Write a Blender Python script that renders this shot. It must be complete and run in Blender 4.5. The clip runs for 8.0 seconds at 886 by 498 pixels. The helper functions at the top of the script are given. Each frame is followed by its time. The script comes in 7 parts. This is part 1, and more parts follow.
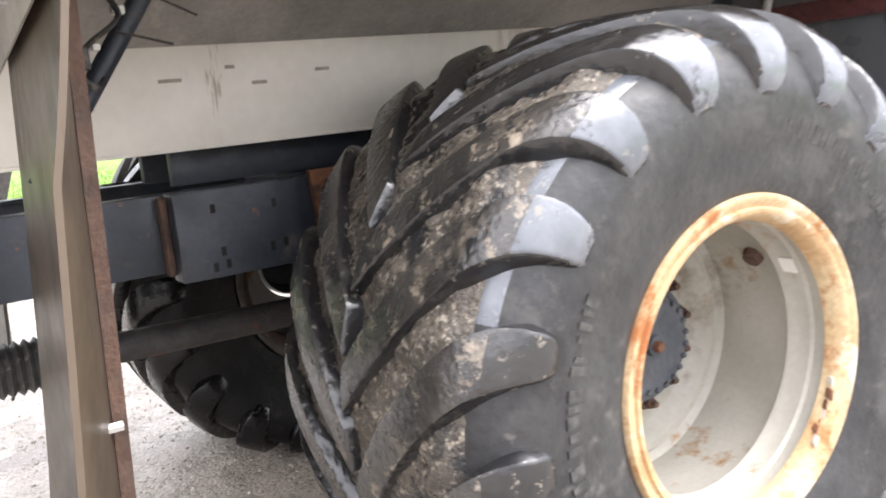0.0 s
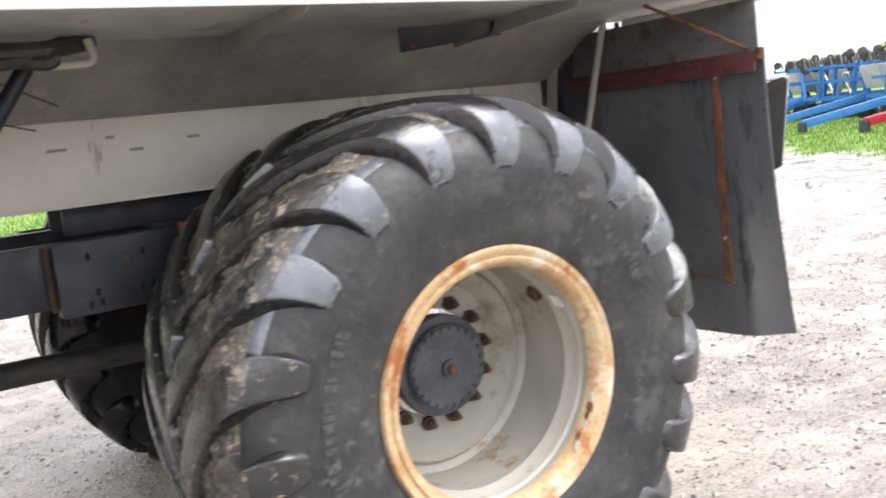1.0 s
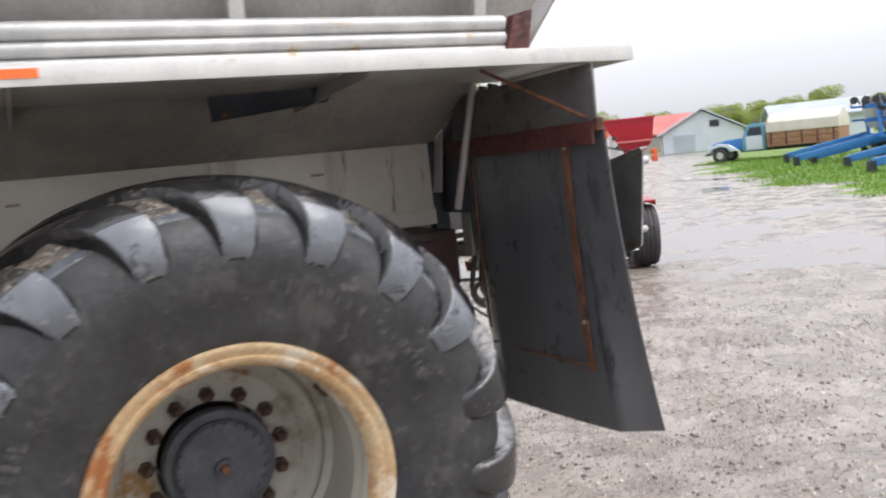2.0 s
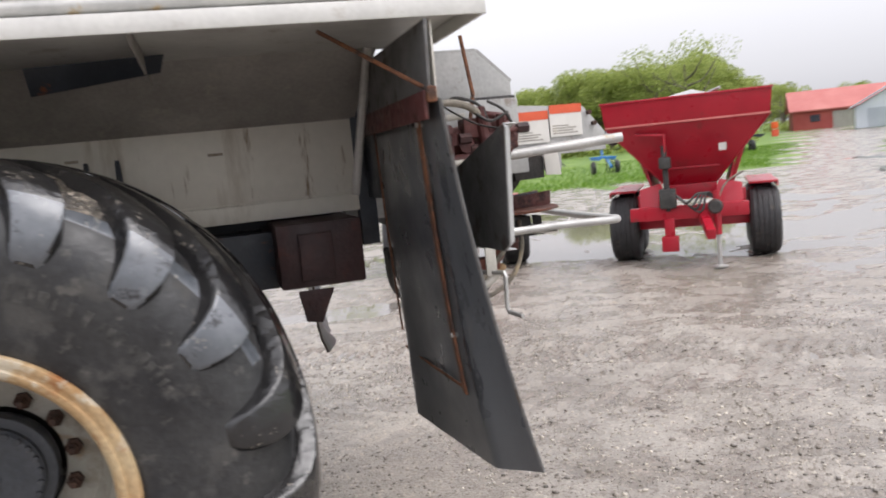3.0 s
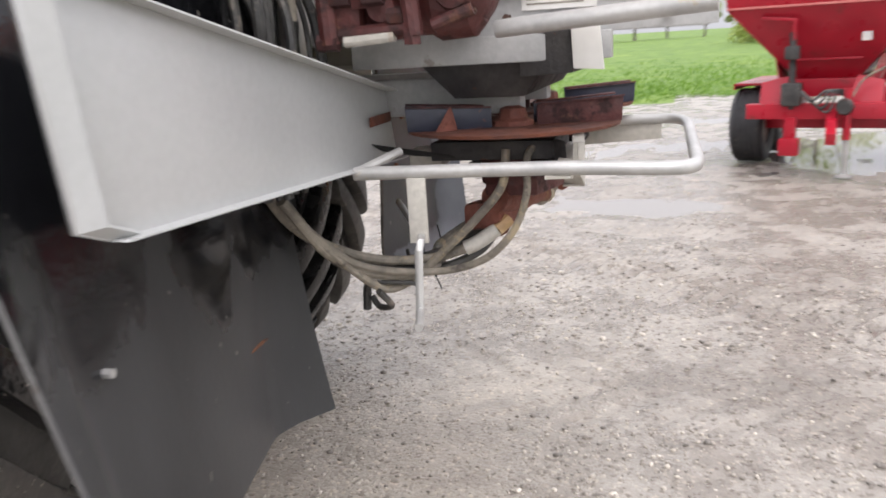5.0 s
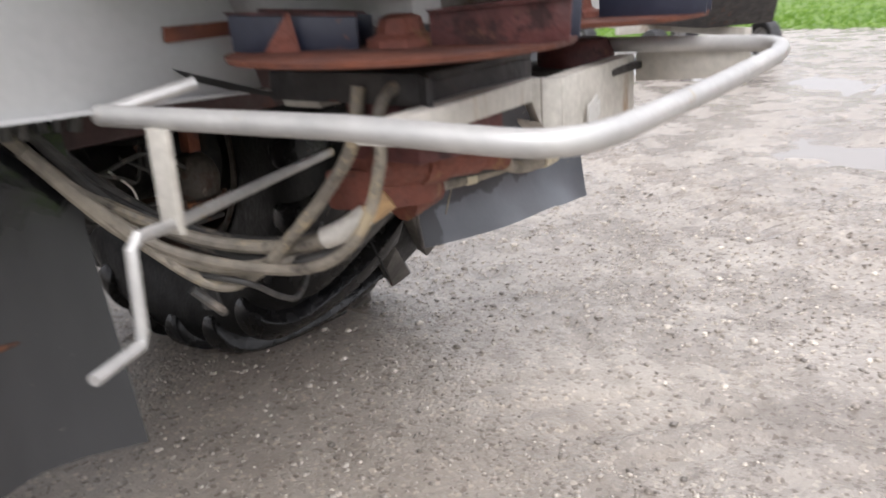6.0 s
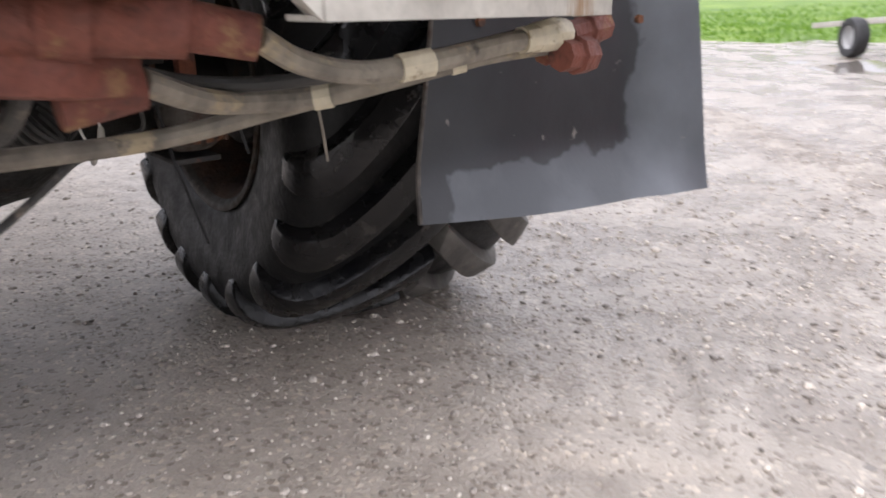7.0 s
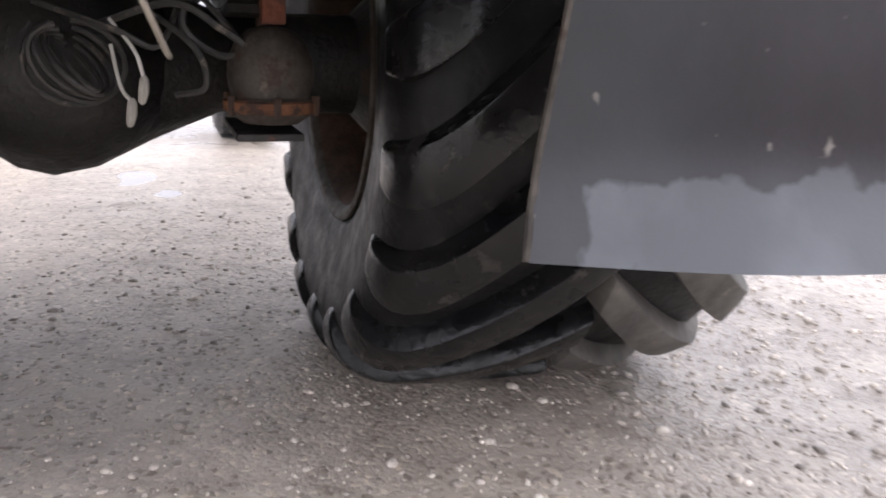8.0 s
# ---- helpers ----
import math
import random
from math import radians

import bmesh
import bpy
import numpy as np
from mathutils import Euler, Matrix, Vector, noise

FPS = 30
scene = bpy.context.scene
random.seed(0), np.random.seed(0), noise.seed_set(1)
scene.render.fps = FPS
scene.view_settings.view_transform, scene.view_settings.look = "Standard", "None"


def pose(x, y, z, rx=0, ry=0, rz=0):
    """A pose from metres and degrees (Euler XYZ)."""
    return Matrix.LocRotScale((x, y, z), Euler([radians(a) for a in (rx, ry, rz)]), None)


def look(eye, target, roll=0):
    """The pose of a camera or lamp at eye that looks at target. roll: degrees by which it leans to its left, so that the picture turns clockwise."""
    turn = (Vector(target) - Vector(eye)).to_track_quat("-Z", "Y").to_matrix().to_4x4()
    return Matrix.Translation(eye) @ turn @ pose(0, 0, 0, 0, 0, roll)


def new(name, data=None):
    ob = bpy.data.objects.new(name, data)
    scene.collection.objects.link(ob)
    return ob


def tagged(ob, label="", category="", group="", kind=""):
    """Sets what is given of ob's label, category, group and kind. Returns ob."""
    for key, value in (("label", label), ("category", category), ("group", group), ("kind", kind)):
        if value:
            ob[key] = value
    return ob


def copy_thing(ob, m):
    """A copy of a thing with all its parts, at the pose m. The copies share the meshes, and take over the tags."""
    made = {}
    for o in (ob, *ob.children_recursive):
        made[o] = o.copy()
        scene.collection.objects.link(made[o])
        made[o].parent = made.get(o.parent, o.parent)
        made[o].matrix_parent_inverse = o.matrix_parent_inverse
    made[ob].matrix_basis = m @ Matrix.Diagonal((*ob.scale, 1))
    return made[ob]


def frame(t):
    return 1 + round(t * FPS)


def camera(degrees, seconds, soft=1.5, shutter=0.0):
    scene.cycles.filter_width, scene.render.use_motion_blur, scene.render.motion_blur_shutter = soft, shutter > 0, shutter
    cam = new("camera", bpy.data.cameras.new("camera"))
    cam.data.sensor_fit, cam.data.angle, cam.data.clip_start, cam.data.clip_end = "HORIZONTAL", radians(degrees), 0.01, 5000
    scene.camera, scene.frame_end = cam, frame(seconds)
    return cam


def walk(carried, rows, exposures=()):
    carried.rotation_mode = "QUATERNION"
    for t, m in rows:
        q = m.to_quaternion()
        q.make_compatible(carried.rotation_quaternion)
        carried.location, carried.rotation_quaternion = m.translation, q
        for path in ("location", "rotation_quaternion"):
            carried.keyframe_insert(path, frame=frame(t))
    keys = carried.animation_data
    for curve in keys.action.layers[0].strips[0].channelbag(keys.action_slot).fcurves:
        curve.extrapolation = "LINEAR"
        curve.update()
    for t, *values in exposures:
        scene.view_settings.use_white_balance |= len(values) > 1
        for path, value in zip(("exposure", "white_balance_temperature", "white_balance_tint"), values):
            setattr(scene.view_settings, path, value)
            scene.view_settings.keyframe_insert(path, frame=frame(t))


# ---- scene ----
cam = camera(55.9, 8.0, 1.7, 0.4)
PATH = [
    (0, (-1.684, -1.305, 1.587), (-0.647, 0.37, 1.244), -5.9),
    (0.5, (-1.691, -1.644, 1.661), (-0.639, 0.025, 1.331), -6.2),
    (1, (-1.45, -2.04, 1.676), (-0.406, -0.36, 1.383), -6.3),
    (1.5, (-1.055, -2.258, 1.708), (-0.081, -0.528, 1.466), -6.1),
    (2, (-0.475, -2.291, 1.729), (0.42, -0.514, 1.528), -5.9),
    (2.2, (-0.213, -2.335, 1.707), (0.615, -0.521, 1.546), -6.1),
    (3.3, (1.098, -2.163, 1.627), (1.46, -0.215, 1.355), -5.9),
    (3.5, (1.358, -2.104, 1.619), (1.618, -0.146, 1.309), -6.1),
    (4, (1.781, -1.799, 1.612), (1.781, 0.167, 1.246), -5.8),
    (4.5, (2.062, -1.379, 1.632), (1.797, 0.562, 1.225), -5.2),
    (4.7, (2.18, -1.184, 1.611), (1.817, 0.735, 1.178), -4.3),
    (5.8, (2.714, 0.068, 1.538), (1.689, 1.676, 0.936), -3.5),
    (6, (2.784, 0.257, 1.473), (1.664, 1.793, 0.852), -3.5),
    (6.5, (2.871, 0.755, 1.332), (1.554, 2.101, 0.657), -2.5),
    (7, (2.791, 1.204, 1.195), (1.261, 2.336, 0.581), -1.3),
    (7.5, (2.526, 1.564, 1.086), (0.838, 2.472, 0.515), 0.7),
    (8, (2.258, 1.813, 0.955), (0.434, 2.454, 0.444), 2.1),
]
walk(cam, [(t, look(eye, target, roll)) for t, eye, target, roll in PATH], [(0, 1.87, 6450, 14), (1, 1.24, 6450, 14), (2, 0.52, 6400, 14), (3.5, 0.37, 6550, 13.5), (4.5, 0.54, 6500, 14), (6, 0.71, 6450, 14), (7, 0.83, 6350, 17), (8, 1.38, 6350, 18)])

YC = 1.64        # centre line of the truck
HUB = 0.85       # height of the rear hubs

# ---- light ----
world = bpy.data.worlds.new("overcast")
scene.world = world
world.use_nodes = True
wn, wl = world.node_tree.nodes, world.node_tree.links
sky = wn.new("ShaderNodeTexSky")
sky.sky_type, sky.sun_disc = "NISHITA", False
sky.sun_elevation, sky.sun_rotation = radians(58), radians(143)
sky.dust_density, sky.air_density = 3.0, 1.0
grey = wn.new("ShaderNodeHueSaturation")
grey.inputs["Saturation"].default_value = 0.10
clouds = wn.new("ShaderNodeTexNoise")
clouds.inputs["Scale"].default_value, clouds.inputs["Detail"].default_value = 2.2, 6
stretch = wn.new("ShaderNodeMapping")
stretch.inputs["Scale"].default_value = (1, 1, 4)
wco = wn.new("ShaderNodeTexCoord")
cramp = wn.new("ShaderNodeValToRGB")
cramp.color_ramp.elements[0].position, cramp.color_ramp.elements[0].color = 0.3, (0.92, 0.93, 0.95, 1)
cramp.color_ramp.elements[1].position, cramp.color_ramp.elements[1].color = 0.7, (1.06, 1.05, 1.04, 1)
wmul = wn.new("ShaderNodeMix")
wmul.data_type, wmul.blend_type = "RGBA", "MULTIPLY"
wmul.inputs[0].default_value = 1
wl.new(wco.outputs["Generated"], stretch.inputs[0])
wl.new(stretch.outputs[0], clouds.inputs["Vector"])
wl.new(clouds.outputs["Fac"], cramp.inputs[0])
wl.new(sky.outputs[0], grey.inputs["Color"])
wl.new(grey.outputs[0], wmul.inputs[6])
wl.new(cramp.outputs[0], wmul.inputs[7])
# an overcast sky is brighter overhead than at the horizon
up = wn.new("ShaderNodeSeparateXYZ")
lift = wn.new("ShaderNodeMapRange")
lift.inputs["From Max"].default_value = 0.42
lift.inputs["To Min"].default_value, lift.inputs["To Max"].default_value = 0.88, 1.80
wtop = wn.new("ShaderNodeVectorMath")
wtop.operation = "SCALE"
wl.new(wco.outputs["Generated"], up.inputs[0])
wl.new(up.outputs["Z"], lift.inputs["Value"])
flat = wn.new("ShaderNodeMix")
flat.data_type = "RGBA"
flat.inputs[0].default_value = 0.7
flat.inputs[7].default_value = (4.55, 4.65, 4.9, 1)
wl.new(wmul.outputs[2], flat.inputs[6])
wl.new(flat.outputs[2], wtop.inputs[0]), wl.new(lift.outputs[0], wtop.inputs["Scale"])
wl.new(wtop.outputs[0], wn["Background"].inputs[0])
wn["Background"].inputs[1].default_value = 0.15
sun = new("sun", bpy.data.lights.new("sun", "SUN"))
sun.data.energy, sun.data.angle, sun.data.color = 1.0, radians(40), (1.0, 0.98, 0.95)
sun.matrix_world = look((0, 0, 0), (-0.32, 0.42, -0.85))


# ---- materials ----
def mat(name, c1, c2, scale=6, rough=(0.5, 0.7), metal=0.0, bump=0.2, fine=60, patch=None, spec=0.5, patch2=None, streak=False):
    """Two-tone noise colour, fine grain with bump, and up to two kinds of patches: (colour, coverage, scale, roughness)."""
    m = bpy.data.materials.new(name)
    m.use_nodes = True
    n, l = m.node_tree.nodes, m.node_tree.links
    p = n["Principled BSDF"]
    p.inputs["Metallic"].default_value = metal
    p.inputs["Specular IOR Level"].default_value = spec
    co = n.new("ShaderNodeTexCoord")
    mp = n.new("ShaderNodeMapping")
    mp.inputs["Scale"].default_value = (1, 1, 0.16) if streak else (1, 1, 1)
    l.new(co.outputs["Object"], mp.inputs[0])

    def tex(s, d=4, vec=mp):
        t = n.new("ShaderNodeTexNoise")
        t.inputs["Scale"].default_value, t.inputs["Detail"].default_value = s, d
        l.new(vec.outputs[0] if vec is mp else co.outputs["Object"], t.inputs["Vector"])
        return t

    def ramp(src, a, b, ca, cb):
        r = n.new("ShaderNodeValToRGB")
        r.color_ramp.elements[0].position, r.color_ramp.elements[0].color = a, (*ca, 1)
        r.color_ramp.elements[1].position, r.color_ramp.elements[1].color = b, (*cb, 1)
        l.new(src, r.inputs[0])
        return r

    big, small = tex(scale), tex(fine, 5, co)
    gr = min(0.22, max(0.04, bump))
    col = ramp(big.outputs["Fac"], 0.32, 0.68, c1, c2).outputs[0]
    grain = ramp(small.outputs["Fac"], 0.25, 0.75, (1 - gr,) * 3, (1 + gr,) * 3)
    mul = n.new("ShaderNodeMix")
    mul.data_type, mul.blend_type = "RGBA", "MULTIPLY"
    mul.inputs[0].default_value = 1
    l.new(col, mul.inputs[6]), l.new(grain.outputs[0], mul.inputs[7])
    col = mul.outputs[2]
    rr = n.new("ShaderNodeMapRange")
    rr.inputs["From Min"].default_value, rr.inputs["From Max"].default_value = 0.3, 0.7
    rr.inputs["To Min"].default_value, rr.inputs["To Max"].default_value = rough
    l.new(tex(scale * 2.3, 3, co).outputs["Fac"], rr.inputs["Value"])
    ro = rr.outputs[0]
    for k, pt in enumerate((patch, patch2)):
        if not pt:
            continue
        c, cover, s, r = pt
        t = tex(s, 7)
        t.inputs["Roughness"].default_value = 0.68
        t.noise_dimensions = "4D"
        t.inputs["W"].default_value = 3.1 + k * 7
        mask = ramp(t.outputs["Fac"], 0.62 - 0.3 * cover, 0.70 - 0.3 * cover, (0,) * 3, (1,) * 3).outputs[0]
        mx = n.new("ShaderNodeMix")
        mx.data_type = "RGBA"
        l.new(mask, mx.inputs[0]), l.new(col, mx.inputs[6])
        mx.inputs[7].default_value = (*c, 1)
        col = mx.outputs[2]
        mr = n.new("ShaderNodeMix")
        l.new(mask, mr.inputs[0]), l.new(ro, mr.inputs[2])
        mr.inputs[3].default_value = r
        ro = mr.outputs[0]
    l.new(col, p.inputs["Base Color"]), l.new(ro, p.inputs["Roughness"])
    if bump:
        b = n.new("ShaderNodeBump")
        b.inputs["Strength"].default_value, b.inputs["Distance"].default_value = bump, 0.01
        l.new(small.outputs["Fac"], b.inputs["Height"]), l.new(b.outputs[0], p.inputs["Normal"])
    return m


RUST = (0.26, 0.085, 0.03)
M_TYRE = mat("tyre_rubber", (0.013, 0.013, 0.0145), (0.036, 0.036, 0.036), 5, (0.30, 0.56), bump=0.3, fine=40, patch=((0.055, 0.053, 0.050), 0.24, 7, 0.7), patch2=((0.085, 0.080, 0.073), 0.12, 18, 0.8))
# wet black tread rubber, darkened to carry the shade at the far wheel
M_SHADETREAD = mat("wet_shaded_tread_rubber", (0.005, 0.005, 0.006), (0.014, 0.0135, 0.013), 6, (0.09, 0.36), bump=0.35, fine=26, patch=((0.040, 0.036, 0.032), 0.09, 12, 0.5), patch2=((0.006, 0.006, 0.006), 0.2, 7, 0.3), spec=0.36)
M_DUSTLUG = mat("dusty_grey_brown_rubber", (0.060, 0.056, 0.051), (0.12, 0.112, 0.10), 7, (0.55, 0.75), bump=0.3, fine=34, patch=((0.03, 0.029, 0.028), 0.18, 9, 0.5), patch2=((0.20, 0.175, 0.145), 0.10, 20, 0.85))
# matt side wall rubber of the far wheel, its shade put into the colour
M_SHADEWALL = mat("shaded_side_wall_rubber", (0.007, 0.007, 0.0075), (0.018, 0.0175, 0.0165), 6, (0.35, 0.6), bump=0.3, fine=60, patch=((0.04, 0.037, 0.034), 0.10, 16, 0.8), spec=0.2)
M_LUG = mat("wet_tread_rubber", (0.009, 0.009, 0.010), (0.024, 0.023, 0.023), 7, (0.08, 0.24), bump=0.4, fine=34, patch=((0.22, 0.19, 0.15), 0.06, 30, 0.7), patch2=((0.030, 0.028, 0.025), 0.18, 9, 0.3), spec=0.8)
M_LUGMUD = mat("mud_filmed_tread_rubber", (0.012, 0.012, 0.012), (0.050, 0.045, 0.040), 9, (0.10, 0.32), bump=0.5, fine=60, patch=((0.30, 0.245, 0.185), 0.20, 13, 0.6), patch2=((0.10, 0.084, 0.066), 0.18, 8, 0.3), spec=0.8)
M_TREADMUD = mat("mud_caked_tread", (0.050, 0.044, 0.037), (0.125, 0.105, 0.083), 16, (0.18, 0.5), bump=0.9, fine=90, patch=((0.36, 0.31, 0.25), 0.30, 60, 0.7), patch2=((0.016, 0.016, 0.017), 0.34, 13, 0.12))
# pale blue-grey stands in for sky reflected by wet lug ends
M_TIP = mat("sky_sheen_rubber", (0.075, 0.083, 0.095), (0.15, 0.16, 0.178), 8, (0.14, 0.30), bump=0.08, fine=50, patch=((0.022, 0.022, 0.025), 0.20, 15, 0.2), spec=0.8, patch2=((0.20, 0.18, 0.15), 0.08, 22, 0.6))
M_LETTER = mat("worn_raised_letters", (0.020, 0.020, 0.020), (0.072, 0.070, 0.066), 30, (0.5, 0.7), bump=0.1)
M_RIMY = mat("rusty_cream_paint", (0.40, 0.245, 0.115), (0.50, 0.385, 0.23), 5, (0.4, 0.6), bump=0.2, patch=((0.30, 0.115, 0.035), 0.34, 6, 0.75), patch2=((0.56, 0.49, 0.38), 0.24, 7, 0.5))
M_RIMG = mat("dirty_white_rim_paint", (0.31, 0.295, 0.25), (0.42, 0.40, 0.35), 3, (0.35, 0.55), bump=0.06, patch=((0.27, 0.15, 0.06), 0.17, 5, 0.8), patch2=((0.22, 0.19, 0.15), 0.16, 3, 0.7))
M_HUB = mat("dark_grey_hub_paint", (0.035, 0.04, 0.05), (0.07, 0.075, 0.085), 9, (0.4, 0.6), bump=0.3)
M_RUST = mat("rust", (0.10, 0.04, 0.022), (0.22, 0.09, 0.04), 14, (0.7, 0.95), bump=0.6, fine=90, patch=((0.055, 0.03, 0.022), 0.35, 20, 0.9))
M_NUT = mat("rusty_nut", (0.045, 0.025, 0.02), (0.10, 0.05, 0.032), 40, (0.6, 0.9), bump=0.4, fine=160)
M_REDPRIMER = mat("worn_dark_red_paint", (0.066, 0.018, 0.017), (0.115, 0.032, 0.028), 10, (0.45, 0.75), bump=0.4, patch=((0.04, 0.017, 0.016), 0.35, 16, 0.85), patch2=((0.15, 0.07, 0.045), 0.06, 14, 0.8))
M_MAROON = mat("grimy_maroon_paint", (0.024, 0.010, 0.011), (0.050, 0.018, 0.017), 9, (0.45, 0.7), bump=0.3, patch=((0.085, 0.030, 0.022), 0.14, 12, 0.85))
M_CASTING = mat("rust_red_casting", (0.12, 0.037, 0.026), (0.19, 0.060, 0.038), 12, (0.6, 0.85), bump=0.5, fine=90, patch=((0.24, 0.13, 0.065), 0.14, 14, 0.85), patch2=((0.06, 0.026, 0.02), 0.16, 11, 0.8))
M_ORANGERUST = mat("bright_rust", (0.14, 0.043, 0.022), (0.082, 0.029, 0.019), 9, (0.6, 0.85), bump=0.5, patch=((0.08, 0.03, 0.022), 0.4, 9, 0.8))
M_STEEL = mat("dirty_stainless_sheet", (0.64, 0.60, 0.53), (0.72, 0.68, 0.605), 2, (0.42, 0.6), metal=0.15, bump=0.04, fine=25, patch=((0.50, 0.445, 0.37), 0.14, 3, 0.6), patch2=((0.26, 0.18, 0.11), 0.02, 12, 0.8), streak=True)
M_HOPPER = mat("weathered_stainless_hopper", (0.285, 0.267, 0.25), (0.41, 0.387, 0.363), 4, (0.45, 0.65), metal=0.3, bump=0.12, patch=((0.46, 0.43, 0.38), 0.14, 5, 0.6), streak=True)
M_BOARD = mat("bright_aluminium", (0.52, 0.51, 0.49), (0.62, 0.61, 0.58), 5, (0.35, 0.5), metal=0.3, bump=0.06, patch=((0.42, 0.39, 0.35), 0.15, 6, 0.6))
M_CHASSIS = mat("black_chassis_paint", (0.013, 0.017, 0.024), (0.032, 0.038, 0.050), 5, (0.35, 0.6), bump=0.15, patch=((0.075, 0.07, 0.065), 0.10, 7, 0.85), patch2=(RUST, 0.03, 11, 0.85))
# front side of the near rear flap, its grey raised against weak light
M_FLAP = mat("wet_lifted_rubber_sheet", (0.075, 0.079, 0.086), (0.120, 0.126, 0.134), 4, (0.25, 0.42), bump=0.05, patch=((0.145, 0.142, 0.136), 0.2, 2.5, 0.5), patch2=((0.038, 0.040, 0.044), 0.16, 5, 0.15), streak=True, spec=0.8)
M_MUDFLAP = mat("muddy_rubber_sheet", (0.026, 0.021, 0.017), (0.095, 0.070, 0.048), 5, (0.36, 0.5), bump=0.05, fine=25, patch=((0.020, 0.019, 0.018), 0.30, 7, 0.3), patch2=((0.17, 0.135, 0.095), 0.12, 9, 0.5), spec=0.5, streak=True)


def stained_sheet(name, wet, dry, zones, wobble, scale, stretch_z, spec=0.6):
    """Rubber sheet that is wet and dark inside all zones, each a choice of (axis, place, soft width, sign), and dry and dusty outside, with a wandering border."""
    m = bpy.data.materials.new(name)
    m.use_nodes = True
    n, l = m.node_tree.nodes, m.node_tree.links
    p = n["Principled BSDF"]
    p.inputs["Specular IOR Level"].default_value = spec
    co, mp, sp = n.new("ShaderNodeTexCoord"), n.new("ShaderNodeMapping"), n.new("ShaderNodeSeparateXYZ")
    mp.inputs["Scale"].default_value = (1, 1, stretch_z)
    l.new(co.outputs["Object"], mp.inputs[0]), l.new(co.outputs["Object"], sp.inputs[0])

    def noise(s, d, vec):
        t = n.new("ShaderNodeTexNoise")
        t.inputs["Scale"].default_value, t.inputs["Detail"].default_value = s, d
        l.new(vec, t.inputs["Vector"])
        return t.outputs["Fac"]

    def calc(op, a, b):
        q = n.new("ShaderNodeMath")
        q.operation = op
        for k, x in enumerate((a, b)):
            if isinstance(x, float):
                q.inputs[k].default_value = x
            else:
                l.new(x, q.inputs[k])
        return q.outputs[0]

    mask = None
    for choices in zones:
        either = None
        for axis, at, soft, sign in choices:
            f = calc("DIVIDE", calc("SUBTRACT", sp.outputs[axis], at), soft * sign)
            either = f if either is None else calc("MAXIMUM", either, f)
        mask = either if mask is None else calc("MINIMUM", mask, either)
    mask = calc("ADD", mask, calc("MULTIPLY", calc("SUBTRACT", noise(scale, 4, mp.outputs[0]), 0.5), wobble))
    r = n.new("ShaderNodeMapRange")
    l.new(mask, r.inputs["Value"])
    mottle = noise(3.0, 6, mp.outputs[0])
    fine = noise(70, 4, co.outputs["Object"])

    def shade(c):
        q = n.new("ShaderNodeValToRGB")
        q.color_ramp.elements[0].position, q.color_ramp.elements[1].position = 0.35, 0.66
        q.color_ramp.elements[0].color, q.color_ramp.elements[1].color = (*[x * 0.66 for x in c[:3]], 1), (*[x * 1.35 for x in c[:3]], 1)
        l.new(mottle, q.inputs[0])
        return q.outputs[0]

    mx = n.new("ShaderNodeMix")
    mx.data_type = "RGBA"
    l.new(r.outputs[0], mx.inputs[0]), l.new(shade(dry), mx.inputs[6]), l.new(shade(wet), mx.inputs[7])
    speck = n.new("ShaderNodeValToRGB")
    speck.color_ramp.elements[0].position, speck.color_ramp.elements[1].position = 0.70, 0.76
    spots = n.new("ShaderNodeMix")
    spots.data_type = "RGBA"
    spots.inputs[7].default_value = (0.16, 0.15, 0.135, 1)
    l.new(noise(26, 3, co.outputs["Object"]), speck.inputs[0]), l.new(speck.outputs[0], spots.inputs[0]), l.new(mx.outputs[2], spots.inputs[6])
    l.new(spots.outputs[2], p.inputs["Base Color"])
    ro = n.new("ShaderNodeMapRange")
    ro.inputs["To Min"].default_value, ro.inputs["To Max"].default_value = dry[3], wet[3]
    l.new(r.outputs[0], ro.inputs["Value"]), l.new(ro.outputs[0], p.inputs["Roughness"])
    b = n.new("ShaderNodeBump")
    b.inputs["Strength"].default_value, b.inputs["Distance"].default_value = 0.05, 0.01
    l.new(fine, b.inputs["Height"]), l.new(b.outputs[0], p.inputs["Normal"])
    return m


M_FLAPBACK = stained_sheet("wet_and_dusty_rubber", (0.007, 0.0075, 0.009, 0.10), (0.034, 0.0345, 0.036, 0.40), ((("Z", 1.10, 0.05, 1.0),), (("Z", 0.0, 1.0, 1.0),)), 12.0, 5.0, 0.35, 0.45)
M_FLAPREAR = stained_sheet("half_dry_rubber_sheet", (0.027, 0.028, 0.031, 0.34), (0.095, 0.102, 0.113, 0.34), ((("Y", 3.055, 0.015, -1.0),), (("Z", 0.73, 0.014, 1.0), ("Y", 2.42, 0.03, -1.0))), 15.0, 8.0, 0.8, 0.42)
M_HOLE = mat("dark_hole", (0.003, 0.003, 0.003), (0.005, 0.005, 0.005), 5, (0.8, 0.9), bump=0)
M_WHITE = mat("white_painted_steel", (0.40, 0.405, 0.40), (0.46, 0.46, 0.455), 2, (0.3, 0.5), bump=0.02, patch=((0.34, 0.32, 0.29), 0.08, 3, 0.6), patch2=((0.28, 0.14, 0.07), 0.02, 9, 0.8))
M_OFFWHITE = mat("stained_white_steel", (0.40, 0.375, 0.33), (0.52, 0.495, 0.445), 6, (0.4, 0.6), bump=0.15, patch=((0.30, 0.20, 0.12), 0.14, 8, 0.75), streak=True)
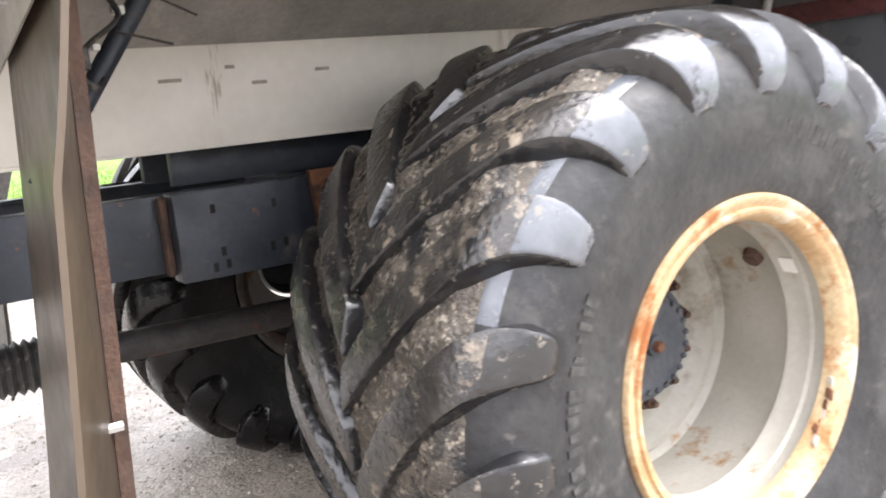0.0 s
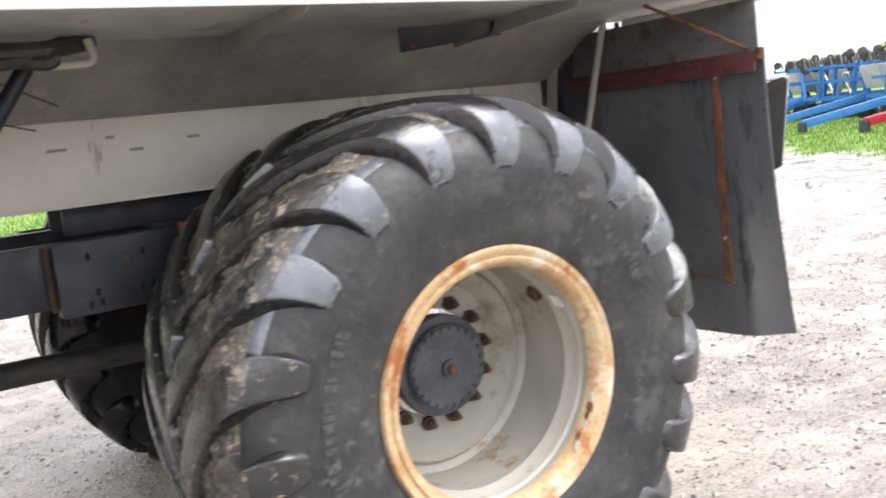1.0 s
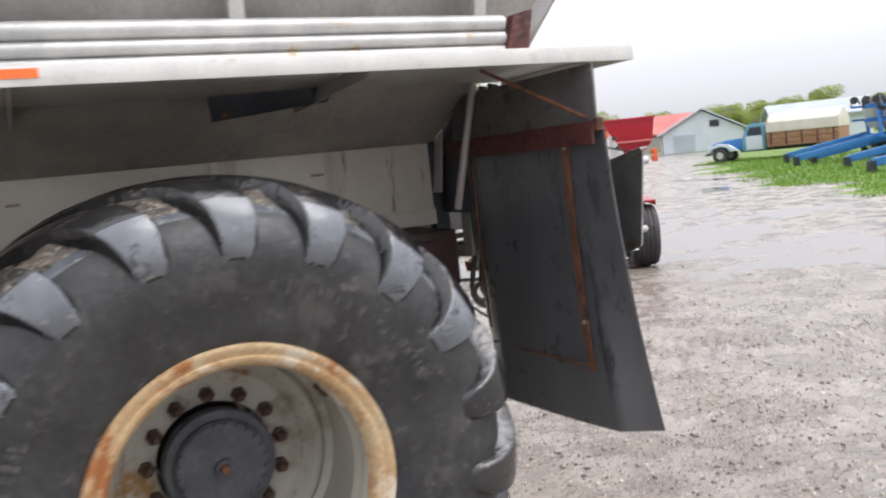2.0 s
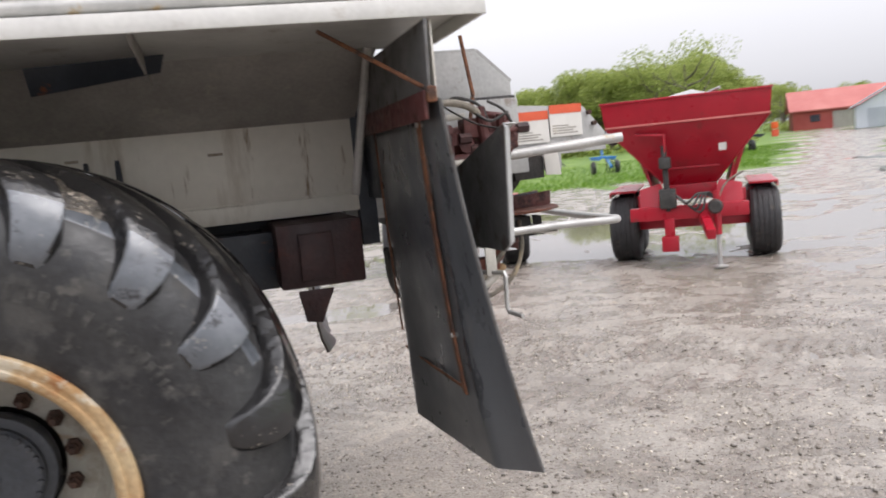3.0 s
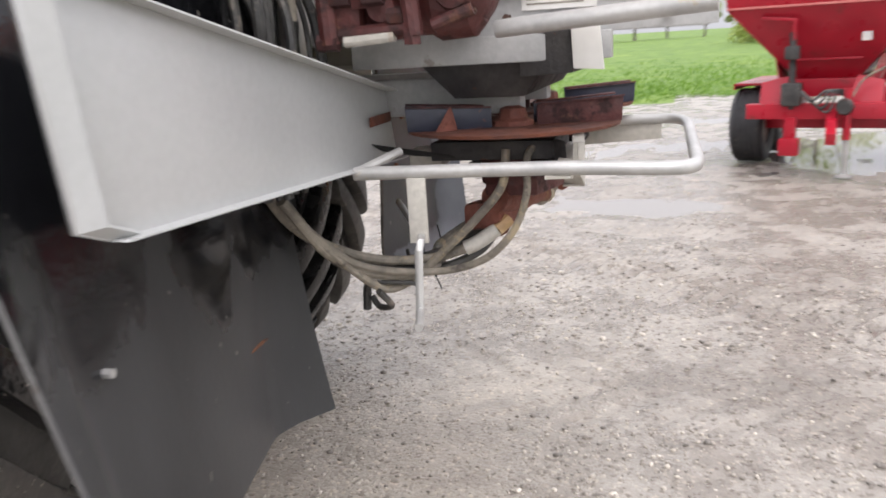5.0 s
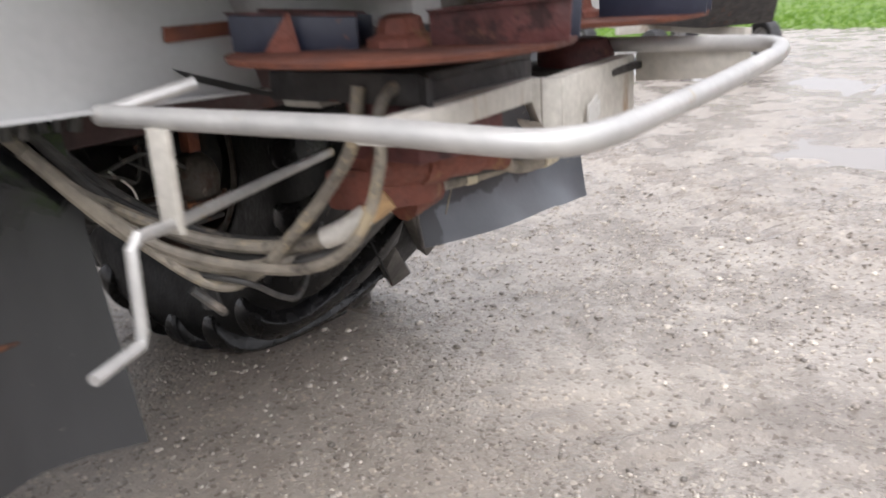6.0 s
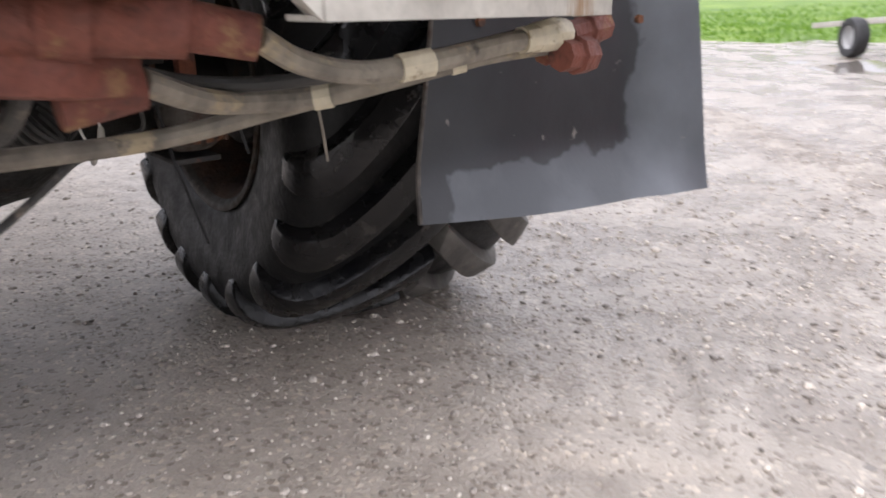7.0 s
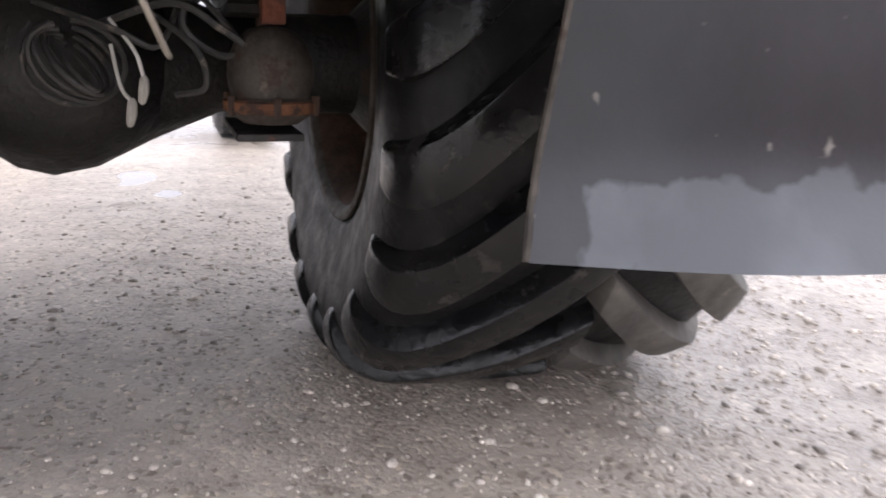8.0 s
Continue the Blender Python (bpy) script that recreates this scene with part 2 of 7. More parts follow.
M_GREYPAINT = mat("grey_painted_steel", (0.36, 0.36, 0.355), (0.46, 0.455, 0.445), 5, (0.35, 0.55), bump=0.1, patch=((0.24, 0.21, 0.18), 0.18, 8, 0.7))
M_GALV = mat("galvanised_tube", (0.40, 0.395, 0.385), (0.52, 0.51, 0.49), 9, (0.35, 0.5), metal=0.4, bump=0.08, patch=((0.42, 0.32, 0.18), 0.08, 7, 0.7))
M_AXLE = mat("oily_black_axle_paint", (0.008, 0.008, 0.008), (0.022, 0.020, 0.018), 8, (0.35, 0.65), bump=0.4, patch=((0.05, 0.03, 0.02), 0.12, 10, 0.8))
M_DARKSTEEL = mat("dark_grimy_steel", (0.018, 0.017, 0.018), (0.046, 0.041, 0.038), 9, (0.5, 0.8), bump=0.4, patch=((0.14, 0.05, 0.025), 0.10, 10, 0.85))
M_DARKRUST = mat("dark_brown_rust", (0.040, 0.024, 0.017), (0.095, 0.052, 0.034), 12, (0.7, 0.95), bump=0.5, fine=90)
M_BLUEBLACK = mat("blue_black_blade", (0.012, 0.015, 0.03), (0.03, 0.034, 0.055), 8, (0.3, 0.5), bump=0.1, patch=(RUST, 0.06, 10, 0.8))
M_HOSE = mat("dusty_grey_hose", (0.15, 0.132, 0.108), (0.27, 0.237, 0.19), 16, (0.45, 0.7), bump=0.3, patch=((0.40, 0.325, 0.215), 0.22, 12, 0.75), patch2=((0.07, 0.06, 0.05), 0.16, 14, 0.6))
M_TAPE = mat("yellowed_tape", (0.52, 0.46, 0.33), (0.60, 0.54, 0.41), 25, (0.4, 0.6), bump=0.15, patch=((0.30, 0.24, 0.16), 0.2, 30, 0.7))
M_HOSEBLACK = mat("black_rubber_hose", (0.02, 0.02, 0.02), (0.06, 0.057, 0.053), 14, (0.4, 0.65), bump=0.2, patch=((0.18, 0.155, 0.13), 0.15, 14, 0.8))
M_GRIME = mat("brown_grey_grime", (0.036, 0.030, 0.025), (0.085, 0.072, 0.060), 12, (0.5, 0.8), bump=0.4, patch=((0.05, 0.030, 0.022), 0.3, 14, 0.8), patch2=((0.13, 0.11, 0.09), 0.08, 18, 0.8))
M_ORANGE = mat("orange_reflector", (0.85, 0.16, 0.03), (0.80, 0.14, 0.02), 20, (0.3, 0.4), bump=0)
M_SCRATCH = mat("brown_scuff", (0.26, 0.21, 0.16), (0.36, 0.31, 0.25), 30, (0.6, 0.8), bump=0.1)
M_DECALRED = mat("decal_orange_red", (0.72, 0.12, 0.05), (0.66, 0.10, 0.04), 20, (0.4, 0.5), bump=0)
M_DECAL = mat("decal_white_film", (0.74, 0.72, 0.68), (0.66, 0.64, 0.60), 15, (0.4, 0.55), bump=0)
M_INK = mat("decal_black_ink", (0.05, 0.05, 0.05), (0.08, 0.08, 0.08), 20, (0.5, 0.6), bump=0)
M_RED = mat("bright_red_paint", (0.34, 0.008, 0.022), (0.42, 0.012, 0.028), 3, (0.25, 0.42), bump=0.04, patch=((0.25, 0.02, 0.025), 0.12, 5, 0.6))
M_PINK = mat("faded_red_edge", (0.50, 0.13, 0.12), (0.56, 0.19, 0.17), 5, (0.35, 0.5), bump=0.03)
M_SMALLTYRE = mat("black_trailer_tyre", (0.02, 0.02, 0.022), (0.04, 0.04, 0.042), 8, (0.45, 0.65), bump=0.2, patch=((0.11, 0.10, 0.085), 0.12, 8, 0.8))
M_BLUE = mat("implement_blue_paint", (0.025, 0.14, 0.38), (0.035, 0.18, 0.46), 4, (0.35, 0.55), bump=0.04)
M_TEAL = mat("faded_teal_paint", (0.09, 0.24, 0.34), (0.14, 0.32, 0.42), 3, (0.4, 0.6), bump=0.05)
M_CREAM = mat("cream_sheet_metal", (0.50, 0.47, 0.40), (0.58, 0.55, 0.48), 2, (0.4, 0.6), bump=0.05)
M_BROWN = mat("brown_painted_wood", (0.26, 0.13, 0.07), (0.34, 0.19, 0.11), 3, (0.6, 0.8), bump=0.2)
M_BARN = mat("red_barn_siding", (0.30, 0.05, 0.045), (0.38, 0.08, 0.07), 0.6, (0.6, 0.8), bump=0.1)
M_BARNROOF = mat("faded_red_roof", (0.42, 0.12, 0.11), (0.50, 0.18, 0.16), 0.5, (0.5, 0.7), bump=0.1)
M_SHED = mat("pale_blue_grey_siding", (0.48, 0.53, 0.58), (0.58, 0.62, 0.66), 0.5, (0.5, 0.7), bump=0.1)
M_SHEDROOF = mat("pale_metal_roof", (0.34, 0.38, 0.43), (0.42, 0.46, 0.50), 0.6, (0.4, 0.6), bump=0.1)
M_BARK = mat("tree_bark", (0.10, 0.085, 0.07), (0.18, 0.155, 0.13), 4, (0.8, 0.95), bump=0.6)
M_STONE = mat("gravel_stone", (0.26, 0.24, 0.215), (0.44, 0.415, 0.38), 30, (0.35, 0.7), bump=0.3, fine=120)
M_CLOD = mat("wet_dark_mud", (0.15, 0.132, 0.115), (0.25, 0.225, 0.198), 20, (0.3, 0.6), bump=0.3, fine=120)
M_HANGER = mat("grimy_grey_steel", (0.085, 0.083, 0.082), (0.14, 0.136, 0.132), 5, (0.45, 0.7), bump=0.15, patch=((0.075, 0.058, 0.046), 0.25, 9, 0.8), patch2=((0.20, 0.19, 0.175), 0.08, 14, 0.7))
M_SHIELD = mat("pale_galvanised_sheet", (0.44, 0.445, 0.44), (0.50, 0.50, 0.495), 2, (0.30, 0.42), metal=0.35, bump=0.02, patch=((0.40, 0.38, 0.35), 0.08, 3, 0.5), streak=True)
M_TOOLBOX = mat("pale_blue_grey_box_paint", (0.52, 0.60, 0.66), (0.58, 0.66, 0.71), 3, (0.35, 0.5), bump=0.04)


def islands(m, lo, hi):
    """Vary a material's brightness from piece to piece of one mesh."""
    n, l = m.node_tree.nodes, m.node_tree.links
    p = n["Principled BSDF"]
    old = p.inputs["Base Color"].links[0].from_socket
    g = n.new("ShaderNodeNewGeometry")
    r = n.new("ShaderNodeValToRGB")
    r.color_ramp.elements[0].color, r.color_ramp.elements[1].color = (*lo, 1), (*hi, 1)
    mx = n.new("ShaderNodeMix")
    mx.data_type, mx.blend_type = "RGBA", "MULTIPLY"
    mx.inputs[0].default_value = 1
    l.new(g.outputs["Random Per Island"], r.inputs[0])
    l.new(old, mx.inputs[6]), l.new(r.outputs[0], mx.inputs[7]), l.new(mx.outputs[2], p.inputs["Base Color"])


def leaf_material(name, lo, hi):
    m = bpy.data.materials.new(name)
    m.use_nodes = True
    n, l = m.node_tree.nodes, m.node_tree.links
    p = n["Principled BSDF"]
    g = n.new("ShaderNodeNewGeometry")
    r = n.new("ShaderNodeValToRGB")
    r.color_ramp.elements[0].color, r.color_ramp.elements[1].color = (*lo, 1), (*hi, 1)
    l.new(g.outputs["Random Per Island"], r.inputs[0])
    l.new(r.outputs[0], p.inputs["Base Color"])
    p.inputs["Roughness"].default_value = 0.6
    p.inputs["Transmission Weight"].default_value = 0.0
    tr = n.new("ShaderNodeBsdfTranslucent")
    mx = n.new("ShaderNodeMixShader")
    mx.inputs[0].default_value = 0.5
    l.new(r.outputs[0], tr.inputs[0])
    l.new(p.outputs[0], mx.inputs[1]), l.new(tr.outputs[0], mx.inputs[2])
    l.new(mx.outputs[0], n["Material Output"].inputs[0])
    return m


islands(M_STONE, (0.62, 0.58, 0.54), (1.75, 1.69, 1.60))
M_LEAF = leaf_material("spring_leaves", (0.22, 0.28, 0.065), (0.43, 0.49, 0.15))
# dull brownish leaves, greyed and paled to paint haze over far trees
M_LEAFHAZE = leaf_material("dull_hazed_leaves", (0.19, 0.20, 0.12), (0.33, 0.34, 0.21))
M_GRASS = leaf_material("grass_blades", (0.075, 0.17, 0.016), (0.19, 0.33, 0.035))


def ground_material():
    m = bpy.data.materials.new("wet_gravel")
    m.use_nodes = True
    n, l = m.node_tree.nodes, m.node_tree.links
    p = n["Principled BSDF"]
    co = n.new("ShaderNodeTexCoord")

    def tex(s, d=5, ro=0.6):
        t = n.new("ShaderNodeTexNoise")
        t.inputs["Scale"].default_value, t.inputs["Detail"].default_value, t.inputs["Roughness"].default_value = s, d, ro
        l.new(co.outputs["Object"], t.inputs["Vector"])
        return t.outputs["Fac"]

    def ramp(src, *stops):
        r = n.new("ShaderNodeValToRGB")
        e = r.color_ramp.elements
        while len(e) < len(stops):
            e.new(0.5)
        for k, (pos, c) in enumerate(stops):
            e[k].position, e[k].color = pos, (*c, 1)
        l.new(src, r.inputs[0])
        return r.outputs[0]

    def mix(kind, a, b, f=1.0):
        x = n.new("ShaderNodeMix")
        x.data_type, x.blend_type = "RGBA", kind
        if isinstance(f, float):
            x.inputs[0].default_value = f
        else:
            l.new(f, x.inputs[0])
        l.new(a, x.inputs[6]), l.new(b, x.inputs[7])
        return x.outputs[2]

    soil = ramp(tex(0.8, 6), (0.3, (0.268, 0.238, 0.207)), (0.7, (0.372, 0.340, 0.302)))
    clump = ramp(tex(4.6, 9, 0.72), (0.32, (0.78, 0.76, 0.745)), (0.5, (1.0, 1.0, 1.0)), (0.68, (1.12, 1.11, 1.10)))
    grain = ramp(tex(46, 5, 0.75), (0.3, (0.89, 0.88, 0.87)), (0.5, (1.0, 1.0, 1.0)), (0.72, (1.09, 1.09, 1.09)))
    vor = n.new("ShaderNodeTexVoronoi")
    vor.inputs["Scale"].default_value = 62
    l.new(co.outputs["Object"], vor.inputs["Vector"])
    pick = n.new("ShaderNodeSeparateColor")
    l.new(vor.outputs["Color"], pick.inputs[0])
    speck = ramp(pick.outputs[0], (0.06, (0.60, 0.57, 0.54)), (0.14, (1.0, 1.0, 1.0)), (0.90, (1.0, 1.0, 1.0)), (0.95, (1.35, 1.34, 1.30)))
    col = mix("MULTIPLY", mix("MULTIPLY", mix("MULTIPLY", soil, clump), grain), speck)
    wetmask = ramp(tex(1.9, 9, 0.66), (0.44, (0, 0, 0)), (0.54, (1, 1, 1)))
    # the sheltered strip beneath the truck has stayed drier, and is lightened against its shade
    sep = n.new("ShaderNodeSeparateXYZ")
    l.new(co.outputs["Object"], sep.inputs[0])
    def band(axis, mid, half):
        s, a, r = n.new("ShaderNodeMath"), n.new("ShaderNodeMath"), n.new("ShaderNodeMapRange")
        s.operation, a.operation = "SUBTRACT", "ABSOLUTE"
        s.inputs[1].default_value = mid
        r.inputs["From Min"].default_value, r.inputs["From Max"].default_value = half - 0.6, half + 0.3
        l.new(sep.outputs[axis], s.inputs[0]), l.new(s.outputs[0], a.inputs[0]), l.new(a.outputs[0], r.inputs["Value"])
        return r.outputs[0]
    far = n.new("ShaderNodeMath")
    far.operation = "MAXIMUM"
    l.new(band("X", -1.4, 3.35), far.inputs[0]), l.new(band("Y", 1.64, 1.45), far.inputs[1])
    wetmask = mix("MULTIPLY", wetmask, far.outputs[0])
    damp = n.new("ShaderNodeRGB")
    damp.outputs[0].default_value = (0.74, 0.72, 0.70, 1)
    col = mix("MIX", col, mix("MULTIPLY", col, damp.outputs[0]), wetmask)
    # dry dust tint, raised further to brighten the shaded ground under the truck
    dust_lift = n.new("ShaderNodeRGB")
    dust_lift.outputs[0].default_value = (1.38, 1.35, 1.29, 1)
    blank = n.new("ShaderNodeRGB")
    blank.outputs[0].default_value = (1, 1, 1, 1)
    col = mix("MULTIPLY", col, mix("MIX", dust_lift.outputs[0], blank.outputs[0], far.outputs[0]))
    l.new(col, p.inputs["Base Color"])
    r = n.new("ShaderNodeMapRange")
    r.inputs["To Min"].default_value, r.inputs["To Max"].default_value = 0.46, 0.10
    l.new(wetmask, r.inputs["Value"]), l.new(r.outputs[0], p.inputs["Roughness"])
    h = n.new("ShaderNodeMath")
    h.operation = "MULTIPLY_ADD"
    h.inputs[1].default_value = 0.9
    inv = n.new("ShaderNodeMath")
    inv.operation = "MULTIPLY"
    inv.inputs[1].default_value = -0.17
    l.new(vor.outputs["Distance"], inv.inputs[0])
    l.new(tex(8, 8, 0.64), h.inputs[0]), l.new(inv.outputs[0], h.inputs[2])
    b = n.new("ShaderNodeBump")
    b.inputs["Strength"].default_value, b.inputs["Distance"].default_value = 0.62, 0.04
    l.new(h.outputs[0], b.inputs["Height"]), l.new(b.outputs[0], p.inputs["Normal"])
    return m


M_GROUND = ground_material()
M_TURF = mat("green_turf", (0.080, 0.155, 0.020), (0.155, 0.245, 0.038), 0.8, (0.7, 0.9), bump=0.6, fine=25, patch=((0.22, 0.30, 0.06), 0.2, 0.3, 0.9))
M_WATER = bpy.data.materials.new("puddle_water")
M_WATER.use_nodes = True
_p = M_WATER.node_tree.nodes["Principled BSDF"]
_p.inputs["Base Color"].default_value, _p.inputs["Roughness"].default_value = (0.20, 0.18, 0.16, 1), 0.03
_p.inputs["IOR"].default_value = 1.33


# ---- mesh building ----
class Solid:
    """Vertices and faces of one part."""

    def __init__(self):
        self.v, self.f = [], []

    def add(self, vs, fs):
        k = len(self.v)
        self.v += [tuple(p) for p in vs]
        self.f += [tuple(i + k for i in face) for face in fs]
        return self

    def box(self, lo, hi, m=None):
        (a, b, c), (d, e, f) = lo, hi
        vs = [(a, b, c), (d, b, c), (d, e, c), (a, e, c), (a, b, f), (d, b, f), (d, e, f), (a, e, f)]
        if m is not None:
            vs = [m @ Vector(p) for p in vs]
        return self.add(vs, [(0, 3, 2, 1), (4, 5, 6, 7), (0, 1, 5, 4), (1, 2, 6, 5), (2, 3, 7, 6), (3, 0, 4, 7)])

    def beam(self, p, q, w, h, up=(0, 0, 1)):
        """A bar of width w and height h from p to q."""
        p, q = Vector(p), Vector(q)
        a = (q - p).normalized()
        s = a.cross(Vector(up))
        s = s.normalized() if s.length > 1e-6 else Vector((1, 0, 0))
        u = s.cross(a)
        vs = [e + s * i * w / 2 + u * j * h / 2 for e in (p, q) for i, j in ((-1, -1), (1, -1), (1, 1), (-1, 1))]
        return self.add(vs, [(0, 3, 2, 1), (4, 5, 6, 7), (0, 1, 5, 4), (1, 2, 6, 5), (2, 3, 7, 6), (3, 0, 4, 7)][::1])

    def tube(self, pts, r, n=10):
        pts = [Vector(p) for p in pts]
        rs = r if isinstance(r, (list, tuple)) else [r] * len(pts)
        side, vs, fs = None, [], []
        for k, p in enumerate(pts):
            d = (pts[min(k + 1, len(pts) - 1)] - pts[max(k - 1, 0)]).normalized()
            if side is None:
                side = d.orthogonal().normalized()
            side = (side - d * side.dot(d)).normalized()
            up = d.cross(side)
            vs += [p + (side * math.cos(a) + up * math.sin(a)) * rs[k] for a in (2 * math.pi * i / n for i in range(n))]
        for k in range(len(pts) - 1):
            for i in range(n):
                j = (i + 1) % n
                fs.append((k * n + i, k * n + j, (k + 1) * n + j, (k + 1) * n + i))
        fs.append(tuple(range(n - 1, -1, -1)))
        fs.append(tuple((len(pts) - 1) * n + i for i in range(n)))
        return self.add(vs, fs)

    def lathe(self, prof, n=48, m=None, closed=False):
        """Turn a profile of (radius, along) about the y axis."""
        vs, fs = [], []
        for i in range(n):
            a = 2 * math.pi * i / n
            vs += [Vector((r * math.cos(a), y, r * math.sin(a))) for r, y in prof]
        k = len(prof)
        for i in range(n):
            j = (i + 1) % n
            for s in range(k if closed else k - 1):
                t = (s + 1) % k
                fs.append((i * k + s, i * k + t, j * k + t, j * k + s))
        if m is not None:
            vs = [m @ v for v in vs]
        return self.add(vs, fs)

    def prism(self, poly, off):
        """A flat outline pushed along a vector."""
        poly, off = [Vector(p) for p in poly], Vector(off)
        k = len(poly)
        fs = [tuple(range(k - 1, -1, -1)), tuple(range(k, 2 * k))]
        fs += [(i, (i + 1) % k, k + (i + 1) % k, k + i) for i in range(k)]
        return self.add(poly + [p + off for p in poly], fs)

    def sheet(self, fn, nu, nv, thick):
        """A bent sheet: fn(u, v) gives places; it gets a thickness along the vector thick."""
        t = Vector(thick)
        top = [Vector(fn(i / nu, j / nv)) for j in range(nv + 1) for i in range(nu + 1)]
        k, w = len(top), nu + 1
        fs = []
        for j in range(nv):
            for i in range(nu):
                a, b, c, d = j * w + i, j * w + i + 1, (j + 1) * w + i + 1, (j + 1) * w + i
                fs += [(a, b, c, d), (k + d, k + c, k + b, k + a)]
        rim = [i for i in range(w)] + [j * w + nu for j in range(1, nv + 1)] + [nv * w + i for i in range(nu - 1, -1, -1)] + [j * w for j in range(nv - 1, 0, -1)]
        for i in range(len(rim)):
            a, b = rim[i], rim[(i + 1) % len(rim)]
            fs.append((b, a, k + a, k + b))
        return self.add(top + [p + t for p in top], fs)

    def mesh(self, name, material, bevel=0.0, smooth=35):
        me = bpy.data.meshes.new(name)
        me.from_pydata([tuple(p) for p in self.v], [], self.f)
        bm = bmesh.new()
        bm.from_mesh(me)
        bmesh.ops.recalc_face_normals(bm, faces=bm.faces)
        if bevel:
            sharp = [e for e in bm.edges if len(e.link_faces) == 2 and e.calc_face_angle(0) > 0.6]
            bmesh.ops.bevel(bm, geom=sharp, offset=bevel, segments=2, affect="EDGES", profile=0.6, clamp_overlap=True)
        bm.to_mesh(me)
        bm.free()
        me.polygons.foreach_set("use_smooth", [True] * len(me.polygons))
        me.set_sharp_from_angle(angle=radians(smooth))
        me.materials.append(material)
        return me


WORLD = {}


def thing(name, m, label, category, group="", kind=""):
    ob = new(name)
    ob.empty_display_size = 0.2
    ob.matrix_basis = m
    WORLD[ob] = m.copy()
    return tagged(ob, label, category, group, kind)


def part(name, solid, material, parent, label="", at=None, bevel=0.0, smooth=35):
    """One mesh under a thing or a part. Without at, the solid is in world places; with it, in its own, at a pose local to the parent."""
    me = solid if isinstance(solid, bpy.types.Mesh) else solid.mesh(name, material, bevel, smooth)
    ob = new(name, me)
    ob.parent = parent
    ob.matrix_basis = WORLD[parent].inverted() if at is None else at
    WORLD[ob] = WORLD[parent] @ ob.matrix_basis
    return tagged(ob, label)


def lone(name, solid, material, label, category, group="", kind="", bevel=0.0, smooth=35):
    ob = new(name, solid.mesh(name, material, bevel, smooth))
    WORLD[ob] = Matrix.Identity(4)
    return tagged(ob, label, category, group, kind)


def curve(pts, steps=6):
    """A smooth run of places through the given ones."""
    p = [Vector(q) for q in pts]
    p = [p[0] * 2 - p[1]] + p + [p[-1] * 2 - p[-2]]
    out = []
    for k in range(1, len(p) - 2):
        a, b, c, d = p[k - 1:k + 3]
        for i in range(steps):
            t = i / steps
            out.append(0.5 * (2 * b + (c - a) * t + (2 * a - 5 * b + 4 * c - d) * t * t + (3 * b - a - 3 * c + d) * t ** 3))
    return out + [p[-2]]


# ---- ground ----
NORTH = [(-400, -180), (-60, -10), (-7, 15.6), (9.4, 23.2), (22, 27), (60, 72), (140, 170), (900, 1100)]
EAST = [(900, 1000), (130, 140), (25, 21.5), (16.2, 8.8), (13.5, 0), (10, -60), (0, -900)]


def side_of(line, x, y):
    """Signed distance from a polyline, positive on its left."""
    best = None
    for (ax, ay), (bx, by) in zip(line, line[1:]):
        dx, dy = bx - ax, by - ay
        t = np.clip(((x - ax) * dx + (y - ay) * dy) / (dx * dx + dy * dy), 0, 1)
        d = np.hypot(x - ax - t * dx, y - ay - t * dy)
        s = np.where(dx * (y - ay) - dy * (x - ax) > 0, d, -d)
        best = s if best is None else np.where(d < np.abs(best), s, best)
    return best


def turf(x, y):
    wob = 0.5 * np.sin(x * 0.9 + 1) + 0.4 * np.sin(y * 1.3) + 0.25 * np.sin(2.9 * x + 2.1 * y)
    return np.maximum(side_of(NORTH, x, y), side_of(EAST, x, y)) + wob


def grainy(x, y, cell, seed, octaves=3):
    """Smooth random relief between -1 and 1 with features about one cell wide."""
    table = np.random.RandomState(seed).uniform(-1, 1, (256, 256))
    out, amp = 0.0, 1.0
    for o in range(octaves):
        u, v = x / cell * 2 ** o + 31.7 * o, y / cell * 2 ** o + 11.3 * o
        i, j = np.floor(u).astype(int), np.floor(v).astype(int)
        a, b = u - i, v - j
        a, b = a * a * (3 - 2 * a), b * b * (3 - 2 * b)
        q = lambda k, l: table[(i + k) % 256, (j + l) % 256]
        out = out + amp * ((q(0, 0) * (1 - a) + q(1, 0) * a) * (1 - b) + (q(0, 1) * (1 - a) + q(1, 1) * a) * b)
        amp *= 0.5
    return out / 1.75


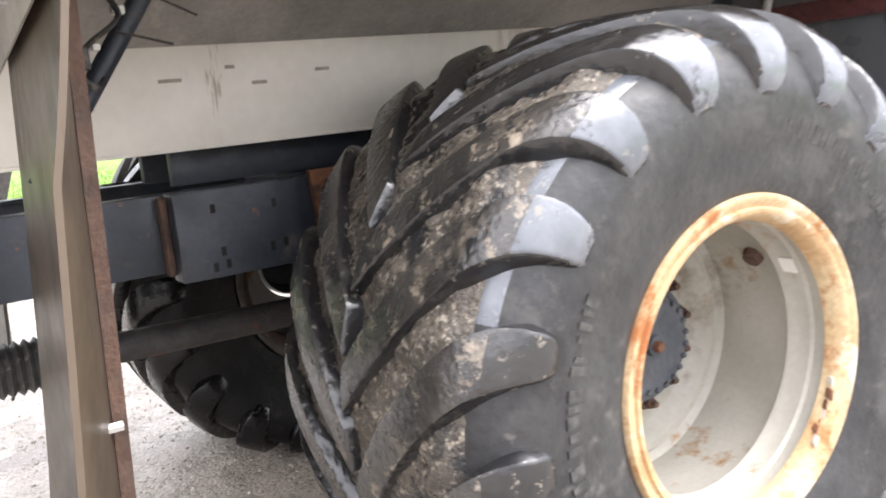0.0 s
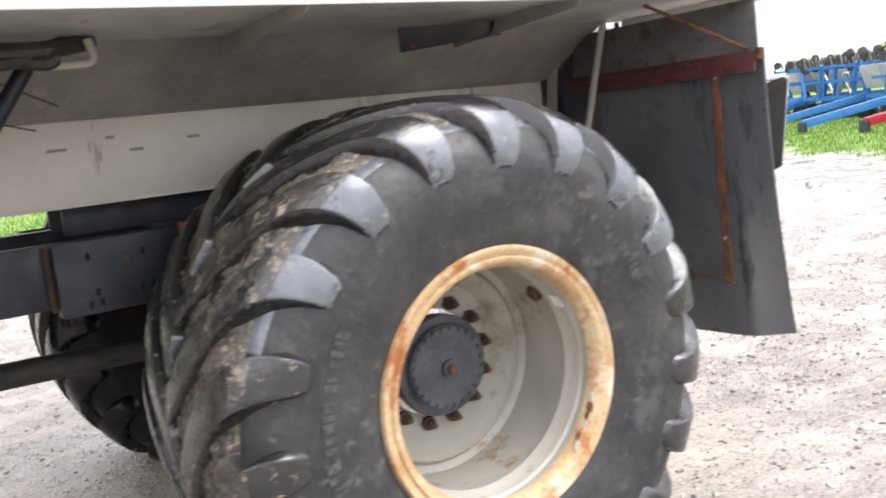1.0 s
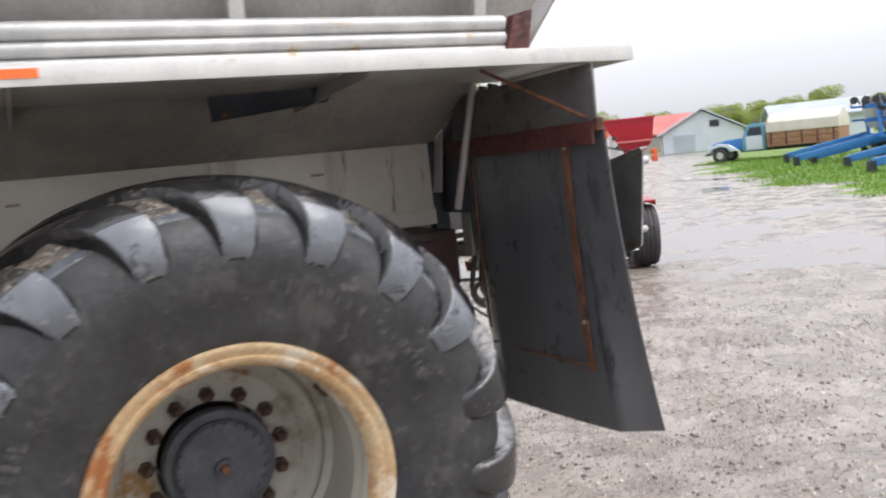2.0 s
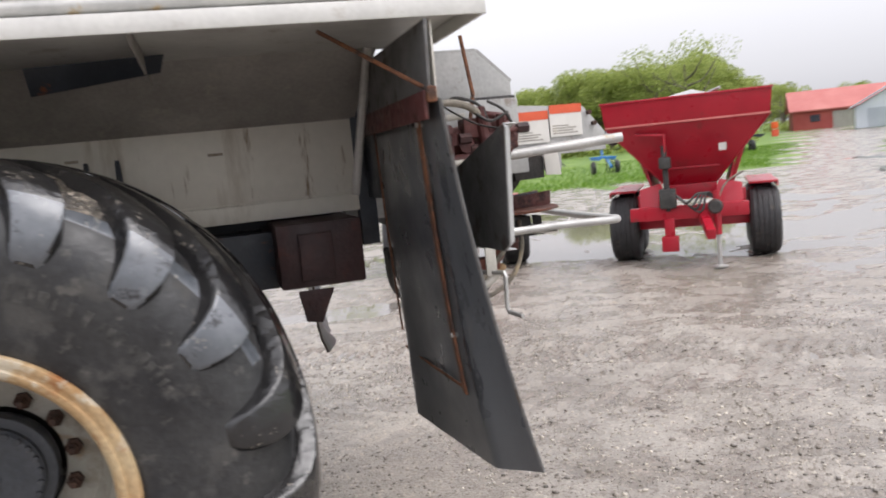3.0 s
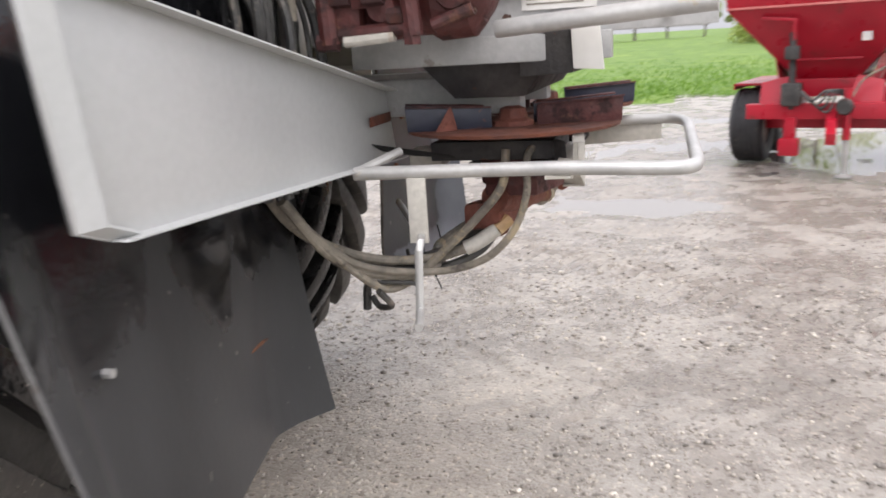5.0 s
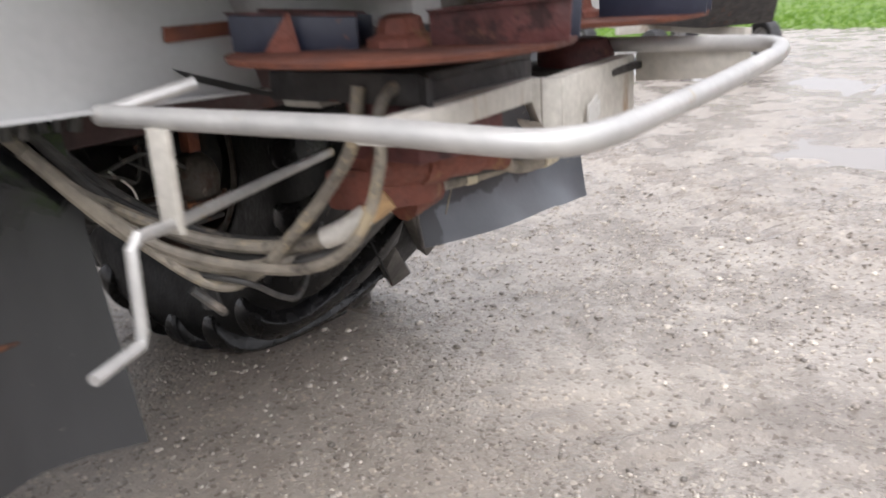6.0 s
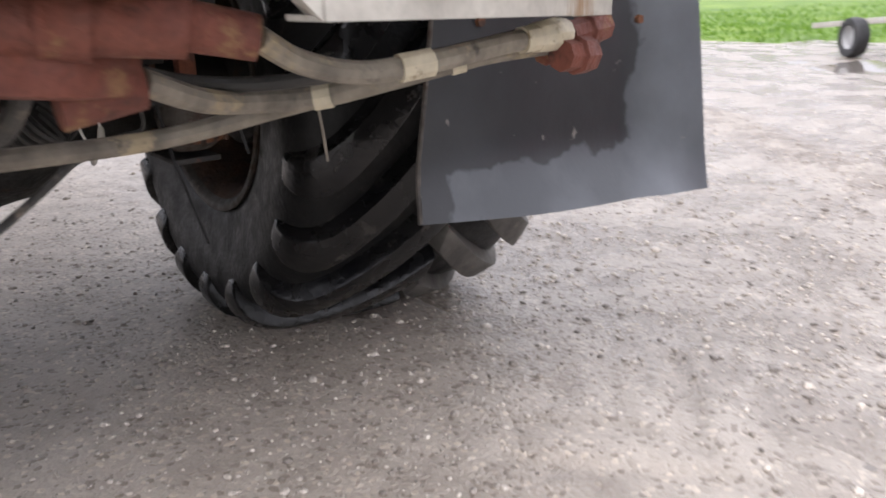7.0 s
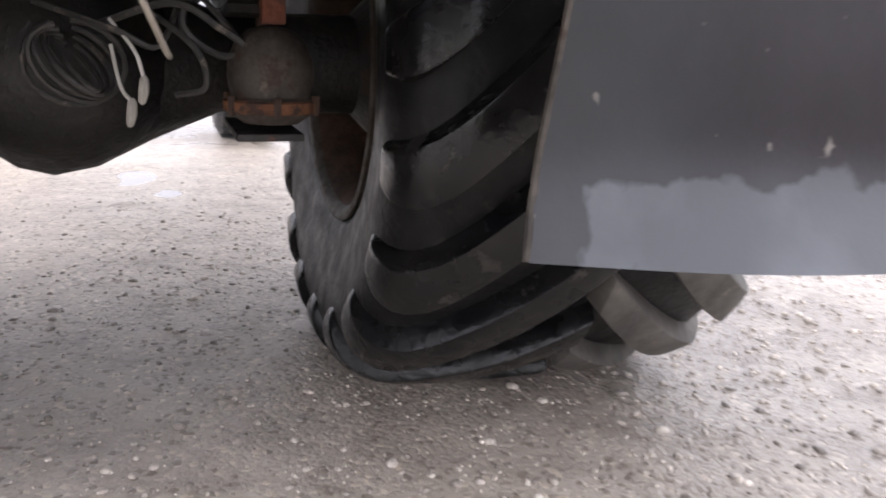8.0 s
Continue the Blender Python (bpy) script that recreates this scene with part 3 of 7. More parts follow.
PUDDLES = [(5.2, 9.3, 1.6, 1.1), (8.0, 7.4, 1.4, 0.9), (6.4, 10.8, 2.4, 1.3), (9.2, 9.2, 2.2, 1.3), (8.0, 11.8, 3.0, 1.6), (11, 6.5, 2.0, 0.9), (3.0, 11.5, 2.0, 0.9), (12.4, 13.2, 3.0, 1.6), (10.6, 8.6, 1.6, 1.0), (11.2, 10.6, 2.2, 1.2), (7.5, 8.4, 1.1, 0.8), (8.4, 13.2, 2.0, 1.0), (5.6, 9.2, 1.2, 0.7), (4.2, 10.4, 1.6, 0.7), (3.6, 0.3, 0.7, 0.5), (5.2, 1.2, 1.0, 0.5), (-2.7, 1.9, 0.25, 0.10), (-3.3, 1.7, 0.3, 0.12), (-2.2, 1.6, 0.15, 0.08), (-2.2, 12.4, 2.6, 1.2), (0.6, 11.0, 1.8, 0.8), (2.0, 7.2, 0.9, 0.5), (3.2, 9.0, 1.1, 0.6), (9.6, 4.5, 1.5, 0.7), (17, 17, 4, 1.5), (7, 16, 2.5, 1.0), (2, 15, 2.4, 1.0), (14, 10, 2.0, 0.8), (8.2, 5.6, 1.2, 0.5), (9.5, 8.8, 1.0, 0.8), (10.5, 6.2, 0.5, 0.9), (21, 21.5, 1.6, 2.2), (25, 24, 2.0, 2.2)]


def printed(x, y):
    """How far a place lies in the track that the far wheel has rolled behind it."""
    off = y - 2.85 - 0.03 * np.sin(x)
    return off, np.clip((0.47 - np.abs(off)) / 0.08, 0, 1) * np.clip((x - 0.95) / 0.3, 0, 1) * np.clip((6 - x) / 2, 0, 1)


def height(x, y):
    h = 0.021 * grainy(x, y, 3.0, 3) + 0.014 * grainy(x, y, 0.55, 4) + 0.014 * grainy(x, y, 0.15, 5, 2) + 0.006 * grainy(x * 0.6 + y * 0.8, y * 0.6 - x * 0.8, 0.075, 6, 1)
    for nx_, ny_, c, wide, pitch in ((0.55, 0.83, 5.1, 0.34, 34), (0.95, -0.3, 2.9, 0.30, 30)):
        across = x * nx_ + y * ny_ - c + 0.2 * np.sin(y * 0.7)
        along = y * nx_ - x * ny_
        rut = np.clip(1 - np.abs(across) / wide, 0, 1)
        h = h + rut ** 0.5 * (0.019 * np.sin(along * pitch * 1.6 + 14 * np.abs(across)) - 0.001)
    # the far wheel's tread has printed its bars into the gravel behind it
    off, track = printed(x, y)
    bars = np.cos(6.283 * ((x + 1.0 * np.abs(off)) / 0.298 + 0.5 * (off > 0)))
    h = h * (1 - 0.55 * track) - 0.024 * track * np.clip((bars - 0.1) / 0.5, 0, 1) * np.clip(0.8 + 0.6 * grainy(x, y, 0.45, 51, 2), 0.2, 1.2)
    h = h * (1 - 0.45 * np.exp(-((x - 0.2) ** 2 + (y - 1.6) ** 2) / 9))
    ragged = 0.80 + 0.75 * grainy(x, y, 0.55, 8, 3)
    for px, py, a, b in PUDDLES:
        q = ((x - px) / a) ** 2 + ((y - py) / b) ** 2
        h = h - (0.038 if py > 5 else 0.034) * np.exp(-q * 1.2) * ragged
    g = np.clip(turf(x, y) / 1.5, 0, 1)
    far = np.clip((np.hypot(x, y) - 40) / 60, 0, 1)
    return h * (1 - far) + g * 0.06 + 0.5 * far


def spaced(lo, hi, fine, c0, c1):
    """Coordinates that are close together from c0 to c1 and widen outwards."""
    mid = list(np.arange(c0, c1 + 1e-6, fine))
    up, step = [], fine
    while (up[-1] if up else mid[-1]) < hi:
        step *= 1.16
        up.append((up[-1] if up else mid[-1]) + step)
    dn, step = [], fine
    while (dn[-1] if dn else mid[0]) > lo:
        step *= 1.16
        dn.append((dn[-1] if dn else mid[0]) - step)
    return np.array(dn[::-1] + mid + up)


gx, gy = spaced(-1500, 1500, 0.028, -3, 8), spaced(-1500, 1500, 0.028, -1.2, 8)
GX, GY = np.meshgrid(gx, gy)
GZ = height(GX, GY)
nx, ny = len(gx), len(gy)
me = bpy.data.meshes.new("ground")
idx = np.arange(nx * ny).reshape(ny, nx)
quads = np.stack([idx[:-1, :-1], idx[:-1, 1:], idx[1:, 1:], idx[1:, :-1]], -1).reshape(-1, 4)
me.from_pydata(np.stack([GX, GY, GZ], -1).reshape(-1, 3).tolist(), [], quads.tolist())
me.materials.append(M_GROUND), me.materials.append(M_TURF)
cx, cy = GX.ravel()[quads].mean(1), GY.ravel()[quads].mean(1)
me.polygons.foreach_set("material_index", (turf(cx, cy) > 0).astype(np.int32))
me.polygons.foreach_set("use_smooth", [True] * len(me.polygons))
ground = tagged(new("ground", me), "wet brown-grey gravel yard with turf beyond its edges", "ground", kind="structure")
w = Solid()
w.add([(-30, -30, -0.021), (34, -30, -0.021), (34, 34, -0.021), (-30, 34, -0.021)], [(0, 1, 2, 3)])
lone("water", w, M_WATER, "shallow rain puddles lying on the gravel yard", "water", kind="structure")


def scatter_mesh(name, place, shape_v, shape_f, material):
    """Many small pieces joined: place is an array of 3x4 poses."""
    sv = np.array(shape_v)
    v = np.einsum("nij,kj->nki", place[:, :, :3], sv) + place[:, None, :, 3]
    k = len(sv)
    f = [tuple(int(i) + n * k for i in face) for n in range(len(place)) for face in shape_f]
    me = bpy.data.meshes.new(name)
    me.from_pydata(v.reshape(-1, 3).tolist(), [], f)
    me.materials.append(material)
    return me


def random_turns(rs, n):
    q = rs.normal(size=(n, 4))
    q /= np.linalg.norm(q, axis=1, keepdims=True)
    a, b, c, d = q.T
    return np.stack([np.stack([1 - 2 * (c * c + d * d), 2 * (b * c - a * d), 2 * (b * d + a * c)], -1), np.stack([2 * (b * c + a * d), 1 - 2 * (b * b + d * d), 2 * (c * d - a * b)], -1), np.stack([2 * (b * d - a * c), 2 * (c * d + a * b), 1 - 2 * (b * b + c * c)], -1)], 1)


def stones():
    rs = np.random.RandomState(11)
    n = 110000
    x, y = rs.uniform(-3.5, 8, n), rs.uniform(-2, 9.5, n)
    keep = rs.uniform(size=n) < np.exp(-(((x - 1.2) / 2.7) ** 2 + ((y - 3) / 3.0) ** 2))
    x, y = x[keep], y[keep]
    n = len(x)
    s = 0.0028 * np.exp(rs.gamma(1.5, 0.36, n)).clip(0.8, 4.2)
    m = 26000
    cx, cy = rs.uniform(-4, 11, m), rs.uniform(-2.5, 11, m)
    keep = rs.uniform(size=m) < np.exp(-(((cx - 2.5) / 4.5) ** 2 + ((cy - 3) / 4.2) ** 2)) * np.where((cx < 1.8) & (cy > 0.2) & (cy < 3.1), 0.45, 1.0)
    x, y, s = np.concatenate([x, cx[keep]]), np.concatenate([y, cy[keep]]), np.concatenate([s, (0.0056 * np.exp(rs.gamma(1.5, 0.30, m))).clip(0.005, 0.020)[keep]])
    h = height(x, y)
    ok = (h > -0.016) & (rs.uniform(size=len(x)) > 0.75 * printed(x, y)[1])
    x, y, s, h = x[ok], y[ok], s[ok], h[ok]
    n = len(x)
    t = random_turns(rs, n) * (s[:, None] * np.array([1, 1, 1]))[:, None, :] * rs.uniform(0.6, 1.3, (n, 1, 3))
    t[:, 2, :] *= 0.62
    place = np.concatenate([t, np.stack([x, y, h + s * 0.12], -1)[:, :, None]], 2)
    g = (1 + 5 ** 0.5) / 2
    v = [(-1, g, 0), (1, g, 0), (-1, -g, 0), (1, -g, 0), (0, -1, g), (0, 1, g), (0, -1, -g), (0, 1, -g), (g, 0, -1), (g, 0, 1), (-g, 0, -1), (-g, 0, 1)]
    v = [tuple(c * 0.53 for c in p) for p in v]
    f = [(0, 11, 5), (0, 5, 1), (0, 1, 7), (0, 7, 10), (0, 10, 11), (1, 5, 9), (5, 11, 4), (11, 10, 2), (10, 7, 6), (7, 1, 8), (3, 9, 4), (3, 4, 2), (3, 2, 6), (3, 6, 8), (3, 8, 9), (4, 9, 5), (2, 4, 11), (6, 2, 10), (8, 6, 7), (9, 8, 1)]
    me = scatter_mesh("gravel", place, v, f, M_STONE)
    me.polygons.foreach_set("use_smooth", [True] * len(me.polygons))
    tagged(new("gravel", me), "loose wet gravel stones strewn over the yard", "gravel", kind="stuff")


stones()


def clods():
    """Dark wet crumbs of mud pressed out of the tracks."""
    rs = np.random.RandomState(17)
    n = 26000
    x, y = rs.uniform(0.4, 10, n), rs.uniform(-2.5, 10, n)
    keep = (rs.uniform(size=n) < np.exp(-(((x - 3.2) / 3.6) ** 2 + ((y - 2.2) / 4.2) ** 2))) & (grainy(x, y, 0.9, 21) > -0.35)
    keep &= ~((x < 1.9) & (y > 0.6) & (y < 3.0)) & (rs.uniform(size=n) > 0.8 * printed(x, y)[1])
    x, y = x[keep], y[keep]
    n = len(x)
    s = (0.0055 * np.exp(rs.gamma(1.4, 0.36, n))).clip(0.0045, 0.021)
    h = height(x, y)
    t = random_turns(rs, n) * s[:, None, None] * rs.uniform(0.6, 1.4, (n, 1, 3))
    t[:, 2, :] *= 0.6
    place = np.concatenate([t, np.stack([x, y, h + s * 0.15], -1)[:, :, None]], 2)
    v = [(0, 0, 0.9), (0.8, 0, 0.1), (0.2, 0.75, 0), (-0.7, 0.4, 0.1), (-0.6, -0.5, 0), (0.3, -0.8, 0.1), (0, 0, -0.8)]
    f = [(0, k, k % 5 + 1) for k in range(1, 6)] + [(6, k % 5 + 1, k) for k in range(1, 6)]
    me = scatter_mesh("mud_clods", place, v, f, M_CLOD)
    me.polygons.foreach_set("use_smooth", [True] * len(me.polygons))
    tagged(new("mud_clods", me), "dark wet crumbs of mud lying on the gravel yard", "mud", kind="stuff")


clods()


def grass():
    rs = np.random.RandomState(12)
    n = 230000
    x, y = rs.uniform(-14, 40, n), rs.uniform(2, 46, n)
    d = turf(x, y)
    keep = (d > -0.15) & (rs.uniform(size=n) < np.exp(-np.maximum(d, 0) / 7))
    x, y = x[keep], y[keep]
    n = len(x)
    hh, a = rs.uniform(0.05, 0.17, n), rs.uniform(0, 6.28, n)
    z = height(x, y)
    t = np.zeros((n, 3, 4))
    t[:, 0, 0], t[:, 1, 0] = np.cos(a) * 0.034, np.sin(a) * 0.034
    t[:, 0, 2], t[:, 1, 2], t[:, 2, 2] = rs.normal(size=n) * 0.07, rs.normal(size=n) * 0.07, hh
    t[:, :, 3] = np.stack([x, y, z - 0.01], -1)
    me = scatter_mesh("grass", t, [(-0.5, 0, 0), (0.5, 0, 0), (0, 0, 1)], [(0, 1, 2)], M_GRASS)
    tagged(new("grass", me), "bright green spring grass along the yard's edge", "grass", kind="stuff")


grass()

# ---- spreader truck ----
truck = thing("spreader_truck", pose(-1.8, YC, 0), "dirty stainless dry fertilizer spreader truck with large flotation tyres", "spreader truck")
ROLL = [(0.432, 0.018), (0.47, -0.004), (0.55, -0.018), (0.63, -0.034), (0.685, -0.038), (0.72, -0.035), (0.75, -0.026), (0.782, -0.010), (0.815, 0.014), (0.842, 0.052), (0.858, 0.12), (0.866, 0.26), (0.868, 0.455)]
LUG_LOW = [(0.675, -0.030), (0.715, -0.027), (0.75, -0.014), (0.78, 0.014), (0.80, 0.06), (0.817, 0.13), (0.833, 0.235), (0.839, 0.34), (0.84, 0.47)]
LUG_TOP = [(0.695, -0.044), (0.735, -0.055), (0.795, -0.046), (0.857, -0.014), (0.901, 0.045), (0.917, 0.13), (0.926, 0.235), (0.929, 0.34), (0.928, 0.455)]
TYRE_MID = 0.455


def blend(prof, i):
    """A place on a smooth curve through a profile, at a fractional index."""
    k = min(int(i), len(prof) - 2)
    t = i - k
    a, b, c, d = (Vector(prof[max(0, min(len(prof) - 1, k + o))]) for o in (-1, 0, 1, 2))
    return tuple(0.5 * (2 * b + (c - a) * t + (2 * a - 5 * b + 4 * c - d) * t * t + (3 * b - a - 3 * c + d) * t ** 3))


def squash(v, hub):
    """Flatten a tyre on the ground and let its side walls bulge there."""
    x, y, z = v
    f = z + hub
    k = math.exp(-((z + 0.72) / 0.2) ** 2)
    z = -hub + 0.5 * (f + math.sqrt(f * f + 0.0016)) - 0.006
    return (x, TYRE_MID + (y - TYRE_MID) * (1 + 0.05 * k), z)


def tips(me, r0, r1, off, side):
    """Give the shoulder faces of a tyre or lug a pale rubber that paints the reflected sky."""
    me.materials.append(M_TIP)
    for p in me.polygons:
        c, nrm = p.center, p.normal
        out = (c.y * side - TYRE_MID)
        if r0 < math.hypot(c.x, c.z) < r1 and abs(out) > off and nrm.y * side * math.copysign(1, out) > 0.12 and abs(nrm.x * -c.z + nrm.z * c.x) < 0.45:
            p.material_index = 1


def black_flanks(me):
    """Mud sticks to a lug's crest; its steep flanks take the black tread rubber."""
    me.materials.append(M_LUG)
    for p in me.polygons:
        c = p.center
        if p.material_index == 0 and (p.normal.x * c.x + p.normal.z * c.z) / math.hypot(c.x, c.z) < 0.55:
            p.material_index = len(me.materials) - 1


def muddy(me):
    """Mud lies in the tread's valleys."""
    me.materials.append(M_TREADMUD)
    for p in me.polygons:
        if math.hypot(p.center.x, p.center.z) > 0.835 and p.center.z > -0.3 and p.center.x < 0.3:
            p.material_index = 1


def rear_wheel(side, centre, phase, hub):
    """A wheel whose outer flange lies at y = 0 and whose inside is towards +y (side 1) or -y (side -1)."""
    def put(s, bend=False):
        s.v = [(squash(p, hub) if bend else p) for p in s.v]
        s.v = [(p[0], p[1] * side, p[2]) for p in s.v]
        return s

    base = WORLD[truck].inverted() @ Matrix.Translation((centre[0], centre[1], hub))
    barrel = [(0.440, 0.05), (0.375, 0.05), (0.390, 0.058), (0.392, 0.095), (0.384, 0.104), (0.385, 0.140), (0.374, 0.156), (0.372, 0.168), (0.386, 0.190), (0.389, 0.30), (0.387, 0.405), (0.362, 0.420), (0.345, 0.402), (0.325, 0.402), (0.308, 0.425), (0.285, 0.452), (0.19, 0.456), (0.19, 0.475), (0.30, 0.475), (0.40, 0.45), (0.44, 0.30)]
    wheel = part("rear_wheel", put(Solid().lathe(barrel, 72)), M_RIMG, truck, "flotation wheel with a deep dirty white rim", at=base, smooth=40)
    I = Matrix.Identity(4)
    flange = [(0.430, 0.045), (0.446, 0.026), (0.447, 0.006), (0.440, -0.006), (0.428, -0.006), (0.420, 0.003), (0.412, 0.004), (0.408, -0.003), (0.398, -0.002), (0.386, 0.012), (0.376, 0.034), (0.374, 0.052)]
    part("rim_flange", put(Solid().lathe(flange, 96)), M_RIMY, wheel, "rust-stained cream rim flange", at=I, smooth=50)
    inner = [(0.40, 0.475), (0.385, 0.60), (0.40, 0.84), (0.425, 0.885), (0.445, 0.90), (0.447, 0.915), (0.435, 0.915), (0.41, 0.89), (0.375, 0.84), (0.365, 0.60), (0.385, 0.48)]
    part("inner_barrel", put(Solid().lathe(inner, 64)), M_DARKRUST, wheel, "brown rusty inside of the rim", at=I, smooth=50)
    ring = [(0.418, 0.884), (0.436, 0.902), (0.449, 0.906), (0.451, 0.917), (0.440, 0.921), (0.424, 0.912), (0.410, 0.893)]
    part("inner_flange", put(Solid().lathe(ring, 72)), M_GRIME, wheel, "dusty brown inner rim flange", at=I, smooth=50)
    prof = ROLL + [(r, 2 * TYRE_MID - y) for r, y in ROLL[-2::-1]]
    fine = []
    for (a, b), (c, d) in zip(prof, prof[1:]):
        fine += [(a, b), ((a + c) / 2, (b + d) / 2)] if math.hypot(a - c, b - d) > 0.05 else [(a, b)]
    fine.append(prof[-1])
    tyre = part("tyre", put(Solid().lathe(fine, 120), True), M_TYRE if side > 0 else M_SHADEWALL, wheel, "black flotation tyre with dusty side walls", at=I, smooth=32)
    if side > 0:
        muddy(tyre.data)
        # upper shoulder facets take the same painted sky sheen
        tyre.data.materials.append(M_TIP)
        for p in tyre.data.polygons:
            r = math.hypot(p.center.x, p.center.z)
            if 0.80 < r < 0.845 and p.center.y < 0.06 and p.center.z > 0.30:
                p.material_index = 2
    for half in (0, 1):
        for k in range(19):
            th = phase + 18.947 * k + 9.47 * half
            s, rows = Solid(), []
            n = len(LUG_LOW)
            jit = 0.4 * math.sin(k * 2.3 + half)
            steps = np.arange(0, n - 0.75, 0.5)
            for i in steps:
                low, top = blend(LUG_LOW, i), blend(LUG_TOP, i)
                y0 = top[1]
                f = max(0.0, (y0 + 0.05) / 0.505)
                lean = 31 * f ** 1.15 + jit
                wide = float(np.interp(i, (0, 0.5, 1, 2, 3, 4, 6, 8), (1.7, 2.8, 3.4, 4.1, 4.5, 4.7, 4.5, 3.6)))
                ring = []
                for (r, y), d in ((low, -wide - 1.0), (top, -wide), (top, 0.0), (top, wide), (low, wide + 1.0)):
                    a = radians(th + lean + d)
                    yy = 2 * TYRE_MID - y if half else y
                    ring.append((r * math.cos(a), yy, r * math.sin(a)))
                rows.append(ring)
            vs = [p for ring in rows for p in ring]
            m, n = 5, len(steps)
            fs = [(i * m + j, i * m + j + 1, (i + 1) * m + j + 1, (i + 1) * m + j) for i in range(n - 1) for j in range(m - 1)]
            fs += [tuple(range(m)), tuple((n - 1) * m + j for j in range(m))]
            fs += [(i * m, (i + 1) * m, (i + 1) * m + m - 1, i * m + m - 1) for i in range(n - 1)]
            rub = (M_LUGMUD if math.cos(radians(th)) < -0.35 else M_LUG) if side > 0 else (M_SHADETREAD if half else M_DUSTLUG)
            lug = part("lug", put(s.add(vs, fs), True), rub, wheel, at=I, bevel=0.009, smooth=40)
            # only outer lugs on the wheel's upper part get the painted sheen
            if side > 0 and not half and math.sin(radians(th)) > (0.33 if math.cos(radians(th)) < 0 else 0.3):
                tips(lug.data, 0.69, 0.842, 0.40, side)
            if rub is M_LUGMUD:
                black_flanks(lug.data)
    hubp = [(0.0, 0.325), (0.028, 0.325), (0.032, 0.338), (0.05, 0.342), (0.140, 0.342), (0.150, 0.350), (0.150, 0.372), (0.176, 0.376), (0.180, 0.384), (0.180, 0.42), (0.17, 0.47)]
    part("hub", put(Solid().lathe(hubp, 40)), M_HUB, wheel, "dark grey planetary hub cover", at=I)
    for k in range(13):
        a = radians(27.69 * k + 8.5)
        s = Solid()
        s.lathe([(0.0, 0.395), (0.011, 0.395), (0.012, 0.408), (0.018, 0.412), (0.019, 0.432), (0.026, 0.434), (0.026, 0.458)], 6, Matrix.Translation((0.218 * math.cos(a), 0, 0.218 * math.sin(a))))
        part("wheel_nut", put(s), M_NUT, wheel, at=I, bevel=0)
    for k in range(24):
        a = radians(15 * k + 4)
        s = Solid().lathe([(0.0, 0.334), (0.008, 0.334), (0.010, 0.338), (0.010, 0.346)], 6, Matrix.Translation((0.137 * math.cos(a), 0, 0.137 * math.sin(a))))
        part("cover_bolt", put(s), M_HUB, wheel, at=I)
    for k, (a0, a1, r) in enumerate(((150, 215, 0.625), (28, 78, 0.61), (250, 300, 0.61))):
        a = a0
        rs = random.Random(k)
        while a < a1:
            wd = rs.uniform(0.8, 2.4)
            hgt = rs.choice((0.030, 0.044, 0.044))
            pts = []
            for rr, aa in ((r - hgt / 2, a), (r - hgt / 2, a + wd), (r + hgt / 2, a + wd), (r + hgt / 2, a)):
                yy = -0.018 - 0.016 * (rr - 0.55) / 0.08
                pts.append((rr * math.cos(radians(aa)), yy - 0.002, rr * math.sin(radians(aa))))
            part("side_wall_marking", put(Solid().prism(pts, (0, 0.012, 0))), M_LETTER, wheel, "raised illegible bar in the side wall", at=I)
            a += wd + rs.choice((0.8, 1.2, 2.6))
    return wheel


near_wheel = rear_wheel(1, (0, 0), 10.6, HUB)


def caked_mud(a0, a1):
    """Crumbly mud that half fills the valleys of the near tread from a0 to a1 degrees."""
    na, ny_ = 200, 60
    ang, yy = np.meshgrid(np.radians(np.linspace(a0, a1, na)), np.linspace(0.04, 0.87, ny_), indexing="ij")
    across = np.minimum(yy, 2 * TYRE_MID - yy)
    prof = sorted((y, r) for r, y in ROLL if r > 0.78)
    floor = np.interp(across, [p[0] for p in prof], [p[1] for p in prof])
    ends = np.clip(np.minimum(ang - radians(a0), radians(a1) - ang) / 0.35, 0, 1) * np.clip((across - 0.03) / 0.07, 0, 1)
    rough = grainy(ang * 0.85, yy, 0.09, 41, 3) * 0.020 + grainy(ang * 0.85, yy, 0.016, 42, 2) * 0.007
    r = floor - 0.012 + ends * (0.034 + rough)
    v = np.stack([r * np.cos(ang), yy, r * np.sin(ang)], -1).reshape(-1, 3)
    idx = np.arange(na * ny_).reshape(na, ny_)
    f = np.stack([idx[:-1, :-1], idx[:-1, 1:], idx[1:, 1:], idx[1:, :-1]], -1).reshape(-1, 4)
    return Solid().add(v.tolist(), f.tolist())


part("caked_mud", caked_mud(48, 212), M_TREADMUD, near_wheel, "beige crumbly mud caked between the lugs", at=Matrix.Identity(4), smooth=60)
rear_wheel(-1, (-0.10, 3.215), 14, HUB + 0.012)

# valve, patch label and rust flakes inside the near rim
nw = near_wheel
part("valve_boss", Solid().lathe([(0.0, 0.0), (0.026, 0.0), (0.030, 0.012), (0.034, 0.03)], 10, Matrix.Translation((0.305, 0.235, 0.20)) @ Matrix.Rotation(radians(50), 4, "Y") @ Matrix.Rotation(radians(90), 4, "X")), M_NUT, nw, "rusty valve boss inside the rim", at=Matrix.Identity(4))


a = radians(30.8)
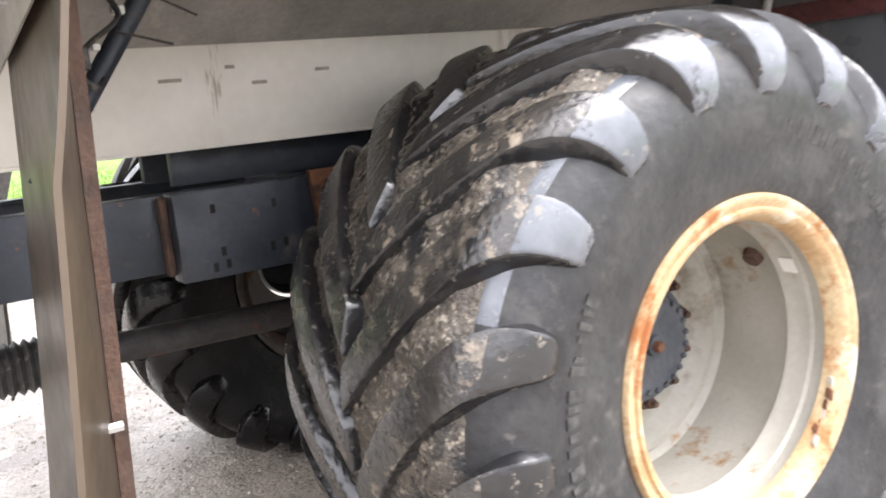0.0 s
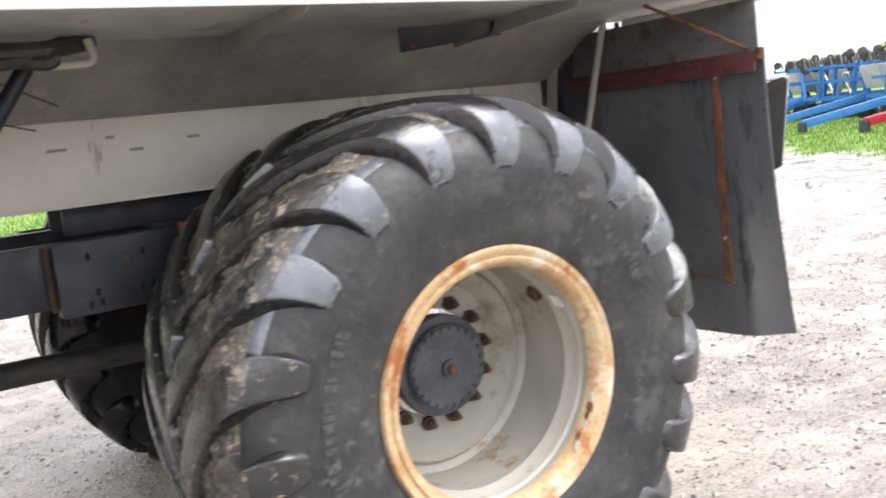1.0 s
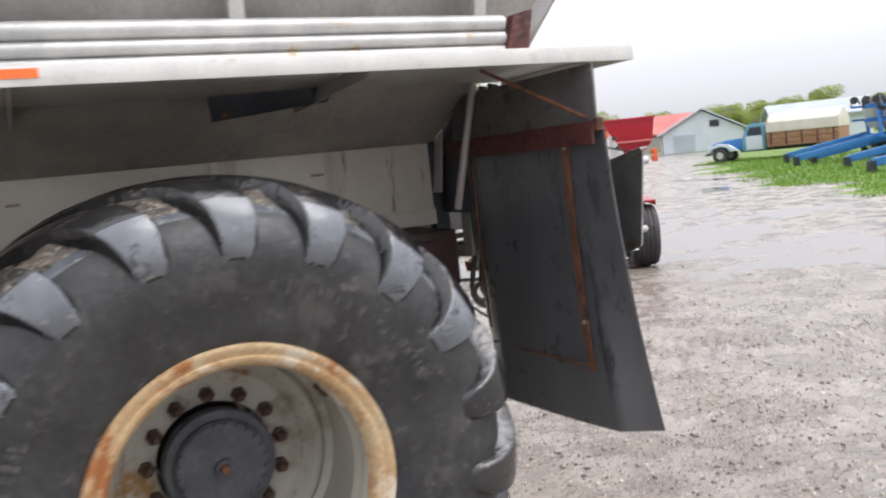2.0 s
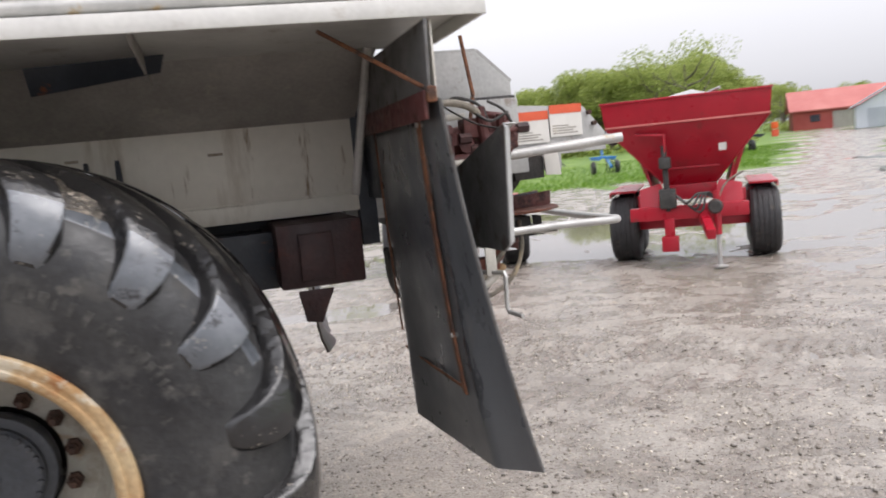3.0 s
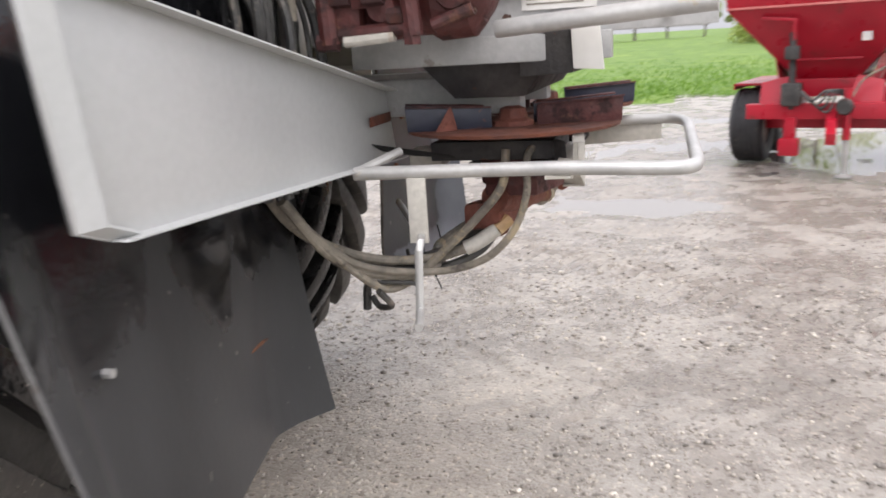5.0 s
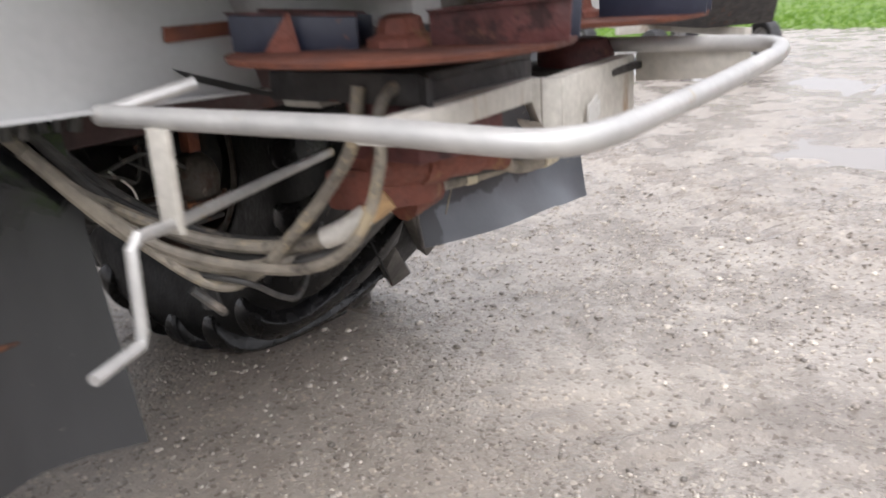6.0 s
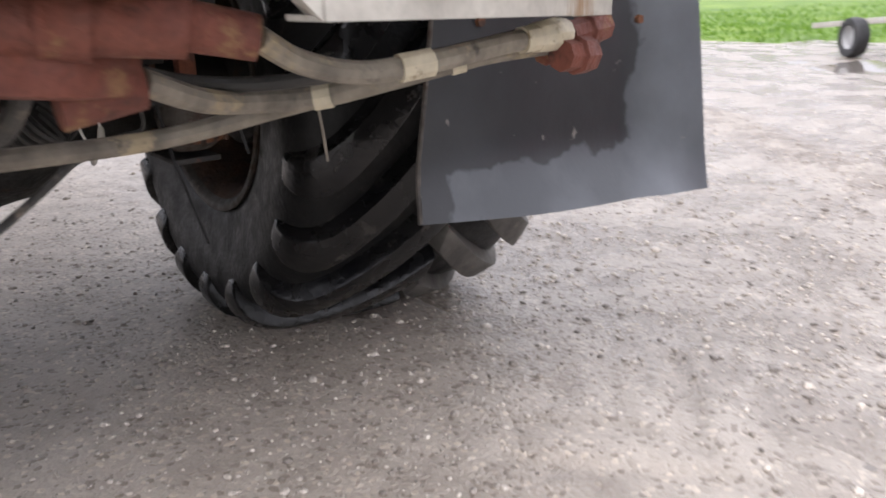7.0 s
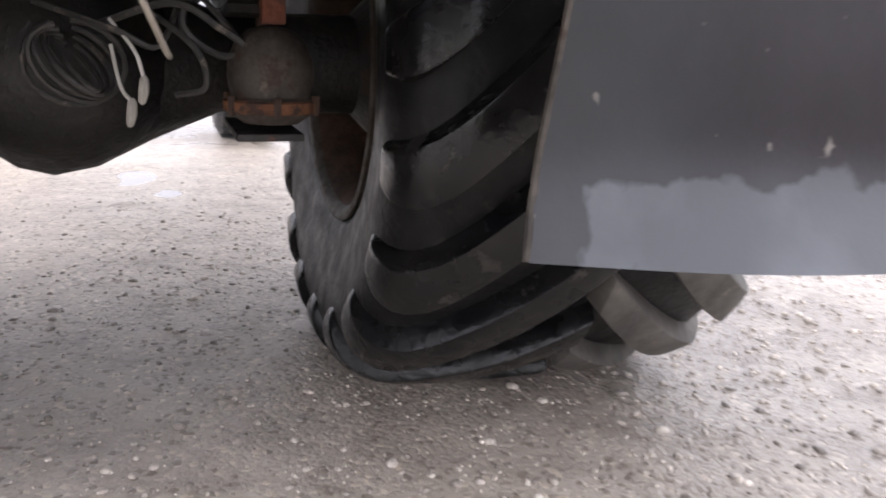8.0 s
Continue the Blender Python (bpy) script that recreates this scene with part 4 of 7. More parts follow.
m = Matrix(((-math.sin(a), 0, math.cos(a), 0.3795 * math.cos(a)), (0, 1, 0, 0.122), (math.cos(a), 0, math.sin(a), 0.3795 * math.sin(a)), (0, 0, 0, 1)))
part("label", Solid().box((-0.026, -0.016, -0.002), (0.026, 0.030, 0.002), m), M_DECAL, nw, "small white label inside the rim", at=Matrix.Identity(4))
part("hub_bolt", Solid().lathe([(0.0, 0.306), (0.014, 0.306), (0.017, 0.312), (0.017, 0.326)], 6), M_RUST, nw, "rusty centre bolt", at=Matrix.Identity(4))
rr = random.Random(9)
for k in range(7):
    a, r = radians(-46 + 4.2 * k + rr.uniform(-1, 1)), 0.386 + rr.uniform(-0.006, 0.006)
    c = Vector((r * math.cos(a), 0.022 + rr.uniform(-0.012, 0.018), r * math.sin(a)))
    t, d = Vector((-math.sin(a), 0, math.cos(a))), Vector((math.cos(a), 0, math.sin(a)))
    w, g = rr.uniform(0.008, 0.020), rr.uniform(0.008, 0.018)
    poly = [c - t * w - Vector((0, g, 0)), c + t * w * 0.7 - Vector((0, g * 0.6, 0)), c + t * w + Vector((0, g, 0)), c - t * w * 0.4 + Vector((0, g * 1.2, 0))]
    part("rust_flake", Solid().prism(poly, -d * rr.uniform(0.006, 0.014)), M_RUST if k % 3 else M_RIMG, nw, "peeling flake of rust on the rim", at=Matrix.Identity(4), bevel=0.002)


# front pair of wheels, small in view
def front_wheel(y, side):
    base = WORLD[truck].inverted() @ Matrix.Translation((-5.25, y, 0.62))
    rim = part("front_wheel", Solid().lathe([(0.33, -0.2), (0.30, -0.18), (0.29, -0.02), (0.12, 0.0), (0.0, 0.0)], 32), M_RIMG, truck, "front wheel with a white rim", at=base)
    pr = [(0.31, -0.22), (0.42, -0.25), (0.56, -0.24), (0.625, -0.19), (0.64, 0.0), (0.625, 0.19), (0.56, 0.24), (0.42, 0.25), (0.31, 0.22)]
    part("tyre", Solid().lathe(pr, 48), M_SMALLTYRE, rim, at=Matrix.Identity(4))
    for k in range(24):
        a = radians(15 * k)
        m = Matrix.Rotation(-a, 4, "Y") @ Matrix.Translation((0.64, 0, 0))
        part("lug", Solid().box((-0.03, -0.20, -0.03), (0.02, 0.20, 0.03), m), M_SMALLTYRE, rim, at=Matrix.Identity(4))


front_wheel(2.55, 1)
front_wheel(2 * YC - 2.55, -1)


def both(fn):
    """Build a part on the near side and mirrored on the far side."""
    fn(lambda p: p)
    fn(lambda p: (p[0], 2 * YC - p[1], p[2]))


def mirrored(solid, flip):
    solid.v = [flip(p) for p in solid.v]
    return solid


def chassis(flip):
    s = Solid()
    s.box((-5.6, 1.20, 1.175), (1.05, 1.212, 1.405)).box((-5.6, 1.212, 1.393), (1.05, 1.30, 1.405)).box((-5.6, 1.212, 1.175), (1.05, 1.30, 1.187))
    part("frame_rail", mirrored(s, flip), M_CHASSIS, truck, "black steel chassis rail", bevel=0.003)
    s = Solid().prism([(-1.078, 1.197, 1.150), (-1.078, 1.095, 1.150), (-0.70, 1.095, 1.150), (-0.70, 1.197, 1.150), (-0.712, 1.197, 1.150), (-0.712, 1.107, 1.150), (-1.066, 1.107, 1.150), (-1.066, 1.197, 1.150)], (0, 0, 0.258))
    plate = part("mounting_plate", mirrored(s, flip), M_CHASSIS, truck, "black drilled mounting plate", bevel=0.012)
    for hx, hz in ((-0.967, 1.354), (-0.78, 1.345), (-0.98, 1.182), (-0.942, 1.187), (-0.952, 1.226), (-0.757, 1.222), (-0.80, 1.215)):
        part("slot", mirrored(Solid().box((hx - 0.007, 1.0915, hz - 0.013), (hx + 0.007, 1.0965, hz + 0.013)), flip), M_HOLE, plate)
    s = Solid().box((-1.10, 1.150, 1.17), (-1.08, 1.198, 1.40))
    part("rail_stiffener", mirrored(s, flip), M_DARKRUST, truck, bevel=0.004)
    s = Solid().prism([(-0.62, 1.17, 1.42), (-0.50, 1.17, 1.42), (-0.47, 1.17, 1.22), (-0.60, 1.17, 1.18)], (0, 0.03, 0))
    part("spring_hanger", mirrored(s, flip), M_RUST, truck, "rusty spring hanger", bevel=0.006)
    s = Solid().prism([(-1.7, 1.285, 1.53), (1.31, 1.285, 1.53), (1.31, 1.285, 1.84), (-1.7, 1.285, 1.84)], (0, 0.012, 0))
    sill = part("sill_panel", mirrored(s, flip), M_STEEL, truck, "stained stainless sill panel", bevel=0.003)
    for mx, mz, ln in ((-0.478, 1.74, 0.05), (-0.70, 1.712, 0.05), (0.74, 1.738, 0.06), (-0.98, 1.735, 0.07), (-0.79, 1.765, 0.03), (0.2, 1.76, 0.05)):
        part("scratch", mirrored(Solid().box((mx - ln / 2, 1.283, mz - 0.006), (mx + ln / 2, 1.2855, mz + 0.005)), flip), M_SCRATCH, sill)
    for mx in (0.235, 0.35):
        part("fin", mirrored(Solid().prism([(mx, 1.262, 1.57), (mx + 0.035, 1.262, 1.57), (mx + 0.024, 1.262, 1.75), (mx + 0.010, 1.262, 1.75)], (0, 0.022, 0)), flip), M_CHASSIS, sill, "dark tapered fin")
    s = Solid().box((0.25, 1.262, 1.452), (1.30, 1.274, 1.522)).box((-1.7, 1.275, 1.522), (1.31, 1.34, 1.532))
    part("sill_flange", mirrored(s, flip), M_STEEL, truck, bevel=0.003)
    part("conveyor_frame", mirrored(Solid().box((-0.98, 1.42, 1.41), (1.2, 1.47, 1.53)), flip), M_CHASSIS, truck, "black conveyor frame", bevel=0.004)
    # sloping hopper side and its upright upper wall
    s = Solid().prism([(-3.4, 1.280, 1.834), (1.32, 1.280, 1.834), (1.40, 0.52, 2.26), (-3.4, 0.52, 2.26)], (0, 0.01, 0.012))
    part("hopper_slope", mirrored(s, flip), M_HOPPER, truck, "grey streaked sloping hopper side", bevel=0.002)
    s = Solid().prism([(-3.4, 0.52, 2.26), (1.40, 0.52, 2.26), (1.95, 0.30, 3.0), (-3.4, 0.30, 3.0)], (0, 0.012, 0))
    part("hopper_side", mirrored(s, flip), M_HOPPER, truck, "weathered stainless hopper side", bevel=0.002)
    for px in (-2.5, -1.65, -0.62, 0.235, 1.13):
        part("hopper_post", mirrored(Solid().beam((px, 0.46, 2.08), (px, 0.26, 3.0), 0.05, 0.05, (1, 0, 0)), flip), M_GALV, truck, bevel=0.004)
    for k, (z, r) in enumerate(((2.125, 0.022), (2.172, 0.026), (2.225, 0.030))):
        s = Solid().tube([(-3.3, 0.40, z), (1.22, 0.40, z)], r, 12)
        part("side_rail_tube", mirrored(s, flip), M_GALV, truck, "bright horizontal side tube")
    s = Solid().prism([(1.20, 0.36, 2.09), (1.30, 0.36, 2.09), (1.335, 0.36, 2.27), (1.25, 0.36, 2.25)], (0, 0.05, 0))
    part("tube_bracket", mirrored(s, flip), M_REDPRIMER, truck, "dark red bracket at the tube ends", bevel=0.006)
    # catwalk over the wheel
    s = Solid().box((-3.3, 0.03, 2.024), (1.513, 0.045, 2.076)).box((-3.3, 0.045, 2.064), (1.513, 0.93, 2.076)).box((1.50, 0.045, 2.024), (1.513, 0.90, 2.064))
    board = part("catwalk", mirrored(s, flip), M_BOARD, truck, "bright aluminium catwalk above the wheel", bevel=0.003)
    part("reflector", mirrored(Solid().box((-0.613, 0.0265, 2.044), (-0.375, 0.029, 2.068)), flip), M_ORANGE, board, "orange reflective strip")
    for px in (-1.5, -0.45, 0.55):
        s = Solid().prism([(px, 0.10, 2.06), (px, 0.92, 2.06), (px, 0.92, 1.985), (px, 0.16, 2.02)], (0.008, 0, 0))
        part("catwalk_gusset", mirrored(s, flip), M_HOPPER, truck, bevel=0.002)
    s = Solid().prism([(0.18, 0.72, 2.05), (0.62, 0.60, 2.05), (0.60, 0.66, 2.0), (0.19, 0.74, 1.96)], (0, 0.01, 0))
    part("gusset_plate", mirrored(s, flip), M_CHASSIS, truck, "black gusset under the catwalk", bevel=0.002)
    # rear stay and hanger plate of the flap
    part("rear_stay", mirrored(Solid().tube([(1.32, 0.83, 2.06), (1.23, 0.91, 1.53)], 0.017, 10), flip), M_HOPPER, truck, "grimy grey stay rod")
    part("flap_stay", mirrored(Solid().tube([(1.08, 0.35, 2.05), (1.345, 0.04, 1.815)], 0.007, 8), flip), M_RUST, truck, "thin rusty stay rod")


both(chassis)

part("tool_box", Solid().box((-0.755, 0.06, 2.078), (-0.475, 0.34, 2.5)), M_TOOLBOX, truck, "pale blue-grey control box on the catwalk", bevel=0.01)

def flap(name, side, front, x_top, x_out, x_mid, x_in, z_top, z_bot, y_out, y_in, lean_out, lean_in, material, label, curl=0.04, face=0.012, drop=0.0):
    """A hanging rubber sheet across the truck behind or before a wheel; its outer strip and its foot are bent away from the wheel."""
    def place(u, v):
        z = z_top + (z_bot - z_top) * v - drop * v * (1 - u)
        flat = x_mid + (x_in - x_mid) * max(0.0, (u - 0.24) / 0.76)
        x = x_top + (flat - x_top) * v
        bend = max(0.0, 1 - u / 0.26)
        x += (x_out - x_mid) * bend * (0.35 + 0.65 * v) * min(1, v * 3)
        x += front * curl * max(0.0, (v - 0.84) / 0.16) ** 2 * (0.6 + 0.4 * math.sin(u * 3.0 + 0.4)) * min(1.0, 0.15 + u / 0.22)
        x += 0.010 * math.sin(u * 7 + v * 3) * v + 0.015 * math.sin(u * 3.1) * v
        a, b = y_out + lean_out * v, y_in + lean_in * v * v
        y = a + (b - a) * u
        return (x, y if side > 0 else 2 * YC - y, z)

    return part(name, Solid().sheet(place, 20, 24, (face, 0, 0)), material, truck, label, smooth=50), place


FOOT = ((0, 1.50), (0.23, 1.465), (0.45, 1.43), (0.72, 1.395), (0.82, 1.38), (0.90, 1.405), (1, 1.46))


def rear_at(u, v):
    """The near rear flap: its outer edge bends back, its foot swings forwards and flares at the inner corner."""
    foot = float(np.interp(u, [p[0] for p in FOOT], [p[1] for p in FOOT]))
    x = 1.345 + (foot - 1.345) * (0.4 * v + 0.6 * v * v)
    x += (1.345 + 0.13 * v + 0.11 * v * v - x) * max(0.0, 1 - u / 0.12)
    x += 0.006 * math.sin(u * 9 + v * 4) * v
    a, b = 0.02 + 0.085 * v, 1.05 + 0.01 * v
    return (x, a + (b - a) * u, 1.80 - 1.155 * v - 0.012 * v * math.sin(u * 5))


rear_flap = part("rear_flap", Solid().sheet(rear_at, 40, 28, (0.012, 0, 0)), M_FLAP, truck, "black rubber flap hanging behind the wheel", smooth=50)
# the back keeps its own stained rubber, without the front's brightening
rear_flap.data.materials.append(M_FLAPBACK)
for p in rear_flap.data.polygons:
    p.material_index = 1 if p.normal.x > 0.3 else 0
far_flap, far_at = flap("rear_flap", -1, 1, 1.165, 1.31, 1.21, 1.165, 1.80, 0.635, 0.09, 0.86, -0.07, 0.11, M_FLAPREAR, "dark grey rubber flap hanging behind the far wheel", curl=0.085, drop=0.042)
fore_flap, fore_at = flap("front_flap", 1, -1, -1.425, -1.60, -1.478, -1.535, 1.98, 0.60, 0.05, 0.98, 0.03, -0.04, M_MUDFLAP, "muddy brown rubber flap hanging before the wheel", curl=0.02)
fore_far, _ = flap("front_flap", -1, -1, -1.425, -1.60, -1.478, -1.49, 1.98, 0.60, 0.05, 0.98, 0.03, -0.04, M_MUDFLAP, "muddy brown rubber flap hanging before the far wheel", curl=0.02)


def strip_on(place, u, v0, v1, w, dx, material, parent, name, label=""):
    s = Solid()
    n = 12
    rows = []
    for k in range(n + 1):
        v = v0 + (v1 - v0) * k / n
        x, y, z = place(u, v)
        rows.append([(x + dx, y - w / 2, z), (x + dx, y + w / 2, z), (x + dx - math.copysign(0.006, -dx), y + w / 2, z), (x + dx - math.copysign(0.006, -dx), y - w / 2, z)])
    s.add([p for r in rows for p in r], [(k * 4 + j, k * 4 + (j + 1) % 4, (k + 1) * 4 + (j + 1) % 4, (k + 1) * 4 + j) for k in range(n) for j in range(4)] + [(0, 1, 2, 3), tuple(n * 4 + j for j in range(4))])
    return part(name, s, material, parent, label)


strip_on(rear_at, 0.205, 0.0, 0.79, 0.035, -0.010, M_RUST, rear_flap, "clamp_strip", "rusty clamping strip")
strip_on(rear_at, 0.90, 0.0, 0.72, 0.012, -0.008, M_RUST, rear_flap, "clamp_strip", "thin rusty strip")
p0, p1 = Vector(rear_at(0.9, 0.78)), Vector(rear_at(0.205, 0.775))
part("clamp_strip", Solid().tube([p0 + Vector((-0.006, 0, 0)), (p0 + p1) / 2 + Vector((-0.012, 0, 0)), p1 + Vector((-0.010, 0, 0))], 0.005, 6), M_RUST, rear_flap)
for u, v in ((0.205, 0.62), (0.205, 0.05), (0.5, 0.03), (0.9, 0.03)):
    x, y, z = rear_at(u, v)
    part("bolt_head", Solid().tube([(x - 0.022, y, z), (x + 0.03, y, z)], 0.009, 6), M_GALV, rear_flap)
for u, v in ((0.22, 0.6), (0.3, 0.08), (0.75, 0.08), (0.30, 0.42), (0.72, 0.43), (0.85, 0.60)):
    x, y, z = far_at(u, v)
    part("bolt_head", Solid().tube([(x + 0.01, y, z), (x + 0.024, y, z)], 0.012, 6), M_RUST, far_flap)
# pale rim painting the light that the near flap's edge catches
part("pale_edge", Solid().tube([Vector(rear_at(0.0, v / 16)) + Vector((0.006, -0.001, 0)) for v in range(17)], 0.0045, 8), M_HANGER, rear_flap, "pale rim along the rubber's edge")
# a paler rim on the far flap's inner edge too
part("pale_edge", Solid().tube([Vector(far_at(1.0, v / 16)) + Vector((0.006, 0, 0)) for v in range(17)], 0.007, 8), M_GRIME, far_flap, "pale rim along the rubber's edge")
part("corner_plate", Solid().box((1.345, 1.0, 1.50), (1.36, 1.32, 2.05)), M_CHASSIS, truck, "dark corner plate", bevel=0.003)
part("corner_plate", Solid().box((1.30, 1.27, 1.30), (1.375, 1.34, 1.95)), M_CHASSIS, truck, bevel=0.006)
# hanger of the near flap: grey plate above, dark red cross bar with a clamp at its outer end
s = Solid().prism([(1.318, 0.02, 1.80), (1.318, 1.07, 1.80), (1.33, 1.05, 2.02), (1.33, 0.035, 2.02)], (0.010, 0, 0))
part("flap_hanger", s, M_HANGER, truck, "grimy grey steel hanger plate of the flap", bevel=0.002)
part("flap_bar", Solid().box((1.306, 0.03, 1.745), (1.318, 1.08, 1.825)), M_REDPRIMER, truck, "grimy dark red cross bar clamping the flap", bevel=0.004)
part("bar_clamp", Solid().box((1.312, 0.004, 1.79), (1.342, 0.030, 1.835)), M_RUST, truck, "rusty clamp", bevel=0.008)
s = Solid().prism([(1.350, 0.06, 1.765), (1.350, 0.80, 1.775), (1.352, 0.80, 2.02), (1.352, 0.06, 2.02)], (0.006, 0, 0))
part("hanger_back", s, M_STEEL, truck, "bright back of the hanger plate", bevel=0.002)
part("flap_bar", Solid().box((1.125, 2.20, 1.76), (1.155, 3.25, 1.85)), M_REDPRIMER, truck, bevel=0.004)
part("flap_hanger", Solid().box((1.135, 2.22, 1.80), (1.147, 3.2, 2.03)), M_HOPPER, truck, bevel=0.002)
s = Solid().box((-1.40, 0.06, 1.93), (-1.37, 1.05, 2.03))
part("flap_bar", s, M_CHASSIS, truck, bevel=0.004)
s = Solid().prism([(-1.449, 0.10, 2.03), (-1.449, 1.04, 2.03), (-1.456, 1.04, 1.76), (-1.452, 0.30, 1.83)], (-0.006, 0, 0))
part("flap_hanger", s, M_HOPPER, truck, "grey steel hanger plate of the front flap", bevel=0.002)
for y in (0.34, 0.62, 0.92):
    part("bolt_head", Solid().tube([(-1.475, y, 1.875), (-1.43, y, 1.875)], 0.010, 6), M_GALV, truck)
rows = []
for k in range(15):
    x, y, z = fore_at(0.235, 0.10 + 0.88 * k / 14)
    rows += [(x + 0.013, y, z), (x + 0.040, y + 0.004, z), (x + 0.040, y + 0.010, z), (x + 0.013, y + 0.008, z)]
s = Solid().add(rows, [(k * 4 + j, k * 4 + (j + 1) % 4, (k + 1) * 4 + (j + 1) % 4, (k + 1) * 4 + j) for k in range(14) for j in range(4)] + [(0, 1, 2, 3), (56, 57, 58, 59)])
part("edge_strip", s, M_DARKRUST, fore_flap, "rusty angle strip along the fold")
x, y, z = fore_at(0.21, 0.66)
part("bolt_head", Solid().tube([(x - 0.03, y, z), (x + 0.035, y, z)], 0.010, 6), M_GALV, fore_flap)
# black strut with a cable tied to it, before the near wheel
strut = part("strut", Solid().tube([(-1.44, 0.83, 1.49), (-1.09, 0.83, 1.985)], 0.026, 12), M_CHASSIS, truck, "black strut with a cable tied to it")
part("cable", Solid().tube(curve([(-1.24, 0.80, 1.93), (-1.215, 0.77, 1.86), (-1.29, 0.76, 1.80), (-1.335, 0.74, 1.75), (-1.30, 0.72, 1.70), (-1.27, 0.76, 1.72)]), 0.007, 6), M_HOSEBLACK, strut)
part("cable_tie", Solid().box((-1.222, 0.79, 1.868), (-1.192, 0.815, 1.888)), M_DECAL, strut, "white cable tie", bevel=0.004)
part("cable_tie", Solid().box((-1.283, 0.765, 1.785), (-1.265, 0.785, 1.80)), M_DECAL, strut, bevel=0.004)
part("connector", Solid().box((-1.345, 0.72, 1.74), (-1.30, 0.78, 1.79)), M_HOSEBLACK, strut, bevel=0.006)
for q in (((-1.18, 0.84, 1.95), (-1.02, 0.80, 1.86)), ((-1.22, 0.80, 1.83), (-1.10, 0.76, 1.79))):
    part("loose_wire", Solid().tube(q, 0.003, 5), M_HOSEBLACK, strut)

# pale hose and black harness under the catwalk
part("harness_hose", Solid().tube(curve([(-1.13, 0.72, 2.03), (-1.10, 0.71, 1.985), (-1.04, 0.72, 1.975), (-0.965, 0.72, 1.975), (-0.925, 0.72, 1.98), (-0.912, 0.72, 2.0), (-0.92, 0.72, 2.05)], 6), 0.013, 10), M_OFFWHITE, truck, "pale hose looped under the catwalk")
for q in (((-1.45, 0.70, 2.03), (-1.25, 0.69, 1.99), (-1.10, 0.70, 2.0), (-0.98, 0.74, 2.04)), ((-1.40, 0.74, 2.04), (-1.2, 0.72, 2.01), (-1.06, 0.70, 1.985), (-1.02, 0.70, 2.0)), ((-1.45, 0.67, 2.04), (-1.22, 0.68, 2.02), (-1.05, 0.70, 2.02), (-0.90, 0.78, 2.05))):
    part("harness_hose", Solid().tube(curve(q, 6), 0.026, 8), M_HOSEBLACK, truck, "black harness hose under the catwalk")

# ---- axle and drive line ----
axle = part("rear_axle", Solid().lathe([(0.0, 0.75), (0.17, 0.75), (0.19, 0.80), (0.19, 0.90), (0.13, 0.96), (0.125, 1.30), (0.19, 1.40), (0.26, 1.50), (0.28, 1.58), (0.26, 1.68), (0.19, 1.82), (0.125, 1.98), (0.13, 2.32), (0.19, 2.38), (0.19, 2.48), (0.17, 2.53), (0.0, 2.53)], 32, Matrix.Translation((0, 0, HUB))), M_AXLE, truck, "grimy dark axle housing with a round differential")
part("axle_flange", Solid().lathe([(0.0, -0.36), (0.10, -0.36), (0.13, -0.33), (0.24, -0.30), (0.26, -0.20), (0.27, 0.0)], 24, Matrix.Translation((0, 1.60, HUB)) @ Matrix.Rotation(radians(-90), 4, "Z")), M_AXLE, axle)
part("differential_cover", Solid().lathe([(0.0, 0.33), (0.08, 0.33), (0.20, 0.26), (0.265, 0.15), (0.275, 0.1)], 24, Matrix.Translation((0, 1.60, HUB + 0.02)) @ Matrix.Rotation(radians(-90), 4, "Z")), M_AXLE, axle, "grimy differential cover")
def springs(flip):
    """An assumed leaf spring pack between rail and axle, with its clamp bolts."""
    for k in range(5):
        half = 0.68 - 0.11 * k
        pts = [(-half + 2 * half * j / 8, 1.15 - 0.022 * k + 0.10 * ((-half + 2 * half * j / 8) / 0.68) ** 2 - 0.10) for j in range(9)]
        s = Solid()
        s.add([(x, y, z + dz) for x, z in pts for y, dz in ((1.215, 0), (1.295, 0), (1.295, 0.018), (1.215, 0.018))], [(j * 4 + a, j * 4 + (a + 1) % 4, (j + 1) * 4 + (a + 1) % 4, (j + 1) * 4 + a) for j in range(8) for a in range(4)] + [(0, 1, 2, 3), (32, 33, 34, 35)])
        part("spring_leaf", mirrored(s, flip), M_DARKSTEEL, axle)
    for x in (-0.09, 0.09):
        part("clamp_bolt", mirrored(Solid().tube([(x, 1.205, 0.80), (x, 1.205, 1.12)], 0.012, 8), flip), M_DARKRUST, axle)


both(springs)
# unseen dark parts, added to block the bright gap above the axle
part("assumed_cross_tube", Solid().tube([(-1.9, 1.0, 1.27), (-1.9, 2.28, 1.27)], 0.09, 14), M_CHASSIS, truck, "assumed black chassis cross tube closing a gap")
part("assumed_air_tank", Solid().tube([(-2.6, 1.34, 1.12), (-2.57, 1.34, 1.12), (-1.85, 1.34, 1.12), (-1.82, 1.34, 1.12)], [0.07, 0.13, 0.13, 0.07], 18), M_CHASSIS, truck, "assumed black air tank closing a gap under the chassis")
part("assumed_air_tank", Solid().tube([(-2.6, 1.95, 1.12), (-2.57, 1.95, 1.12), (-1.85, 1.95, 1.12), (-1.82, 1.95, 1.12)], [0.07, 0.13, 0.13, 0.07], 18), M_CHASSIS, truck)
part("assumed_cross_plate", Solid().box((-0.56, 1.31, 1.06), (-0.52, 1.97, 1.40)), M_CHASSIS, truck, "assumed black chassis cross plate closing a gap", bevel=0.006)
